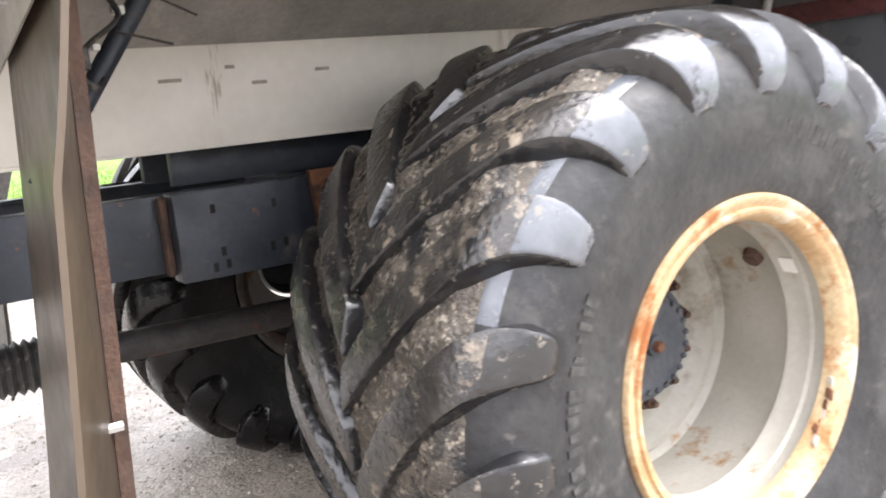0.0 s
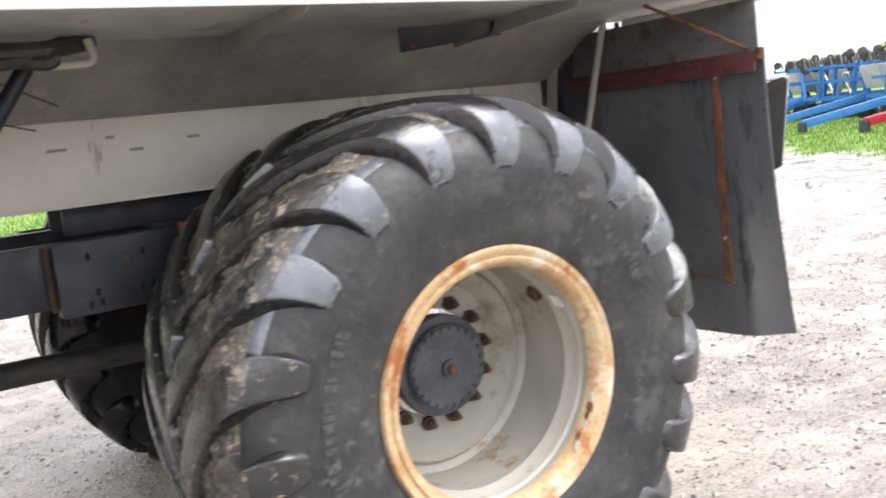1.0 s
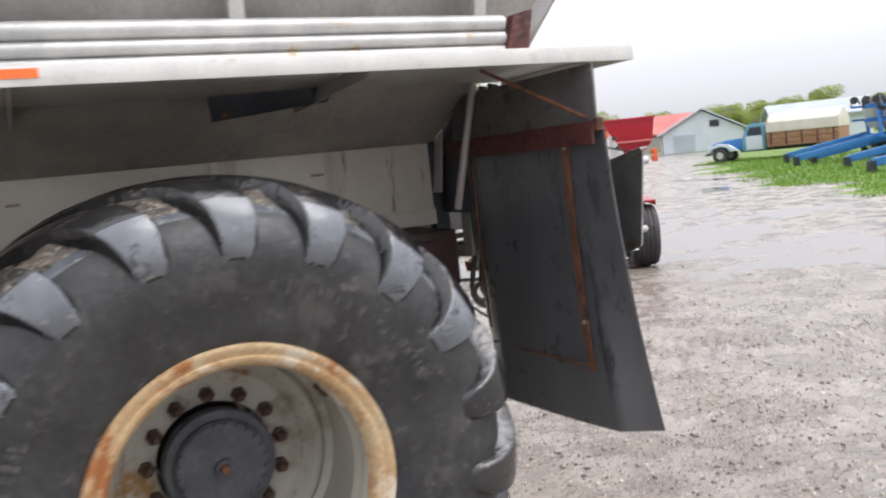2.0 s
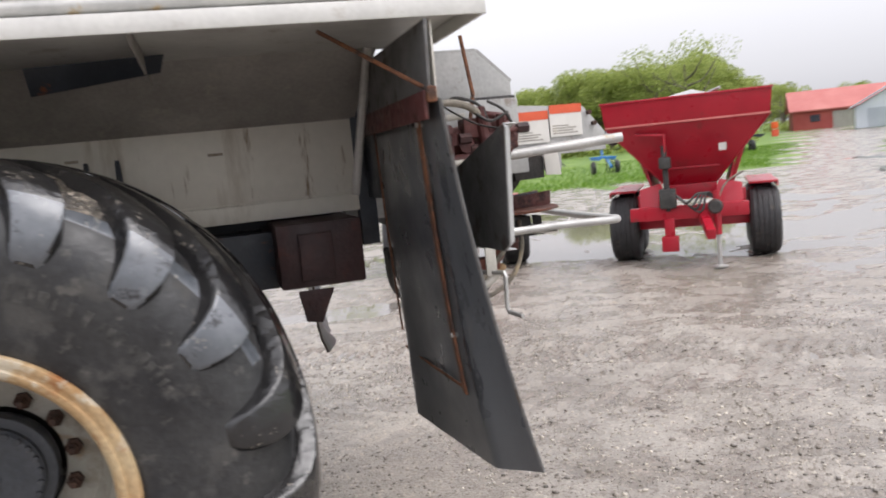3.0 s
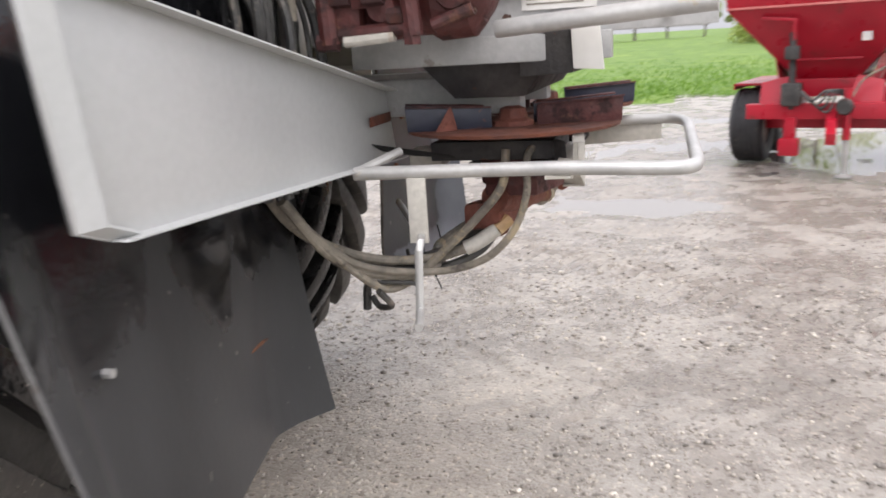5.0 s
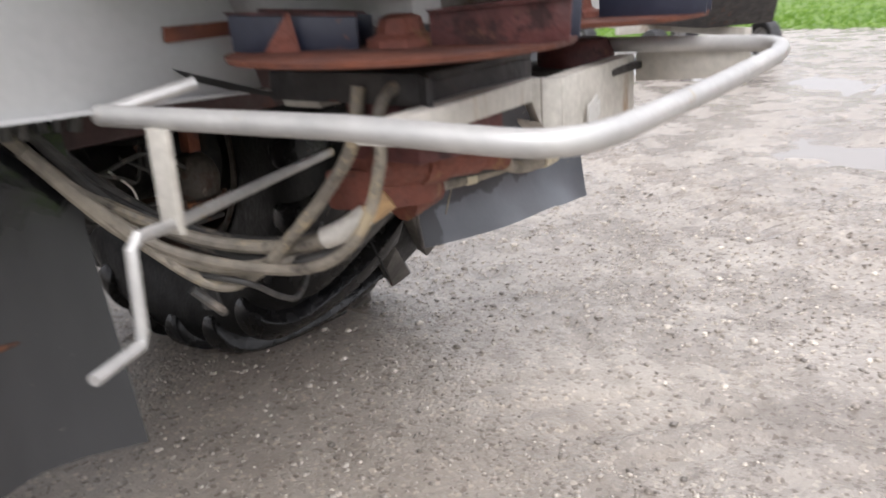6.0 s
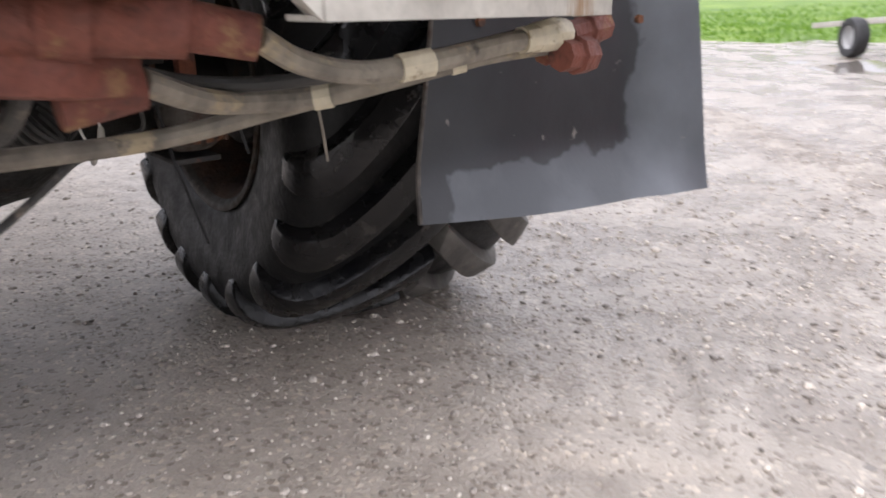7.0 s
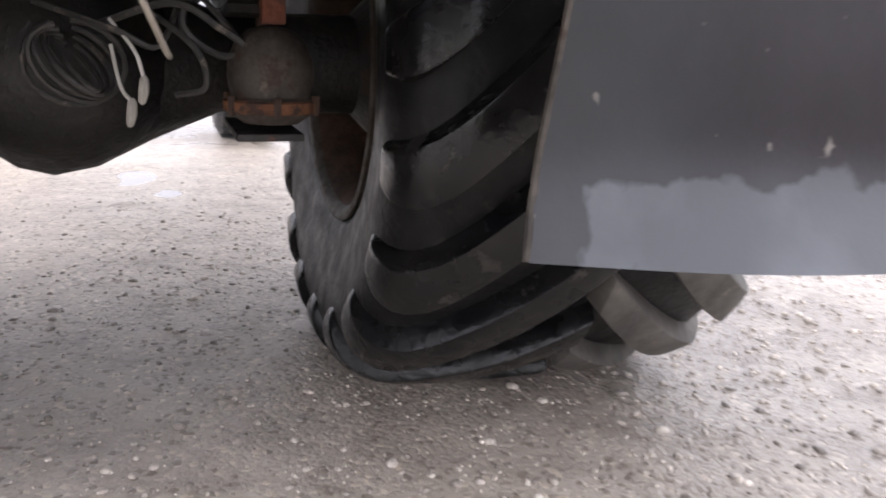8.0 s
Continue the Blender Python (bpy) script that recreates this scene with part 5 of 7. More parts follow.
part("drive_shaft", Solid().tube([(-2.9, 1.66, 0.90), (-1.62, 1.66, 0.885)], 0.05, 16), M_DARKSTEEL, truck)
part("drive_shaft", Solid().tube([(-1.58, 1.66, 0.884), (-0.50, 1.66, 0.862)], 0.054, 18), M_DARKSTEEL, truck, "grey drive shaft")
bell = []
for k in range(17):
    bell.append((-1.62 + 0.015 * k, 1.66, 0.885))
part("boot", Solid().tube(bell, [0.075 if k % 2 else 0.092 for k in range(17)], 20), M_HOSEBLACK, truck, "ribbed rubber boot on the drive shaft")
part("shaft_joint", Solid().lathe([(0.0, -0.10), (0.055, -0.10), (0.07, -0.05), (0.085, -0.02), (0.085, 0.06), (0.0, 0.06)], 16, Matrix.Translation((-0.42, 1.66, 0.86)) @ Matrix.Rotation(radians(-90), 4, "Z")), M_NUT, truck)
for yy, lab in ((2.055, "grimy brake chamber beside the wheel"),):
    m = Matrix.Translation((0.42, yy, 0.83)) @ Matrix.Rotation(radians(90), 4, "X")
    ch = part("brake_chamber", Solid().lathe([(0.0, -0.085), (0.06, -0.085), (0.08, -0.07), (0.094, -0.058), (0.094, -0.038), (0.084, -0.028), (0.092, 0.01), (0.09, 0.045), (0.074, 0.085), (0.045, 0.11), (0.0, 0.12)], 28, m), M_GRIME, truck, lab)
    part("clamp_band", Solid().lathe([(0.092, -0.062), (0.101, -0.058), (0.101, -0.038), (0.092, -0.034)], 28, m), M_RUST, ch)
    for k in range(6):
        a = k * 1.047
        part("bolt_head", Solid().tube([(0.42 + 0.10 * math.cos(a), yy + 0.10 * math.sin(a), 0.765), (0.42 + 0.10 * math.cos(a), yy + 0.10 * math.sin(a), 0.805)], 0.009, 6), M_DARKRUST, ch)
    part("bracket", Solid().box((0.16, yy - 0.08, 0.712), (0.49, yy + 0.06, 0.728)), M_DARKSTEEL, ch, "grimy bracket", bevel=0.004)
    part("push_rod", Solid().box((0.40, yy - 0.02, 0.95), (0.45, yy + 0.03, 1.22)), M_ORANGERUST, ch, "rusty lever", bevel=0.006)
s = Solid()
for k in range(5):
    pts = [(0.40 + 0.03 * math.cos(a + k), 1.67 + 0.095 * math.sin(a) * (1 - 0.14 * k), 0.86 + 0.085 * math.cos(a + 0.3 * k) * (1 - 0.1 * k)) for a in np.linspace(0, 5.9, 18)]
    part("wire_loop", Solid().tube(pts, 0.006, 6), M_HOSEBLACK, axle, "coiled wire")
part("wire_loop", Solid().tube(curve([(0.40, 1.72, 0.94), (0.45, 1.86, 0.985), (0.47, 1.95, 0.94), (0.46, 2.0, 0.90), (0.44, 1.95, 0.885), (0.43, 1.88, 0.94), (0.42, 1.90, 1.02)]), 0.008, 6), M_HOSEBLACK, axle)
for q in (((0.42, 1.90, 1.02), (0.45, 2.0, 0.90), (0.43, 2.04, 0.80), (0.42, 2.0, 0.76)), ((0.40, 1.80, 0.98), (0.44, 1.90, 0.90), (0.43, 1.92, 0.82), (0.40, 1.86, 0.80)), ((0.38, 1.60, 0.98), (0.44, 1.75, 0.93), (0.43, 1.83, 0.90), (0.40, 1.88, 1.0))):
    part("wire_loop", Solid().tube(curve(q), 0.007, 6), M_HOSEBLACK, axle)
for q in (((0.42, 1.74, 0.95), (0.46, 1.785, 0.89), (0.46, 1.80, 0.835)), ((0.42, 1.74, 0.90), (0.45, 1.755, 0.82), (0.46, 1.775, 0.79))):
    w = part("loose_wire", Solid().tube(curve(q), 0.004, 6), M_DECAL, axle)
    e = Vector(q[-1])
    part("plug", Solid().tube([e + Vector((0, 0, 0.008)), e, e - Vector((0, 0.002, 0.025)), e - Vector((0, 0.006, 0.045)), e - Vector((0, 0.008, 0.05))], [0.004, 0.009, 0.011, 0.008, 0.003], 8), M_OFFWHITE, axle, "dirty white plastic plug")


# ---- rear machinery ----
part("cross_member", Solid().box((0.92, 0.98, 1.19), (1.25, 2.30, 1.44)), M_MAROON, truck, "grimy maroon rear cross member", bevel=0.012)
part("cross_box", Solid().box((1.0, 0.955, 1.22), (1.13, 0.975, 1.40)), M_MAROON, truck, bevel=0.008)
part("cross_bracket", Solid().prism([(0.98, 0.972, 1.18), (1.12, 0.972, 1.18), (1.06, 0.972, 1.05), (1.0, 0.972, 1.06)], (0, 0.02, 0)), M_MAROON, truck, bevel=0.004)
part("tail_frame", Solid().box((1.25, 1.36, 1.40), (1.95, 1.44, 1.50)), M_GREYPAINT, truck, bevel=0.005)
part("tail_frame", Solid().box((1.25, 1.84, 1.40), (1.95, 1.92, 1.50)), M_GREYPAINT, truck, bevel=0.005)
# conveyor trough and rear wall of the hopper
s = Solid().prism([(1.30, 1.20, 1.60), (1.30, 2.08, 1.60), (1.36, 2.08, 2.06), (1.36, 1.20, 2.06)], (0.012, 0, 0))
part("rear_wall", s, M_HOPPER, truck, "grey rear wall of the hopper", bevel=0.002)
s = Solid().prism([(1.35, 0.53, 2.08), (1.35, 2 * YC - 0.53, 2.08), (1.95, 2 * YC - 0.30, 3.0), (1.95, 0.30, 3.0)], (0.012, 0, 0))
part("rear_wall", s, M_HOPPER, truck, bevel=0.002)
part("front_wall", Solid().prism([(-3.4, 0.53, 1.85), (-3.4, 2 * YC - 0.53, 1.85), (-3.4, 2 * YC - 0.30, 3.0), (-3.4, 0.30, 3.0)], (0.012, 0, 0)), M_HOPPER, truck)
part("conveyor_floor", Solid().box((-3.4, 1.29, 1.60), (1.9, 1.99, 1.64)), M_GREYPAINT, truck, "grey conveyor floor", bevel=0.003)
# hood over the conveyor's end
s = Solid().prism([(1.50, 1.22, 1.865), (2.005, 1.22, 1.865), (2.005, 1.22, 1.93), (1.86, 1.22, 2.07), (1.50, 1.22, 2.07)], (0, 0.012, 0))
part("hood", s, M_GREYPAINT, truck, "light grey hood at the conveyor's end", bevel=0.003)
part("hood", Solid().prism([(1.50, 2.06, 1.865), (2.005, 2.06, 1.865), (2.005, 2.06, 1.93), (1.86, 2.06, 2.07), (1.50, 2.06, 2.07)], (0, 0.012, 0)), M_GREYPAINT, truck, bevel=0.003)
part("hood_top", Solid().prism([(1.50, 1.22, 2.07), (1.86, 1.22, 2.07), (1.86, 2.07, 2.07), (1.50, 2.07, 2.07)], (0, 0, 0.01)), M_GREYPAINT, truck)
part("hood_back", Solid().prism([(1.86, 1.22, 2.07), (2.005, 1.22, 1.93), (2.005, 2.07, 1.93), (1.86, 2.07, 2.07)], (0.008, 0, 0.008)), M_GREYPAINT, truck)
part("hood_edge", Solid().box((1.47, 1.205, 1.845), (2.015, 1.225, 1.872)), M_DARKSTEEL, truck, bevel=0.003)
part("trough_side", Solid().box((1.40, 1.195, 1.70), (2.02, 1.215, 1.86)), M_GREYPAINT, truck, "dull stainless trough side", bevel=0.003)
# side plate with decals
s = Solid().prism([(1.58, 1.215, 1.60), (2.02, 1.225, 1.595), (2.44, 1.235, 1.60), (2.44, 1.235, 1.68), (2.34, 1.232, 1.80), (2.02, 1.225, 1.825), (1.58, 1.215, 1.74)], (0, 0.014, 0))
plate = part("side_plate", s, M_GREYPAINT, truck, "grey side plate with two warning decals", bevel=0.003)
for x0, x1, z0 in ((1.985, 2.165, 1.655), (2.172, 2.325, 1.675)):
    part("decal", Solid().box((x0, 1.2195, z0), (x1, 1.2215, z0 + 0.135)), M_DECAL, plate, "white warning decal with an orange-red band")
    part("decal_band", Solid().box((x0, 1.2175, z0 + 0.10), (x1, 1.2200, z0 + 0.138)), M_DECALRED, plate)
    for k in range(4):
        ln = (x1 - x0) * (0.85, 0.7, 0.8, 0.55)[k]
        part("decal_line", Solid().box((x0 + 0.012, 1.2185, z0 + 0.012 + 0.011 * k), (x0 + 0.012 + ln * 0.9, 1.2200, z0 + 0.016 + 0.011 * k)), M_HOSE, plate)
part("decal_mark", Solid().prism([(2.03, 1.2180, 1.725), (2.05, 1.2180, 1.74), (2.075, 1.2180, 1.728), (2.055, 1.2180, 1.748), (2.06, 1.2180, 1.752), (2.04, 1.2180, 1.748)], (0, 0.002, 0)), M_INK, plate)
for x, z in ((1.945, 1.775), (1.95, 1.64), (2.38, 1.72), (2.36, 1.77), (2.33, 1.63)):
    part("bolt_head", Solid().tube([(x, 1.205, z), (x, 1.225, z)], 0.011, 6), M_NUT, plate)
part("far_side_plate", Solid().prism([(1.58, 2.05, 1.60), (2.44, 2.05, 1.60), (2.44, 2.05, 1.68), (2.34, 2.05, 1.80), (2.02, 2.05, 1.825), (1.58, 2.05, 1.74)], (0, 0.014, 0)), M_GREYPAINT, truck, bevel=0.003)
part("upper_tube", Solid().tube([(1.94, 1.13, 1.615), (2.43, 1.06, 1.645)], 0.021, 14), M_GALV, truck, "pale steel tube beside the plate")
part("lower_channel", Solid().box((1.55, 1.19, 1.535), (2.20, 1.245, 1.60)), M_GREYPAINT, truck, "grey lower channel", bevel=0.004)
part("chute", Solid().prism([(1.72, 1.22, 1.54), (2.05, 1.22, 1.54), (1.98, 1.25, 1.45), (1.80, 1.25, 1.45)], (0, 0.75, 0)), M_DARKSTEEL, truck, bevel=0.004)
part("deflector", Solid().prism([(1.98, 1.20, 1.50), (2.11, 1.18, 1.505), (2.11, 1.18, 1.625), (1.98, 1.20, 1.61)], (0.01, 0.35, 0)), M_DARKSTEEL, truck, bevel=0.003)
part("deflector_face", Solid().prism([(2.113, 1.165, 1.515), (2.185, 1.165, 1.51), (2.175, 1.165, 1.615), (2.108, 1.165, 1.62)], (0, 0.012, 0)), M_DECAL, truck, "white square deflector face", bevel=0.003)


# spinner discs with blades
def spinner(cy, turn, red, label):
    c = Vector((1.93, cy, 1.37))
    d = part("spinner", Solid().lathe([(0.0, -0.008), (0.255, -0.009), (0.279, -0.005), (0.281, 0.003), (0.255, 0.0), (0.06, 0.0), (0.0, 0.0)], 40, Matrix.Translation(c) @ Matrix.Rotation(radians(90), 4, "X")), M_ORANGERUST, truck, label)
    for far in (0, 1):
        m = Matrix.Translation(c) @ Matrix.Rotation(radians(turn + 180 * far), 4, "Z")
        r3 = m.to_3x3()
        for side in (-1, 1):
            y = side * 0.046
            front = side > 0 if far else side < 0
            colour = M_REDPRIMER if front and far == red else M_BLUEBLACK
            q = [m @ Vector(p) for p in ((0.060, y * 0.7, 0.0), (0.280, y, 0.0), (0.284, y, 0.062), (0.060, y * 0.7, 0.050))]
            w = part("blade", Solid().prism(q, r3 @ Vector((0, 0.006, 0))), colour, d, "rust-red blade wall" if colour is M_REDPRIMER else "blue-black blade wall", bevel=0.0015)
            q = [m @ Vector(p) for p in ((0.060, y * 0.7, 0.050), (0.284, y, 0.062), (0.284, y + side * 0.014, 0.063), (0.060, y * 0.7 + side * 0.010, 0.051))]
            part("blade_lip", Solid().prism(q, (0, 0, 0.004)), M_REDPRIMER, w, "rusty folded lip")
        q = [m @ Vector(p) for p in ((0.150, 0.062, 0.0), (0.205, 0.075, 0.0), (0.165, 0.058, 0.062))]
        part("gusset", Solid().prism(q, r3 @ Vector((0.004, 0.004, 0))), M_CASTING, d, bevel=0.001)
        q = m @ Vector((0.085, 0, 0.0))
        part("blade_bolt", Solid().tube([q, q + Vector((0, 0, 0.022))], 0.011, 6), M_NUT, d)
    part("hub_block", Solid().tube([c, c + Vector((0, 0, 0.012)), c + Vector((0, 0, 0.02)), c + Vector((0, 0, 0.044)), c + Vector((0, 0, 0.050))], [0.058, 0.056, 0.040, 0.034, 0.020], 8), M_CASTING, d, "rusty cast hub")


spinner(1.35, 17, 0, "rusty near spinner disc with upright blades")
spinner(1.97, 12, 1, "rusty far spinner disc with upright blades")
for cy in (1.33, 1.97):
    mo = part("spinner_motor", Solid().lathe([(0.0, 0.02), (0.07, 0.02), (0.085, 0.05), (0.085, 0.12), (0.0, 0.125)], 20, Matrix.Translation((1.93, cy, 1.345)) @ Matrix.Rotation(radians(-90), 4, "X")), M_REDPRIMER, truck, "dark red spinner motor below its disc")
    part("port", Solid().tube([(1.93, cy, 1.25), (2.0, cy + 0.06, 1.25)], 0.02, 10), M_RUST, mo)
    part("motor_plate", Solid().box((1.80, cy - 0.13, 1.255), (2.06, cy + 0.13, 1.27)), M_DARKSTEEL, mo, bevel=0.003)
g = part("gear_case", Solid().prism([(1.80, 1.27, 1.098), (1.90, 1.27, 1.105), (1.935, 1.40, 1.09), (1.90, 1.485, 1.082), (1.845, 1.49, 1.078), (1.80, 1.34, 1.09)], (0, 0, 0.075)), M_CASTING, truck, "rust-red gear case under the spinner", bevel=0.018)
part("gear_case_neck", Solid().tube([(1.885, 1.285, 1.185), (1.90, 1.34, 1.175), (1.935, 1.44, 1.166), (1.952, 1.513, 1.157), (1.953, 1.515, 1.157), (1.972, 1.580, 1.142)], [0.040, 0.042, 0.036, 0.033, 0.026, 0.024], 16), M_CASTING, g)
part("gear_case_collar", Solid().tube([(1.918, 1.385, 1.172), (1.931, 1.43, 1.167)], 0.043, 16), M_CASTING, g)
part("gear_case_lug", Solid().tube([(1.865, 1.40, 1.09), (1.872, 1.487, 1.098)], [0.038, 0.030], 12), M_CASTING, g)
part("gear_case_mount", Solid().prism([(1.86, 1.285, 1.19), (2.00, 1.285, 1.19), (2.05, 1.46, 1.19), (1.92, 1.50, 1.19)], (0, 0, 0.065)), M_REDPRIMER, g, "dark rusty mounting plate", bevel=0.008)
part("fitting", Solid().tube([(1.89, 1.275, 1.10), (1.92, 1.30, 1.125)], 0.018, 8), M_RIMY, g, "yellowed brass fitting")
part("spinner_frame", Solid().box((1.73, 1.24, 1.292), (2.05, 1.256, 1.340)).box((1.73, 1.256, 1.328), (2.05, 1.56, 1.340)).box((2.038, 1.256, 1.292), (2.05, 1.56, 1.328)), M_DARKSTEEL, truck, "dark grimy frame below the spinner", bevel=0.003)
part("frame_end", Solid().prism([(2.052, 1.22, 1.345), (2.085, 1.20, 1.34), (2.088, 1.20, 1.275), (2.060, 1.22, 1.262)], (0, 0.012, 0)), M_DARKSTEEL, truck, bevel=0.002)
part("bearing_box", Solid().box((1.63, 1.36, 1.258), (1.725, 1.46, 1.308)), M_OFFWHITE, truck, "stained off-white bearing box", bevel=0.008)
part("torn_bracket", Solid().prism([(1.60, 1.15, 1.352), (1.80, 1.17, 1.318), (1.81, 1.175, 1.312), (1.70, 1.17, 1.322), (1.62, 1.16, 1.336)], (0, 0.01, -0.006)), M_HOLE, truck)
# white support channel under the spinners
ch = [(Vector((2.11, 1.09, 1.300)), 0.034), (Vector((2.060, 1.535, 1.297)), 0.040), (Vector((2.072, 1.547, 1.295)), 0.082), (Vector((2.086, 1.593, 1.290)), 0.130), (Vector((2.036, 2.032, 1.286)), 0.138), (Vector((1.74, 2.05, 1.262)), 0.07)]
for (a, ha), (b, hb) in zip(ch, ch[1:]):
    d = (b - a).normalized()
    nrm = Vector((d.y, -d.x, 0))
    la, lb = a - Vector((0, 0, ha)), b - Vector((0, 0, hb))
    s = Solid().prism([a, b, lb, la], nrm * 0.006)
    c = part("support_channel", s, M_OFFWHITE, truck, "stained off-white support channel", bevel=0.0015)
    part("flange", Solid().prism([la, lb, lb - nrm * 0.06, la - nrm * 0.06], (0, 0, 0.006)), M_OFFWHITE, c)
    part("flange", Solid().prism([a, b, b - nrm * 0.03, a - nrm * 0.03], (0, 0, -0.006)), M_OFFWHITE, c)
for y0, y1, z0, z1 in ((1.70, 1.722, 1.188, 1.232), (1.728, 1.745, 1.183, 1.240), (1.752, 1.762, 1.192, 1.226)):
    s = Solid().prism([(2.088 - (y0 - 1.70) * 0.12, y0, z0), (2.091 - (y1 - 1.70) * 0.12, y1, z0 + 0.006), (2.091 - (y1 - 1.70) * 0.12, y1, z1), (2.089 - (y0 - 1.70) * 0.12, y0, z1 - 0.008)], (0.003, 0, 0))
    part("peeled_decal", s, M_BOARD, truck, "torn strip of a silver decal")
part("rail_stay", Solid().prism([(2.045, 2.034, 1.288), (2.30, 1.995, 1.296), (2.30, 1.995, 1.246), (2.045, 2.034, 1.226)], (0.001, 0.007, 0)), M_OFFWHITE, truck, "stained white plate between channel and rail", bevel=0.0015)
# guard rail
rail = curve([(1.61, 0.998, 1.300), (1.80, 1.002, 1.302), (2.10, 1.008, 1.305)], 3) + curve([(2.26, 1.012, 1.301), (2.345, 1.025, 1.298), (2.385, 1.07, 1.296), (2.395, 1.15, 1.294)], 4) + [(2.39, 1.5, 1.294)] + curve([(2.385, 1.86, 1.302), (2.37, 1.95, 1.307), (2.33, 1.995, 1.31), (2.25, 2.005, 1.31)], 4) + [(1.62, 2.01, 1.305)]
gr = part("guard_rail", Solid().tube(rail, 0.0165, 14), M_GALV, truck, "pale bent steel guard rail round the spinners")
part("rail_tab", Solid().beam((1.765, 0.985, 1.29), (1.765, 0.985, 1.135), 0.045, 0.010, (0, 1, 0)), M_OFFWHITE, gr, bevel=0.002)
part("rail_link", Solid().tube([(1.684, 1.127, 1.335), (1.61, 0.998, 1.302)], 0.011, 8), M_GALV, gr)
part("crank", Solid().tube([(1.506, 1.607, 1.115), (1.77, 0.985, 1.15), (1.792, 0.905, 1.155), (1.790, 0.893, 1.14), (1.786, 0.890, 1.02), (1.788, 0.882, 1.0), (1.812, 0.79, 0.992)], 0.0095, 10), M_GALV, truck, "bent off-white crank handle")


# white side shields
def shield(flip, label):
    out_t, out_b, in_b, in_t = (1.545, 0.055, 1.705), (1.55, 0.165, 1.335), (1.60, 1.34, 1.292), (1.60, 1.28, 1.475)
    low = (1.545, 0.10, 1.36)
    s = Solid().prism([out_t, (1.55, 0.075, 1.715), in_t, in_b, out_b, low], (0.004, 0, 0))
    sh = part("spinner_shield", mirrored(s, flip), M_SHIELD, truck, label, bevel=0.001)
    top = Vector((1.55, 0.075, 1.715))
    straight = Vector((0.036, 0, 0))
    folded = Vector((0.028, 0.038, 0.004))
    for a, b, fold in ((out_t, low, folded), (low, out_b, folded), (top, in_t, straight), (out_b, in_b, straight)):
        a, b = Vector(a), Vector(b)
        s = Solid().prism([a, b, b + fold, a + fold], (0, 0.004, 0.003))
        part("shield_flange", mirrored(s, flip), M_WHITE, sh)
    # dark front sheet: mud, with the flap's shade painted into its grey
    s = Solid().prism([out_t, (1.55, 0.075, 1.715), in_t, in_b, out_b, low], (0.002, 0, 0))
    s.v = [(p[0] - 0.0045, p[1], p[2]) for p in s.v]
    part("shield_front", mirrored(s, flip), M_HANGER, sh, "muddy front side of the shield, darkened for shade")


shield(lambda p: p, "white sheet steel shield beside the spinner")
shield(lambda p: (p[0], 2 * YC - p[1], p[2]), "white sheet steel shield beyond the spinner")
part("rust_streak", Solid().box((1.604, 1.14, 1.395), (1.606, 1.30, 1.42)), M_ORANGERUST, truck, "rust streak on the shield")
part("hanger_chain", Solid().tube(curve([(1.40, 0.30, 1.84), (1.43, 0.31, 1.80), (1.50, 0.20, 1.73), (1.56, 0.10, 1.70)]), 0.003, 6), M_DARKSTEEL, truck)

part("corner_post", Solid().box((1.385, 1.10, 1.30), (1.45, 1.18, 2.06)), M_HOPPER, truck, "grey steel post behind the hanging hoses", bevel=0.006)
# hydraulic motor and valves
hm = part("hydraulic_motor", Solid().tube([(1.60, 1.08, 1.68), (1.63, 1.08, 1.68), (1.66, 1.08, 1.68), (1.80, 1.08, 1.685), (1.82, 1.08, 1.685), (1.90, 1.08, 1.69), (1.93, 1.08, 1.69)], [0.05, 0.065, 0.07, 0.075, 0.09, 0.09, 0.06], 18), M_REDPRIMER, truck, "rust-red hydraulic motor and gearbox")
part("valve_block", Solid().box((1.56, 0.98, 1.63), (1.66, 1.07, 1.76)), M_REDPRIMER, hm, bevel=0.012)
part("valve_block", Solid().box((1.70, 0.97, 1.70), (1.80, 1.06, 1.78)), M_REDPRIMER, hm, bevel=0.012)
for x, z, r in ((1.875, 1.70, 0.082), (1.71, 1.675, 0.070)):
    part("gearbox_cover", Solid().lathe([(0.0, -0.075), (r * 0.45, -0.072), (r * 0.55, -0.05), (r * 0.85, -0.03), (r, 0.0), (r * 1.02, 0.05), (r * 0.8, 0.08)], 22, Matrix.Translation((x, 1.05, z))), M_REDPRIMER, hm, "dark red rounded motor housing")
    for k in range(5):
        a = k * 1.2566 + 0.4
        part("bolt_head", Solid().lathe([(0.0, -0.048), (0.009, -0.048), (0.009, -0.03)], 6, Matrix.Translation((x + r * 0.72 * math.cos(a), 1.05, z + r * 0.72 * math.sin(a)))), M_NUT, hm)
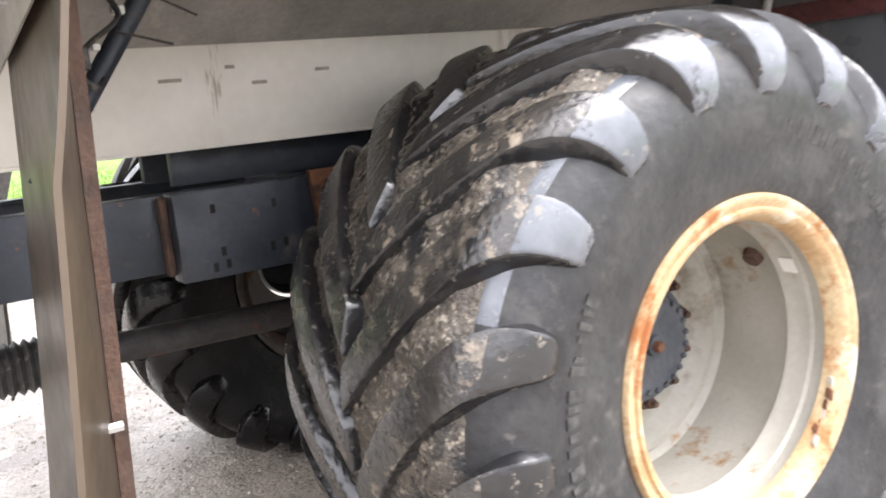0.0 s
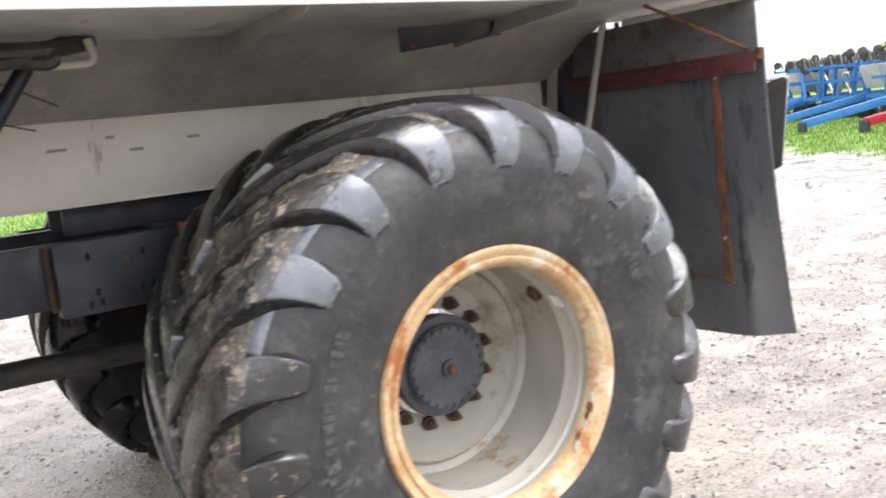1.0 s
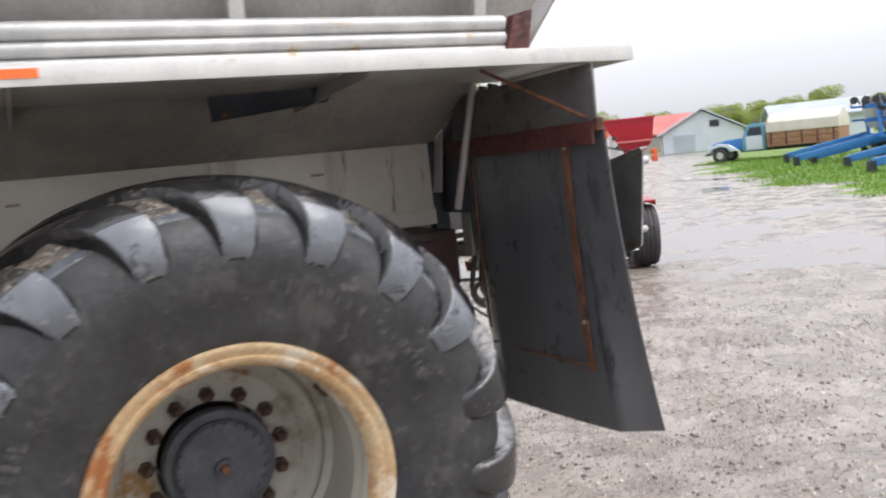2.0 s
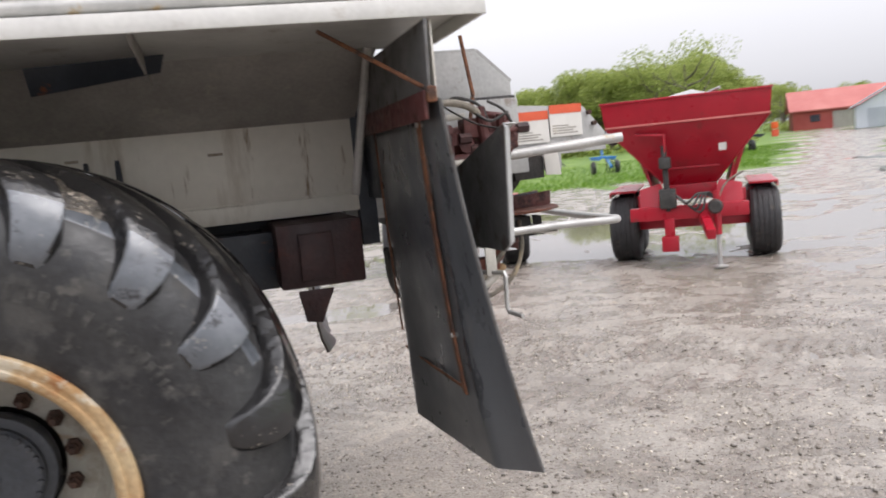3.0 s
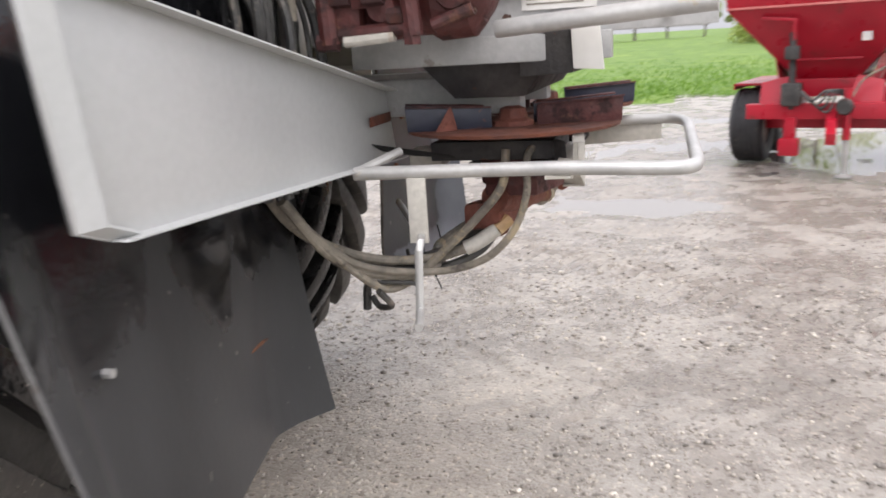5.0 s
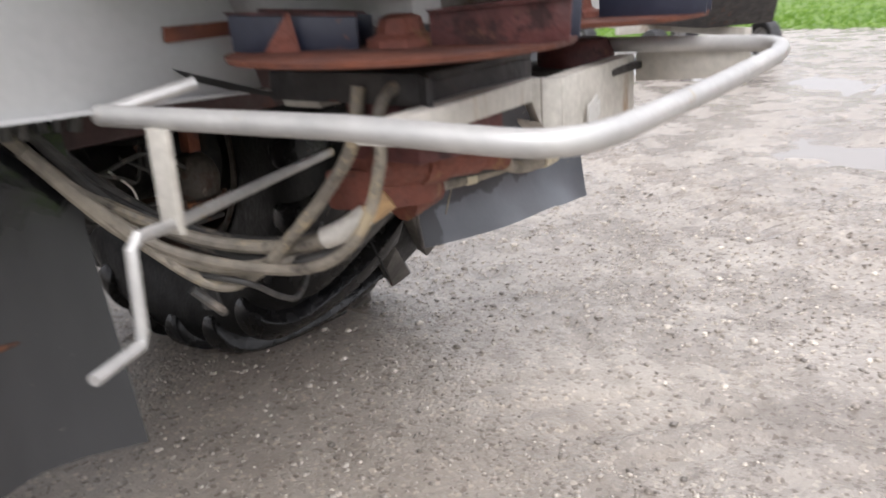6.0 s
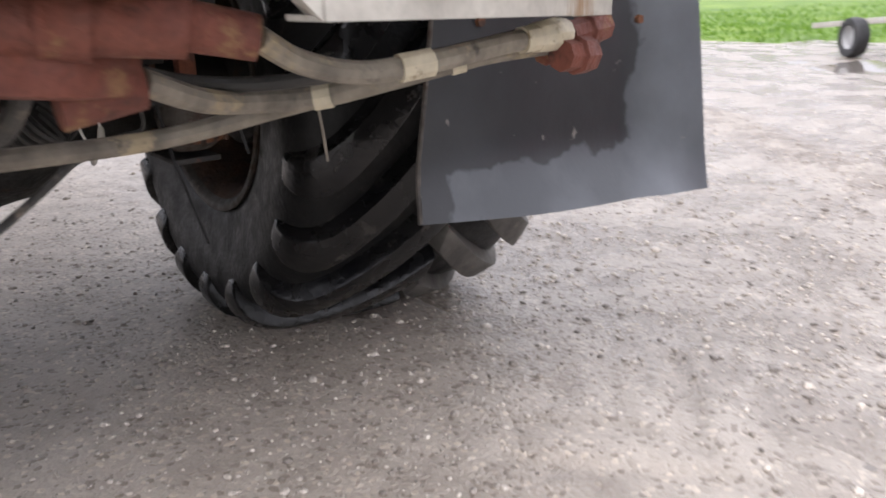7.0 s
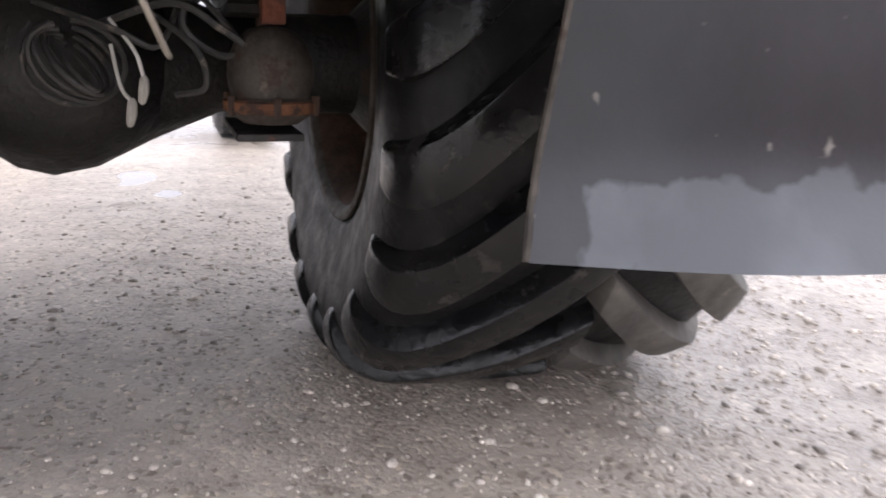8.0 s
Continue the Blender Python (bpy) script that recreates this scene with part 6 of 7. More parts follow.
for a, b, r, mt in (((1.60, 0.985, 1.785), (1.71, 0.985, 1.79), 0.013, M_OFFWHITE), ((1.62, 0.98, 1.605), (1.74, 0.98, 1.612), 0.013, M_OFFWHITE), ((1.78, 0.955, 1.70), (1.93, 0.96, 1.72), 0.010, M_REDPRIMER), ((1.84, 0.953, 1.708), (1.875, 0.955, 1.713), 0.0125, M_OFFWHITE), ((1.77, 0.965, 1.82), (1.79, 0.965, 1.61), 0.021, M_REDPRIMER), ((1.575, 0.98, 1.77), (1.585, 0.98, 1.60), 0.024, M_REDPRIMER), ((1.60, 0.99, 1.62), (1.80, 0.985, 1.63), 0.017, M_REDPRIMER), ((1.90, 0.99, 1.77), (1.80, 0.985, 1.79), 0.015, M_REDPRIMER), ((1.83, 0.975, 1.63), (1.92, 0.98, 1.66), 0.014, M_REDPRIMER)):
    part("pipe", Solid().tube([a, b], r, 10), mt, hm, "short pipe")
for c, d in (((1.58, 0.98, 1.605), 0), ((1.785, 0.965, 1.615), 1), ((1.58, 0.99, 1.785), 0), ((1.775, 0.968, 1.79), 1), ((1.70, 0.965, 1.70), 0), ((1.945, 0.965, 1.722), 0), ((1.66, 0.985, 1.70), 1), ((1.75, 0.985, 1.655), 0), ((1.86, 0.97, 1.76), 1), ((1.62, 0.975, 1.70), 0)):
    c, e = Vector(c), Vector((0, 0, 0.024)) if d else Vector((0.024, 0, 0))
    part("fitting", Solid().tube([c - e, c + e], 0.021, 6), M_REDPRIMER if d else M_MAROON, hm)
for q in (((1.60, 0.97, 1.80), (1.66, 0.94, 1.86), (1.76, 0.95, 1.83), (1.80, 0.96, 1.77)), ((1.80, 0.95, 1.84), (1.86, 0.94, 1.80), (1.90, 0.95, 1.74)), ((1.74, 0.95, 1.80), (1.80, 0.93, 1.76), (1.88, 0.94, 1.79))):
    part("wire", Solid().tube(curve(q), 0.006, 6), M_HOSEBLACK, hm)
part("hose", Solid().tube(curve([(1.50, 0.96, 1.66), (1.52, 0.94, 1.78), (1.60, 0.93, 1.84), (1.70, 0.94, 1.83), (1.77, 0.96, 1.79)]), 0.015, 10), M_HOSE, hm, "grey hose loop")
part("lever", Solid().tube([(1.74, 1.02, 1.74), (1.78, 1.06, 1.88), (1.76, 1.10, 2.12)], 0.008, 6), M_RUST, hm)

# hoses hanging at the tail
runs = [
    ((1.439, 1.0, 1.19), (1.52, 1.09, 1.055), (1.60, 1.165, 0.965), (1.671, 1.203, 0.982), (1.762, 1.217, 1.061), (1.85, 1.22, 1.145), (1.92, 1.218, 1.23), (1.93, 1.235, 1.32)),
    ((1.45, 1.01, 1.17), (1.55, 1.11, 1.045), (1.72, 1.19, 1.005), (1.86, 1.20, 1.035), (1.945, 1.203, 1.11), (1.985, 1.205, 1.21), (1.985, 1.215, 1.29), (2.0, 1.25, 1.322), (2.02, 1.29, 1.30)),
    ((1.38, 0.93, 1.30), (1.42, 1.05, 1.15), (1.55, 1.165, 1.05), (1.70, 1.23, 1.03), (1.82, 1.26, 1.06), (1.90, 1.285, 1.11)),
    ((1.36, 0.97, 1.30), (1.41, 1.09, 1.14), (1.53, 1.20, 1.04), (1.68, 1.27, 1.02), (1.80, 1.31, 1.06), (1.86, 1.33, 1.10)),
    ((1.40, 0.98, 1.28), (1.45, 1.10, 1.11), (1.58, 1.20, 1.02), (1.72, 1.24, 1.0), (1.83, 1.29, 1.035), (1.88, 1.34, 1.09)),
    ((1.34, 1.0, 1.30), (1.38, 1.13, 1.13), (1.48, 1.24, 1.03), (1.62, 1.31, 1.005), (1.76, 1.36, 1.04), (1.84, 1.38, 1.10)),
    ((1.43, 0.96, 1.24), (1.50, 1.08, 1.07), (1.62, 1.18, 0.995), (1.73, 1.25, 1.01), (1.66, 1.48, 0.995), (1.66, 1.60, 1.0), (1.72, 1.72, 1.03), (1.84, 1.83, 1.07), (1.90, 1.95, 1.10), (1.915, 2.05, 1.112)),
    ((1.872, 1.487, 1.098), (1.81, 1.58, 1.062), (1.755, 1.68, 1.046), (1.775, 1.757, 1.047), (1.85, 1.83, 1.072), (1.91, 1.94, 1.10), (1.93, 2.06, 1.108)),
    ((1.972, 1.580, 1.142), (1.948, 1.64, 1.112), (1.944, 1.718, 1.094), (1.955, 1.81, 1.10), (1.955, 1.94, 1.116), (1.945, 2.065, 1.122)),
    ((1.84, 1.45, 1.12), (1.78, 1.56, 1.085), (1.80, 1.66, 1.075), (1.89, 1.74, 1.09), (1.93, 1.85, 1.105), (1.935, 2.0, 1.125)),
    ((1.56, 1.15, 0.985), (1.68, 1.18, 0.975), (1.66, 1.27, 0.915), (1.645, 1.33, 0.895), (1.60, 1.42, 0.935), (1.56, 1.50, 0.985)),
]
dark = (3, 4, 5, 9, 10)
for k, r in enumerate(runs):
    h = part("hose", Solid().tube(curve(r, 7), (0.0115, 0.010, 0.013, 0.011, 0.012, 0.012, 0.014, 0.0155, 0.014, 0.010, 0.006)[k], 10), M_HOSEBLACK if k in dark else M_HOSE, truck, "black hydraulic hose" if k in dark else "dusty grey hydraulic hose")
    if k in (7, 8):
        c = curve(r, 7)
        for j, n in (((20, 3), (32, 2)) if k == 7 else ((18, 4), (29, 5))):
            part("tape", Solid().tube(c[j:j + n], 0.0178, 10), M_TAPE, h, "yellowed tape")
    if k == 2:
        c = curve(r, 7)
        part("sleeve", Solid().tube(c[-9:-1], 0.020, 12), M_OFFWHITE, h, "pale cloth sleeve")
for a, b, r in (((1.925, 2.03, 1.098), (1.90, 2.10, 1.10), 0.021), ((1.945, 2.05, 1.118), (1.935, 2.13, 1.128), 0.019), ((1.965, 2.02, 1.094), (1.955, 2.08, 1.092), 0.022), ((1.90, 2.09, 1.08), (1.90, 2.09, 1.135), 0.024)):
    part("hose_coupling", Solid().tube([a, Vector(a).lerp(Vector(b), 0.45), Vector(a).lerp(Vector(b), 0.5), b], [r, r, r * 1.25, r * 1.2], 8), M_CASTING, truck, "rust-red hose coupling")
part("hose_wrap", Solid().tube([(1.95, 1.985, 1.119), (1.948, 2.02, 1.121), (1.946, 2.045, 1.122)], [0.020, 0.023, 0.019], 10), M_TAPE, truck, "dirty white wrap round the hose ends")
part("hose_end", Solid().tube([(1.55, 1.185, 0.985), (1.537, 1.20, 0.95), (1.533, 1.201, 0.894)], [0.010, 0.012, 0.0125], 8), M_HOSEBLACK, truck)
part("hose_end", Solid().tube(curve([(1.60, 1.12, 0.97), (1.62, 1.16, 0.92), (1.575, 1.19, 0.905), (1.55, 1.20, 0.93)]), 0.009, 8), M_HOSEBLACK, truck)
for k in range(17):
    y0, x0 = 0.83 + 0.017 * k, 1.40 + 0.018 * (k % 5)
    rr = random.Random(k)
    pts = [(x0, y0, 2.05), (x0 + rr.uniform(-0.02, 0.03), y0 - 0.02, 1.85), (x0 + rr.uniform(0, 0.06), y0 + rr.uniform(-0.05, 0.02), 1.65), (x0 + rr.uniform(0, 0.07), y0 + rr.uniform(-0.06, 0.02), 1.45), (x0 + 0.04, y0 - 0.06, 1.27)]
    part("hanging_hose", Solid().tube(curve(pts), (0.011, 0.007, 0.013, 0.005)[k % 4], 8), M_HOSEBLACK, truck, "black hose hanging behind the flap")
for q in (((1.56, 1.60, 1.03), (1.58, 1.61, 0.95), (1.622, 1.633, 0.826)), ((1.60, 1.70, 1.02), (1.61, 1.715, 0.95))):
    part("tie_end", Solid().tube(q, 0.0024, 5), M_HOLE, truck)
part("tie_end", Solid().tube([(1.72, 1.775, 1.05), (1.69, 1.80, 0.99), (1.655, 1.825, 0.93)], 0.0022, 5), M_HOSE, truck)


# ---- pull-type spreaders ----
def pull_spreader(m):
    t = thing("pull_spreader", m, "bright red pull-type fertilizer spreader parked on wet gravel", "spreader", "pull-type spreaders in the yard")
    P = lambda n, s, mt=M_RED, lab="", b=0.008, parent=None: part(n, s, mt, parent or t, lab, at=Matrix.Identity(4), bevel=b)
    W, L0, L1 = 0.95, -1.0, 1.15
    zt, zl, zb, bw = 2.06, 1.77, 0.98, 0.30
    th = 0.012
    hop = P("front_wall", Solid().prism([(-W, L0, zl), (W, L0, zl), (W + 0.03, L0 - 0.06, zt), (-W - 0.03, L0 - 0.06, zt)], (0, th, 0)), lab="red upper front wall", b=0.002)
    P("rear_wall", Solid().prism([(-W, L1, zl), (W, L1, zl), (W + 0.03, L1 + 0.06, zt), (-W - 0.03, L1 + 0.06, zt)], (0, -th, 0)), b=0.002)
    for s in (-1, 1):
        P("side_wall", Solid().prism([(s * W, L0, zl), (s * W, L1, zl), (s * (W + 0.03), L1 + 0.06, zt), (s * (W + 0.03), L0 - 0.06, zt)], (-s * th, 0, 0)), b=0.002)
        P("side_slope", Solid().prism([(s * W, L0, zl), (s * W, L1, zl), (s * bw, L1 - 0.2, zb), (s * bw, L0 + 0.55, zb)], (-s * th, 0, 0.004)), b=0.002)
        P("corner_edge", Solid().beam((s * W, L0 - 0.005, zl), (s * bw, L0 + 0.55, zb), 0.02, 0.02), M_RED)
        P("side_plate", Solid().prism([(s * 0.40, L0 + 0.30, 0.78), (s * 0.40, L1 - 0.2, 0.78), (s * 0.52, L1 - 0.25, 1.22), (s * 0.52, L0 + 0.50, 1.22)], (s * 0.02, 0, 0)))
        P("front_gusset", Solid().prism([(s * 0.26, L0 + 0.06, 0.74), (s * 0.60, L0 + 0.06, 0.74), (s * 0.60, L0 + 0.16, 0.98), (s * 0.34, L0 + 0.20, 1.04)], (0, 0.02, 0)))
        P("frame_bracket", Solid().box((s * 0.52, -0.70, 0.60), (s * 0.64, -0.45, 0.90)))
        P("fender", Solid().box((s * 0.70, -0.20, 0.905), (s * 1.05, 1.3, 0.935)), lab="red fender", b=0.01)
        P("fender_side", Solid().box((s * 1.03, -0.20, 0.86), (s * 1.05, 1.3, 0.92)), b=0.004)
        P("side_frame", Solid().box((s * 0.40, -0.9, 0.62), (s * 0.52, 1.3, 0.80)), lab="red frame rail")
        P("brace", Solid().beam((s * 0.46, 0.2, 0.8), (s * 0.70, 0.2, 1.50), 0.06, 0.06))
    P("front_slope", Solid().prism([(-W, L0, zl), (W, L0, zl), (bw, L0 + 0.55, zb), (-bw, L0 + 0.55, zb)], (0, th, 0)), lab="red sloping front of the hopper", b=0.002)
    P("rear_slope", Solid().prism([(-W, L1, zl), (W, L1, zl), (bw, L1 - 0.2, zb), (-bw, L1 - 0.2, zb)], (0, -th, 0)), b=0.002)
    P("seam", Solid().box((-W, L0 - 0.022, zl - 0.012), (W, L0 + 0.0, zl + 0.012)), M_PINK, "faded pale red seam", b=0.004)
    P("top_lip", Solid().box((-W - 0.04, L0 - 0.08, zt - 0.01), (W + 0.04, L0 - 0.04, zt + 0.015)), b=0.004)
    P("lower_seam", Solid().box((-0.36, L0 + 0.37, 1.19), (0.36, L0 + 0.40, 1.215)), b=0.003)
    P("outlet", Solid().box((-0.32, L0 + 0.45, 0.80), (0.32, L1, 0.99)), lab="red outlet box under the hopper")
    P("decal", Solid().box((0.36, L0 + 0.195, 1.38), (0.45, L0 + 0.20, 1.47), Matrix.Translation((0, 0, 0))), M_DECAL, "white and yellow decal", b=0)
    P("front_beam", Solid().box((-0.72, -1.02, 0.60), (0.66, -0.88, 0.76)), lab="red front cross beam")
    P("axle_beam", Solid().box((-0.70, -0.08, 0.40), (0.70, 0.08, 0.52)))
    P("axle_beam", Solid().box((-0.70, 0.84, 0.40), (0.70, 1.0, 0.52)))
    P("tongue", Solid().beam((0.12, -0.9, 0.66), (0.22, -1.6, 0.46), 0.10, 0.12), lab="red tongue")
    P("hitch", Solid().box((-0.36, -1.12, 0.22), (-0.16, -0.96, 0.40)), M_RED, "worn red hitch block", b=0.015)
    P("hitch_plate", Solid().box((-0.32, -1.06, 0.38), (-0.20, -0.98, 0.62)))
    j = P("jack", Solid().tube([(0.30, -1.12, 0.04), (0.30, -1.12, 0.42)], 0.026, 10), M_GALV, "pale jack leg", 0)
    P("jack_sleeve", Solid().tube([(0.30, -1.12, 0.40), (0.30, -1.12, 0.92)], 0.04, 10), M_RED, parent=j, b=0)
    P("jack_foot", Solid().lathe([(0.0, 0.0), (0.09, 0.0), (0.09, 0.012), (0.03, 0.03), (0.0, 0.03)], 16, Matrix.Translation((0.30, -1.12, 0.015)) @ Matrix.Rotation(radians(90), 4, "X")), M_GALV, parent=j, b=0)
    P("jack_crank", Solid().lathe([(0.0, -0.07), (0.07, -0.07), (0.09, 0.0), (0.07, 0.07), (0.0, 0.07)], 12, Matrix.Translation((0.28, -1.17, 0.74))), M_HOSEBLACK, "black jack gearbox", parent=j, b=0)
    v = P("valve_column", Solid().tube([(-0.26, -1.0, 0.70), (-0.28, -0.93, 1.50)], 0.035, 10), M_DARKSTEEL, "dark valve column", 0)
    P("valve", Solid().box((-0.34, -1.06, 1.22), (-0.20, -0.90, 1.36)), M_HOSEBLACK, parent=v, b=0.02)
    P("valve", Solid().box((-0.36, -1.09, 0.74), (-0.16, -0.93, 0.98)), M_HOSEBLACK, parent=v, b=0.03)
    P("hand_lever", Solid().beam((-0.60, -0.96, 1.66), (-0.24, -0.96, 1.62), 0.03, 0.03))
    P("hand_lever", Solid().beam((-0.26, -0.96, 1.64), (-0.27, -0.95, 1.35), 0.03, 0.03))
    for k in range(4):
        P("hose", Solid().tube(curve([(-0.22, -1.0, 0.95), (-0.05 + 0.05 * k, -1.12, 0.80 - 0.04 * k), (0.1 + 0.03 * k, -1.05, 0.90), (0.30, -1.02, 0.82)]), 0.014, 7), M_HOSEBLACK, "black hose", 0)
    P("hose", Solid().tube(curve([(0.32, -1.0, 0.82), (0.42, -0.98, 1.0), (0.62, -0.98, 1.12)]), 0.012, 7), M_HOSE, b=0)
    P("tail_light", Solid().box((W + 0.02, L0 + 0.3, 1.57), (W + 0.10, L0 + 0.34, 1.65)), M_ORANGE, "amber and red lamp", b=0.01)
    P("tail_light", Solid().box((W + 0.02, L0 + 0.3, 1.48), (W + 0.10, L0 + 0.34, 1.56)), M_DECALRED, b=0.01)
    for z in (1.55, 1.78, 1.98):
        P("lamp", Solid().box((-W - 0.16, L1 - 0.4, z), (-W - 0.05, L1 - 0.25, z + 0.12)), M_HOSEBLACK, "black lamp", 0.02)
    P("chute", Solid().prism([(-0.35, 0.0, 2.05), (0.05, -0.2, 2.12), (0.25, -0.2, 2.06), (-0.1, 0.1, 2.0)], (0.02, 0.2, 0.06)), M_GREYPAINT, "grey tarp arm lying on the hopper", 0.01)
    P("tarp_arm", Solid().tube([(0.1, -0.3, 2.04), (0.42, -0.5, 2.14)], 0.02, 8), M_GALV, b=0)
    for x in (-0.87, 0.87):
        for y in (0.0, 0.92):
            at = Matrix.Translation((x, y, 0.43)) @ Matrix.Rotation(radians(90), 4, "Z")
            w = part("wheel", Solid().lathe([(0.22, -0.14), (0.20, -0.12), (0.19, -0.02), (0.10, 0.0), (0.19, 0.02), (0.20, 0.12), (0.22, 0.14)], 28), M_RIMG, t, "pale steel wheel", at=at)
            pr = [(0.21, -0.15), (0.26, -0.18), (0.36, -0.19), (0.415, -0.165), (0.425, -0.13), (0.43, 0.0), (0.425, 0.13), (0.415, 0.165), (0.36, 0.19), (0.26, 0.18), (0.21, 0.15)]
            part("tyre", Solid().lathe(pr, 40), M_SMALLTYRE, w, "black implement tyre", at=Matrix.Identity(4))
            for k in range(5):
                yy = -0.12 + 0.06 * k
                part("rib", Solid().lathe([(0.42, yy - 0.018), (0.438, yy - 0.015), (0.438, yy + 0.015), (0.42, yy + 0.018)], 36), M_SMALLTYRE, w, at=Matrix.Identity(4))
    return t


spreader_b = pull_spreader(pose(6.74, 7.54, 0, 0, 0, -33))
copy_thing(spreader_b, pose(4.06, 9.66, 0, 0, 0, -17))


# ---- things farther off ----
def low_wagon(m):
    t = thing("low_wagon", m, "low white implement wagon with white-rimmed wheels", "wagon")
    P = lambda n, s, mt, lab="", b=0.006: part(n, s, mt, t, lab, at=Matrix.Identity(4), bevel=b)
    P("frame", Solid().box((-1.8, -0.06, 0.42), (1.8, 0.06, 0.54)), M_OFFWHITE, "white frame beam")
    P("frame", Solid().box((-0.06, -1.0, 0.44), (0.06, 1.0, 0.56)), M_OFFWHITE)
    P("drawbar", Solid().beam((-1.8, 0, 0.48), (-3.6, -0.3, 0.30), 0.09, 0.09), M_OFFWHITE, "white drawbar")
    P("drawbar", Solid().beam((-1.8, 0.5, 0.48), (-3.6, -0.3, 0.30), 0.07, 0.07), M_OFFWHITE)
    P("box", Solid().prism([(-0.6, -0.5, 0.56), (1.5, -0.5, 0.56), (1.9, -0.7, 1.3), (-1.0, -0.7, 1.3)], (0, 1.2, 0)), M_DARKSTEEL, "dark box on the wagon")
    P("upright", Solid().beam((-1.2, 0, 0.54), (-1.5, 0, 1.5), 0.12, 0.12, (1, 0, 0)), M_CHASSIS)
    for x in (-1.0, 1.0):
        for y in (-1.0, 1.0):
            at = Matrix.Translation((x, y, 0.285)) @ Matrix.Scale(0.87, 4)
            w = part("wheel", Solid().lathe([(0.20, -0.09), (0.18, -0.08), (0.16, -0.01), (0.05, -0.03), (0.0, -0.03)], 24), M_WHITE, t, "white wheel", at=at)
            part("tyre", Solid().lathe([(0.19, -0.1), (0.24, -0.12), (0.31, -0.11), (0.33, 0), (0.31, 0.11), (0.24, 0.12), (0.19, 0.1)], 32), M_SMALLTYRE, w, at=Matrix.Identity(4))


low_wagon(pose(-2.2, 13.66, -0.01, 0, 0, -33.6))


def cultivator(m, seed, colour, colour_name, tank):
    rs = random.Random(seed)
    t = thing("folded_cultivator", m, f"folded {colour_name} field cultivator with black shanks on grass", "cultivator", "folded cultivators in a row")
    P = lambda n, s, mt, lab="", b=0: part(n, s, mt, t, lab, at=Matrix.Identity(4), bevel=b)
    P("tongue", Solid().beam((-1.2, 0, 0.95), (-4.6, 0, 0.32), 0.24, 0.26), colour, "long drawbar", 0.01)
    P("tongue_foot", Solid().box((-4.75, -0.12, 0.0), (-4.5, 0.12, 0.40)), M_CHASSIS, b=0.02)
    if tank:
        P("tank", Solid().prism([(-0.9, -0.8, 1.2), (0.9, -0.8, 1.2), (1.2, -0.9, 2.1), (-1.2, -0.9, 2.1)], (0, 1.7, 0)), M_WHITE, "white seed tank", 0.05)
    for y in (-1.4, -0.5, 0.5, 1.4):
        P("frame_bar", Solid().beam((-1.4, y, 0.85), (1.6, y, 0.85), 0.1, 0.1), colour)
    for x in (-1.3, -0.3, 0.7, 1.5):
        P("cross_bar", Solid().beam((x, -1.6, 0.92), (x, 1.6, 0.92), 0.1, 0.1), colour)
    for s in (-1, 1):
        for x in (-0.9, 0.5):
            P("wing_arm", Solid().beam((x, s * 0.9, 0.9), (x, s * 1.35, 2.3), 0.12, 0.12, (1, 0, 0)), colour)
        P("wing_bar", Solid().beam((-1.5, s * 1.3, 2.2), (1.6, s * 1.3, 2.2), 0.1, 0.1), colour)
        P("wing_bar", Solid().beam((-1.5, s * 1.2, 1.6), (1.6, s * 1.2, 1.6), 0.1, 0.1), colour)
        P("hydraulic_cylinder", Solid().tube([(0.1, s * 0.2, 1.0), (0.1, s * 1.2, 1.9)], 0.05, 8), M_GALV)
        for k in range(7):
            x = -1.5 + 0.5 * k + rs.uniform(-0.08, 0.08)
            pts = [(x, s * 1.3, 2.2), (x + 0.05, s * 1.0, 2.55), (x + 0.15, s * 0.7, 2.6), (x + 0.18, s * 0.45, 2.3)]
            P("shank", Solid().tube(curve(pts, 4), 0.035, 6), M_HOSEBLACK, "black spring shank")
            P("shank_foot", Solid().lathe([(0.0, -0.02), (0.17, -0.01), (0.17, 0.01), (0.0, 0.02)], 12, Matrix.Translation((x + rs.uniform(-0.1, 0.1), s * rs.uniform(0.7, 1.2), 2.35 + rs.uniform(-0.2, 0.35)))), M_HOSEBLACK)
        for k in range(3):
            x = -0.9 + 0.9 * k
            P("gauge_wheel", Solid().lathe([(0.12, -0.1), (0.3, -0.11), (0.34, 0), (0.3, 0.11), (0.12, 0.1)], 20, Matrix.Translation((x, s * 1.0, 0.34))), M_SMALLTYRE, "black gauge wheel")
    for k in range(8):
        x, y = -1.3 + 0.38 * k, rs.uniform(-1, 1)
        P("shank", Solid().tube(curve([(x, y, 0.9), (x - 0.25, y, 0.7), (x - 0.1, y, 0.3), (x + 0.15, y, 0.1)], 4), 0.03, 6), M_HOSEBLACK)


for n, (fx, fy, turn, colour, word) in enumerate(((23.7, 15.1, -35, M_BLUE, "blue"), (22.6, 12.3, -36, M_RED, "red"), (27.2, 18.6, -38, M_BLUE, "blue"), (31.0, 23.1, -42, M_BLUE, "blue"), (27.5, 12.6, -33, M_BLUE, "blue"), (33.5, 19.5, -38, M_BLUE, "blue"), (31.5, 14.5, -30, M_BLUE, "blue"))):
    cultivator(pose(fx + 4.62 * math.cos(radians(turn)), fy + 4.62 * math.sin(radians(turn)), 0.06, 0, 0, turn), n + 1, colour, word, n in (2, 4, 5, 6))
cultivator(pose(33.2, 20.0, 0.1, 0, 0, -38), 8, M_BLUE, "blue", False)
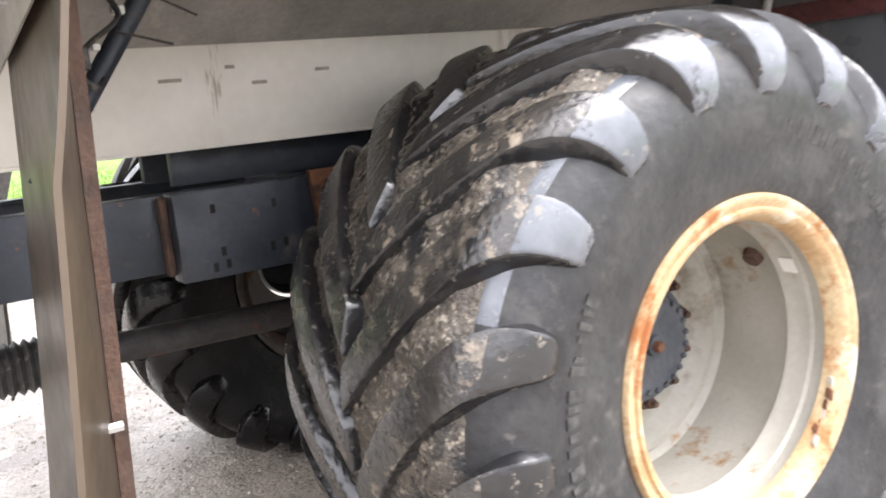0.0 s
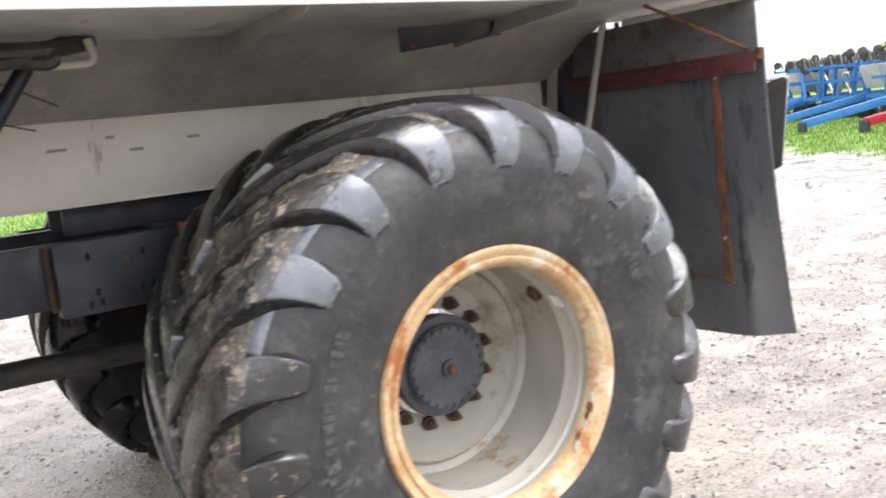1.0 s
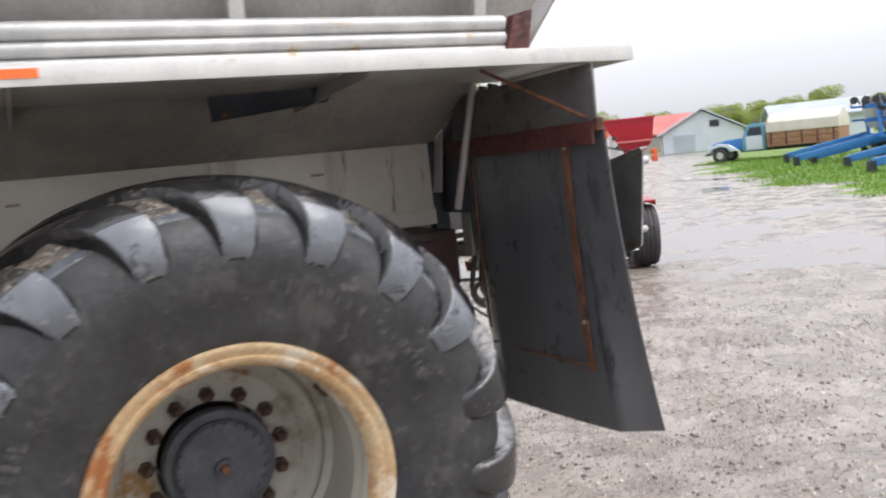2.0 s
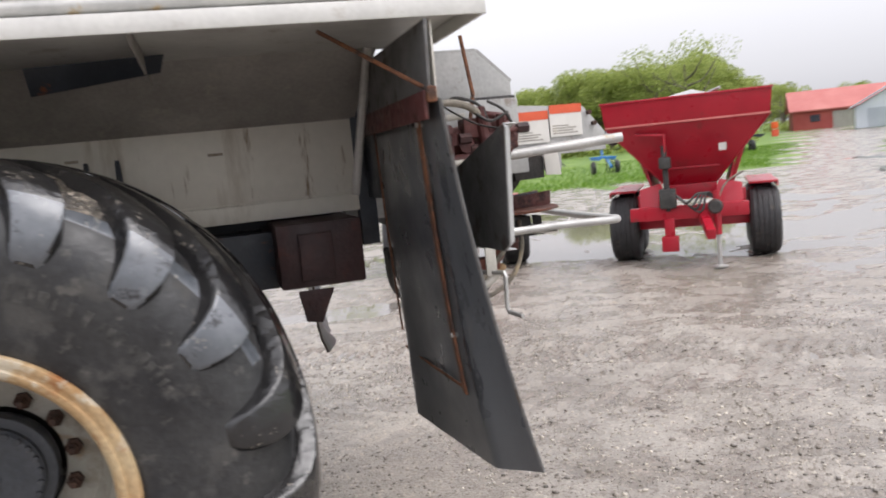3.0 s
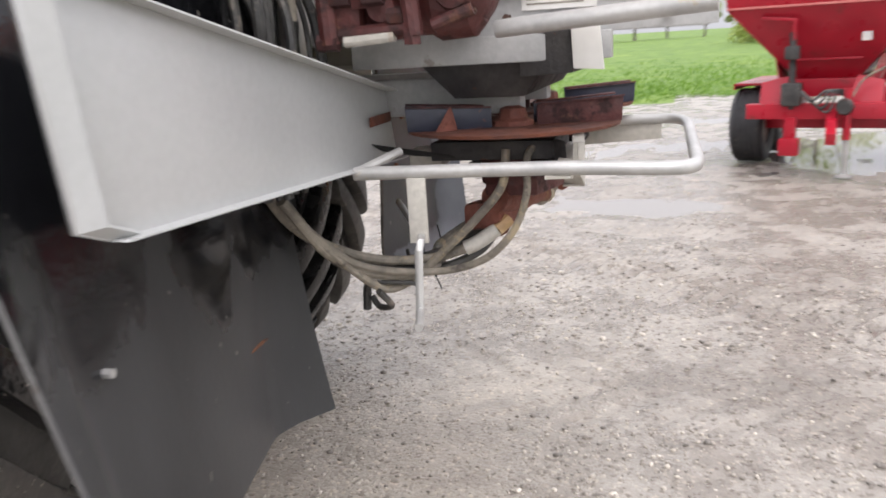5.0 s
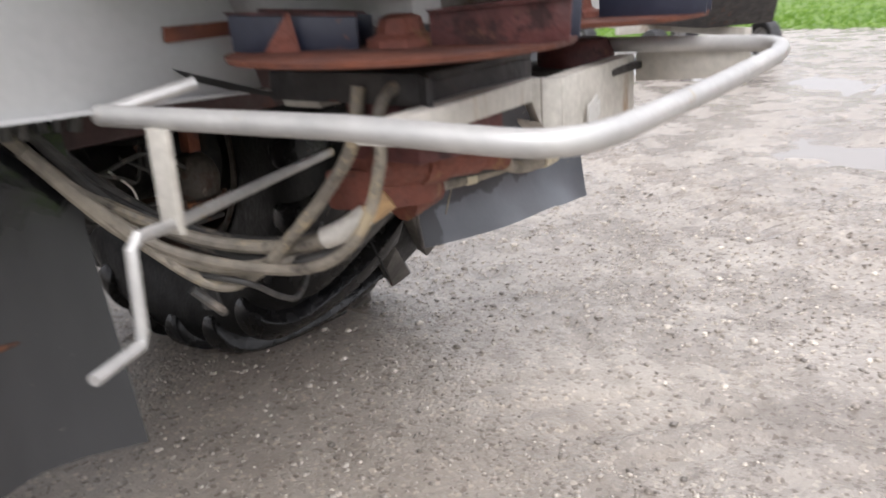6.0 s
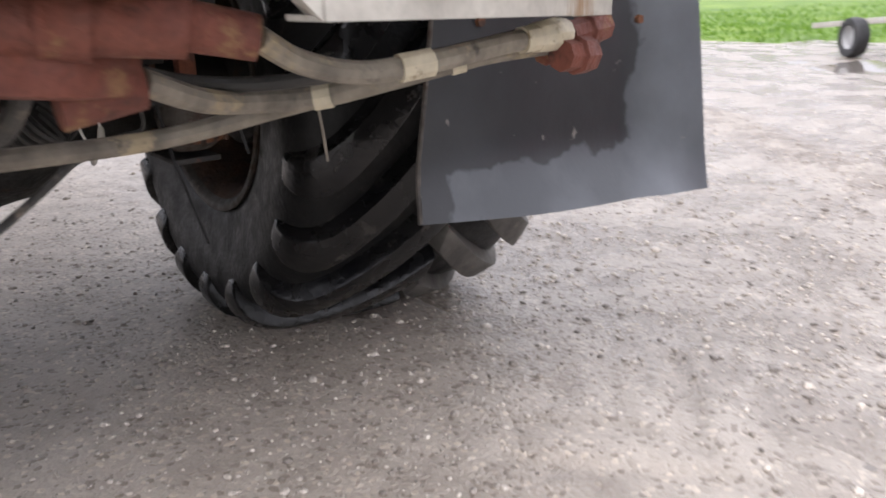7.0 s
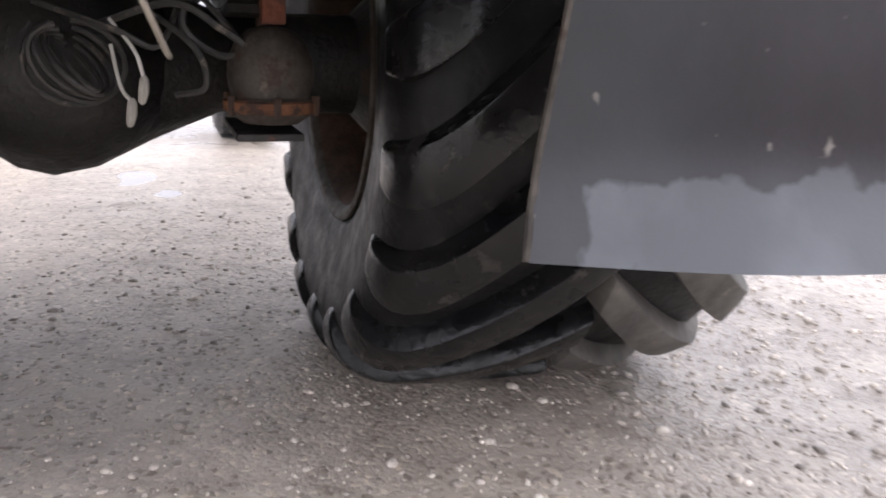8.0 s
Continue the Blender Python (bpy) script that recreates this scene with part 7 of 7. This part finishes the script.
cultivator(pose(36.5, 22.0, 0.1, 0, 0, -34), 10, M_BLUE, "blue", True)
cultivator(pose(36.4, 22.9, 0.1, 0, 0, -40) @ Matrix.Scale(1.05, 4), 11, M_BLUE, "blue", True)
cultivator(pose(31.0, 42.0, 0.1, 0, 0, 60), 9, M_CHASSIS, "black", False)


def plough_frame(m, colour, label, wheels):
    t = thing("plough_frame", m, label, "implement")
    P = lambda n, s, mt, lab="", b=0.01: part(n, s, mt, t, lab, at=Matrix.Identity(4), bevel=b)
    for y in (-0.5, 0.5):
        P("frame_bar", Solid().box((-1.6, y - 0.06, 0.95), (1.6, y + 0.06, 1.07)), colour)
    for x in (-1.5, -0.5, 0.5, 1.5):
        P("cross_bar", Solid().box((x - 0.05, -0.6, 1.07), (x + 0.05, 0.6, 1.17)), colour)
        P("standard", Solid().tube(curve([(x, -0.5, 1.0), (x - 0.2, -0.52, 0.6), (x + 0.05, -0.55, 0.2), (x + 0.25, -0.6, 0.02)], 4), 0.05, 6), M_CHASSIS, "black curved standard", 0)
    P("mast", Solid().beam((0, 0, 1.1), (0.2, 0, 1.6), 0.12, 0.12, (1, 0, 0)), colour)
    P("drawbar", Solid().beam((-1.6, 0, 1.0), (-2.8, 0, 0.5), 0.12, 0.12), colour)
    if wheels:
        for y in (-0.8, 0.8):
            P("wheel", Solid().lathe([(0.0, -0.1), (0.40, -0.12), (0.46, 0), (0.40, 0.12), (0.0, 0.1)], 24, Matrix.Translation((-0.8, y, 0.46))), M_SMALLTYRE, "black wheel", 0)


plough_frame(pose(21.1, 49.0, 0.12, 0, 0, 10), M_CHASSIS, "black plough frame standing on grass", False)
plough_frame(pose(18.5, 34.2, 0.05, 0, 0, 75) @ Matrix.Scale(0.7, 4), M_BLUE, "small blue plough with black wheels on grass", True)


def grain_truck(m):
    """An old truck with a grain box; its nose points to -x."""
    t = thing("grain_truck", m, "old blue farm truck with a brown, tarpaulin-covered grain box", "truck")
    P = lambda n, s, mt, lab="", b=0.02, parent=None: part(n, s, mt, parent or t, lab, at=Matrix.Identity(4), bevel=b)
    P("bonnet", Solid().prism([(-2.15, -0.55, 0.65), (-0.1, -0.6, 0.65), (-0.1, -0.6, 1.32), (-1.2, -0.57, 1.26), (-1.9, -0.55, 1.12), (-2.15, -0.55, 0.95)], (0, 1.15, 0)), M_BLUE, "bright blue bonnet", 0.06)
    P("grille", Solid().box((-2.2, -0.42, 0.62), (-2.14, 0.42, 0.98)), M_BLUE, b=0.01)
    for y in (-0.98, 0.58):
        P("fender", Solid().prism([(-2.2, y, 0.72), (-2.0, y, 0.98), (-1.5, y, 1.10), (-0.9, y, 1.0), (-0.35, y, 0.62), (-0.85, y, 0.62), (-1.0, y, 0.84), (-1.45, y, 0.92), (-1.85, y, 0.80), (-1.95, y, 0.58)], (0, 0.40, 0)), M_SHED, "pale blue fender", 0.04)
        P("headlight", Solid().lathe([(0.0, -0.05), (0.10, -0.04), (0.12, 0.0), (0.10, 0.05), (0.0, 0.06)], 16, Matrix.Translation((-2.16, y + 0.2, 0.88)) @ Matrix.Rotation(radians(90), 4, "Z")), M_WHITE, "round headlight", 0)
    P("bumper", Solid().box((-2.42, -0.95, 0.45), (-2.30, 0.95, 0.60)), M_GALV, "pale bumper")
    cab = P("cab", Solid().prism([(-0.15, -0.85, 0.55), (1.15, -0.85, 0.55), (1.15, -0.85, 1.95), (1.05, -0.85, 2.05), (0.30, -0.85, 2.05), (0.15, -0.85, 1.95), (-0.12, -0.85, 1.36)], (0, 1.7, 0)), M_TEAL, "faded teal cab", 0.05)
    P("window", Solid().prism([(0.12, -0.856, 1.40), (0.95, -0.856, 1.40), (0.95, -0.856, 1.85), (0.30, -0.856, 1.85)], (0, 0.01, 0)), M_BLUEBLACK, "dark side window", 0, cab)
    P("windscreen", Solid().prism([(-0.11, -0.7, 1.42), (-0.11, 0.7, 1.42), (0.13, 0.65, 1.90), (0.13, -0.65, 1.90)], (-0.012, 0, 0.004)), M_BLUEBLACK, "", 0, cab)
    P("door", Solid().box((0.08, -0.862, 0.62), (0.98, -0.85, 1.36)), M_SHED, "pale blue door", 0.01, cab)
    P("frame", Solid().box((-0.4, -0.4, 0.5), (5.0, 0.4, 0.68)), M_CHASSIS)
    P("box_floor", Solid().box((1.3, -1.1, 0.68), (5.0, 1.1, 0.84)), M_BROWN)
    P("front_board", Solid().prism([(1.3, -1.12, 0.84), (1.3, 1.12, 0.84), (1.3, 1.12, 2.05), (1.3, 0, 2.55), (1.3, -1.12, 2.05)], (0.08, 0, 0)), M_BROWN, "brown front board")
    P("tail_board", Solid().prism([(4.92, -1.12, 0.84), (4.92, 1.12, 0.84), (4.92, 1.12, 2.0), (4.92, 0, 2.4), (4.92, -1.12, 2.0)], (0.08, 0, 0)), M_BROWN)
    for y in (-1.12, 1.06):
        for k in range(3):
            P("side_board", Solid().box((1.38, y, 0.85 + 0.24 * k), (4.92, y + 0.06, 1.07 + 0.24 * k)), M_BROWN)
        for k in range(5):
            P("stake", Solid().box((1.5 + 0.8 * k, y - 0.03, 0.75), (1.58 + 0.8 * k, y + 0.09, 1.60)), M_REDPRIMER)
    P("tarpaulin", Solid().prism([(1.28, -1.16, 1.48), (1.28, -1.16, 1.56), (1.28, -1.12, 2.02), (1.28, -0.4, 2.44), (1.28, 0, 2.52), (1.28, 0.4, 2.44), (1.28, 1.12, 2.02), (1.28, 1.16, 1.48)], (3.75, 0, -0.05)), M_CREAM, "cream tarpaulin over the box", 0.03)
    for x in (-1.42, 3.9):
        for y in (-0.86, 0.86):
            w = P("wheel", Solid().lathe([(0.0, -0.11), (0.20, -0.10), (0.22, 0.0), (0.20, 0.10), (0.0, 0.11)], 20, Matrix.Translation((x, y, 0.42))), M_OFFWHITE, "", 0)
            P("tyre", Solid().lathe([(0.20, -0.09), (0.36, -0.11), (0.42, -0.07), (0.42, 0.07), (0.36, 0.11), (0.20, 0.09)], 28, Matrix.Translation((x, y, 0.42))), M_SMALLTYRE, "", 0, w)


grain_truck(pose(37.9, 33.0, 0.12, 0, 0, -66) @ Matrix.Scale(1.02, 4))


def barn(name, m, w, d, eave, ridge, wall, roof, label):
    t = thing(name, m, label, "building")
    P = lambda n, s, mt, lab="": part(n, s, mt, t, lab, at=Matrix.Identity(4))
    P("wall", Solid().prism([(-w, -d, 0), (w, -d, 0), (w, -d, eave), (-w, -d, eave)], (0, 2 * d, 0)), wall)
    for s in (-1, 1):
        P("gable", Solid().prism([(s * w, -d, eave), (s * w, d, eave), (s * w, 0, ridge)], (-s * 0.15, 0, 0)), wall)
        P("roof", Solid().prism([(-w - 0.4, s * (d + 0.4), eave - 0.1), (w + 0.4, s * (d + 0.4), eave - 0.1), (w + 0.4, 0, ridge + 0.1), (-w - 0.4, 0, ridge + 0.1)], (0, 0, 0.15)), roof)
    if name == "shed":
        P("window", Solid().box((-w - 0.06, -d * 0.42, ridge * 0.58), (-w + 0.02, -d * 0.18, ridge * 0.74)), M_BLUEBLACK, "dark loft window")
        P("door", Solid().box((-w - 0.05, d * 0.2, 0), (-w + 0.02, d * 0.75, eave * 0.9)), M_SHEDROOF, "grey sliding door")
        return
    P("door", Solid().box((-1.6, -d - 0.06, 0), (1.6, -d - 0.01, eave * 0.85)), M_HOPPER, "grey sliding door")
    for x in (-w * 0.6, w * 0.6):
        P("window", Solid().box((x - 0.5, -d - 0.05, eave * 0.4), (x + 0.5, -d - 0.01, eave * 0.75)), M_BLUEBLACK)


barn("barn", pose(69.0, 76.6, 0.5, 0, 0, -34), 5.6, 3.2, 2.1, 4.1, M_BARN, M_BARNROOF, "long red barn with a faded red roof")
barn("shed", pose(61.1, 60.6, 0.4, 0, 0, 50), 3.4, 3.7, 1.9, 3.9, M_SHED, M_SHEDROOF, "pale blue-grey metal shed with a gable roof")
barn("shed", pose(58.5, 44.8, 0.3, 0, 0, -40), 3.6, 2.4, 2.2, 3.2, M_SHED, M_SHEDROOF, "low grey shed with a pale metal roof")


# ---- trees ----
def leaf_cloud(rs, lumps, per, size, squash_z=0.8):
    """Small leaf faces scattered over uneven lumps."""
    out = []
    for (cx, cy, cz, r) in lumps:
        d = rs.normal(size=(per, 3))
        d /= np.linalg.norm(d, axis=1, keepdims=True)
        rad = r * rs.uniform(0.35, 1.08, (per, 1)) ** 0.6
        p = d * rad * np.array([1, 1, squash_z]) + np.array([cx, cy, cz])
        t = random_turns(rs, per) * (size * rs.uniform(0.6, 1.5, per))[:, None, None]
        out.append(np.concatenate([t, p[:, :, None]], 2))
    return np.concatenate(out)


def tree(seed, h, bare=False, leaf=None):
    rs = np.random.RandomState(seed)
    rr = random.Random(seed)
    t = thing("tree", pose(0, 0, 0), "leafy spring tree with a bare lower trunk" if not bare else "thin tree with sparse young leaves", "tree", "trees behind the yard")
    s = Solid().tube(curve([(0, 0, -0.2), (0.06 * h * rr.uniform(-0.3, 0.3), 0, h * 0.3), (0, 0.05, h * 0.75)], 4), [0.03 * h * (1 - 0.09 * k) for k in range(9)], 8)
    lumps = []
    for k in range(9):
        a, z = rr.uniform(0, 6.28), h * rr.uniform(0.25, 0.62)
        ln = h * rr.uniform(0.2, 0.36)
        e = Vector((ln * math.cos(a), ln * math.sin(a), z + h * rr.uniform(0.12, 0.3)))
        s.tube(curve([(0, 0, z), (e.x * 0.5, e.y * 0.5, z + 0.06 * h), e], 3), [0.012 * h, 0.011 * h, 0.009 * h, 0.008 * h, 0.006 * h, 0.005 * h, 0.004 * h], 6)
        lumps.append((e.x, e.y, e.z, h * rr.uniform(0.10, 0.2)))
    for k in range(6):
        a = rr.uniform(0, 6.28)
        lumps.append((h * 0.14 * math.cos(a), h * 0.14 * math.sin(a), h * rr.uniform(0.55, 0.9), h * rr.uniform(0.12, 0.2)))
    part("trunk", s, M_BARK, t, at=Matrix.Identity(4))
    v = [(-0.5, -0.4, 0), (0.5, -0.4, 0.08), (0.35, 0.5, 0), (-0.4, 0.45, 0.1)]
    me = scatter_mesh("crown", leaf_cloud(rs, lumps, 150 if bare else 520, 0.11 if bare else 0.145), v, [(0, 1, 2, 3)], leaf or M_LEAF)
    part("crown", me, None, t, at=Matrix.Identity(4))
    return t


kinds = [tree(21, 9.0), tree(22, 8.0), tree(23, 10.0), tree(24, 8.5, True), tree(25, 7.0, False, M_LEAFHAZE)]
rr = random.Random(5)
spots = []
for k in range(46):
    az = 15.5 + 19 * k / 45 + rr.uniform(-0.5, 0.5)
    d = rr.uniform(90, 112)
    spots.append((kinds[rr.choice((0, 1, 2, 0, 2))], az, d, 0.58 + 0.42 * max(0, min(1, (az - 15.5) / 13)) - 0.1 * max(0, az - 32) + rr.uniform(-0.1, 0.1)))
spots += [(kinds[3], 9.3, 62, 1.15), (kinds[3], 8.0, 70, 0.95), (kinds[3], 11.2, 75, 0.9), (kinds[3], 31.5, 88, 1.25), (kinds[3], 29.5, 90, 1.2)]
for k in range(84):
    az = 33 + 50 * k / 83 + rr.uniform(-0.7, 0.7)
    spots.append((kinds[rr.choice((1, 3, 4, 4, 3))], az, rr.uniform(112, 150), rr.uniform(0.45, 0.78)))
for k in range(70):
    az = 35 + 33 * k / 69 + rr.uniform(-0.6, 0.6)
    spots.append((kinds[rr.choice((0, 4, 4, 1, 3))], az, rr.uniform(125, 165), rr.uniform(0.5, 0.82)))
for k in range(26):
    az = -40 + 48 * k / 25 + rr.uniform(-0.7, 0.7)
    spots.append((kinds[rr.choice((0, 1, 4))], az, rr.uniform(100, 130), rr.uniform(0.7, 1.1)))
used = set()
for t, az, d, sc in spots:
    x, y = 1.2 + d * math.sin(radians(az)), -2 + d * math.cos(radians(az))
    m = Matrix.Translation((x, y, 0.35)) @ Matrix.Rotation(rr.uniform(0, 6.28), 4, "Z")
    if t not in used:
        used.add(t)
        o = t
        o.matrix_basis = m
    else:
        o = copy_thing(t, m)
    o.scale = (sc, sc, sc)


def brush():
    rs = np.random.RandomState(31)
    lumps = []
    for k in range(110):
        az, d = radians(rs.uniform(5, 36)), rs.uniform(70, 84)
        lumps.append((1.2 + d * math.sin(az), -2 + d * math.cos(az), rs.uniform(0.5, 1.6), rs.uniform(0.8, 1.8)))
    for k in range(120):
        az, d = radians(rs.uniform(36, 85)), rs.uniform(105, 120)
        lumps.append((1.2 + d * math.sin(az), -2 + d * math.cos(az), rs.uniform(0.5, 1.6), rs.uniform(0.8, 2.0)))
    v = [(-0.5, -0.4, 0), (0.5, -0.4, 0.08), (0.35, 0.5, 0), (-0.4, 0.45, 0.1)]
    me = scatter_mesh("brush", leaf_cloud(rs, lumps, 260, 0.19), v, [(0, 1, 2, 3)], M_LEAF)
    tagged(new("brush", me), "low green brush under the distant trees", "brush", kind="stuff")


brush()
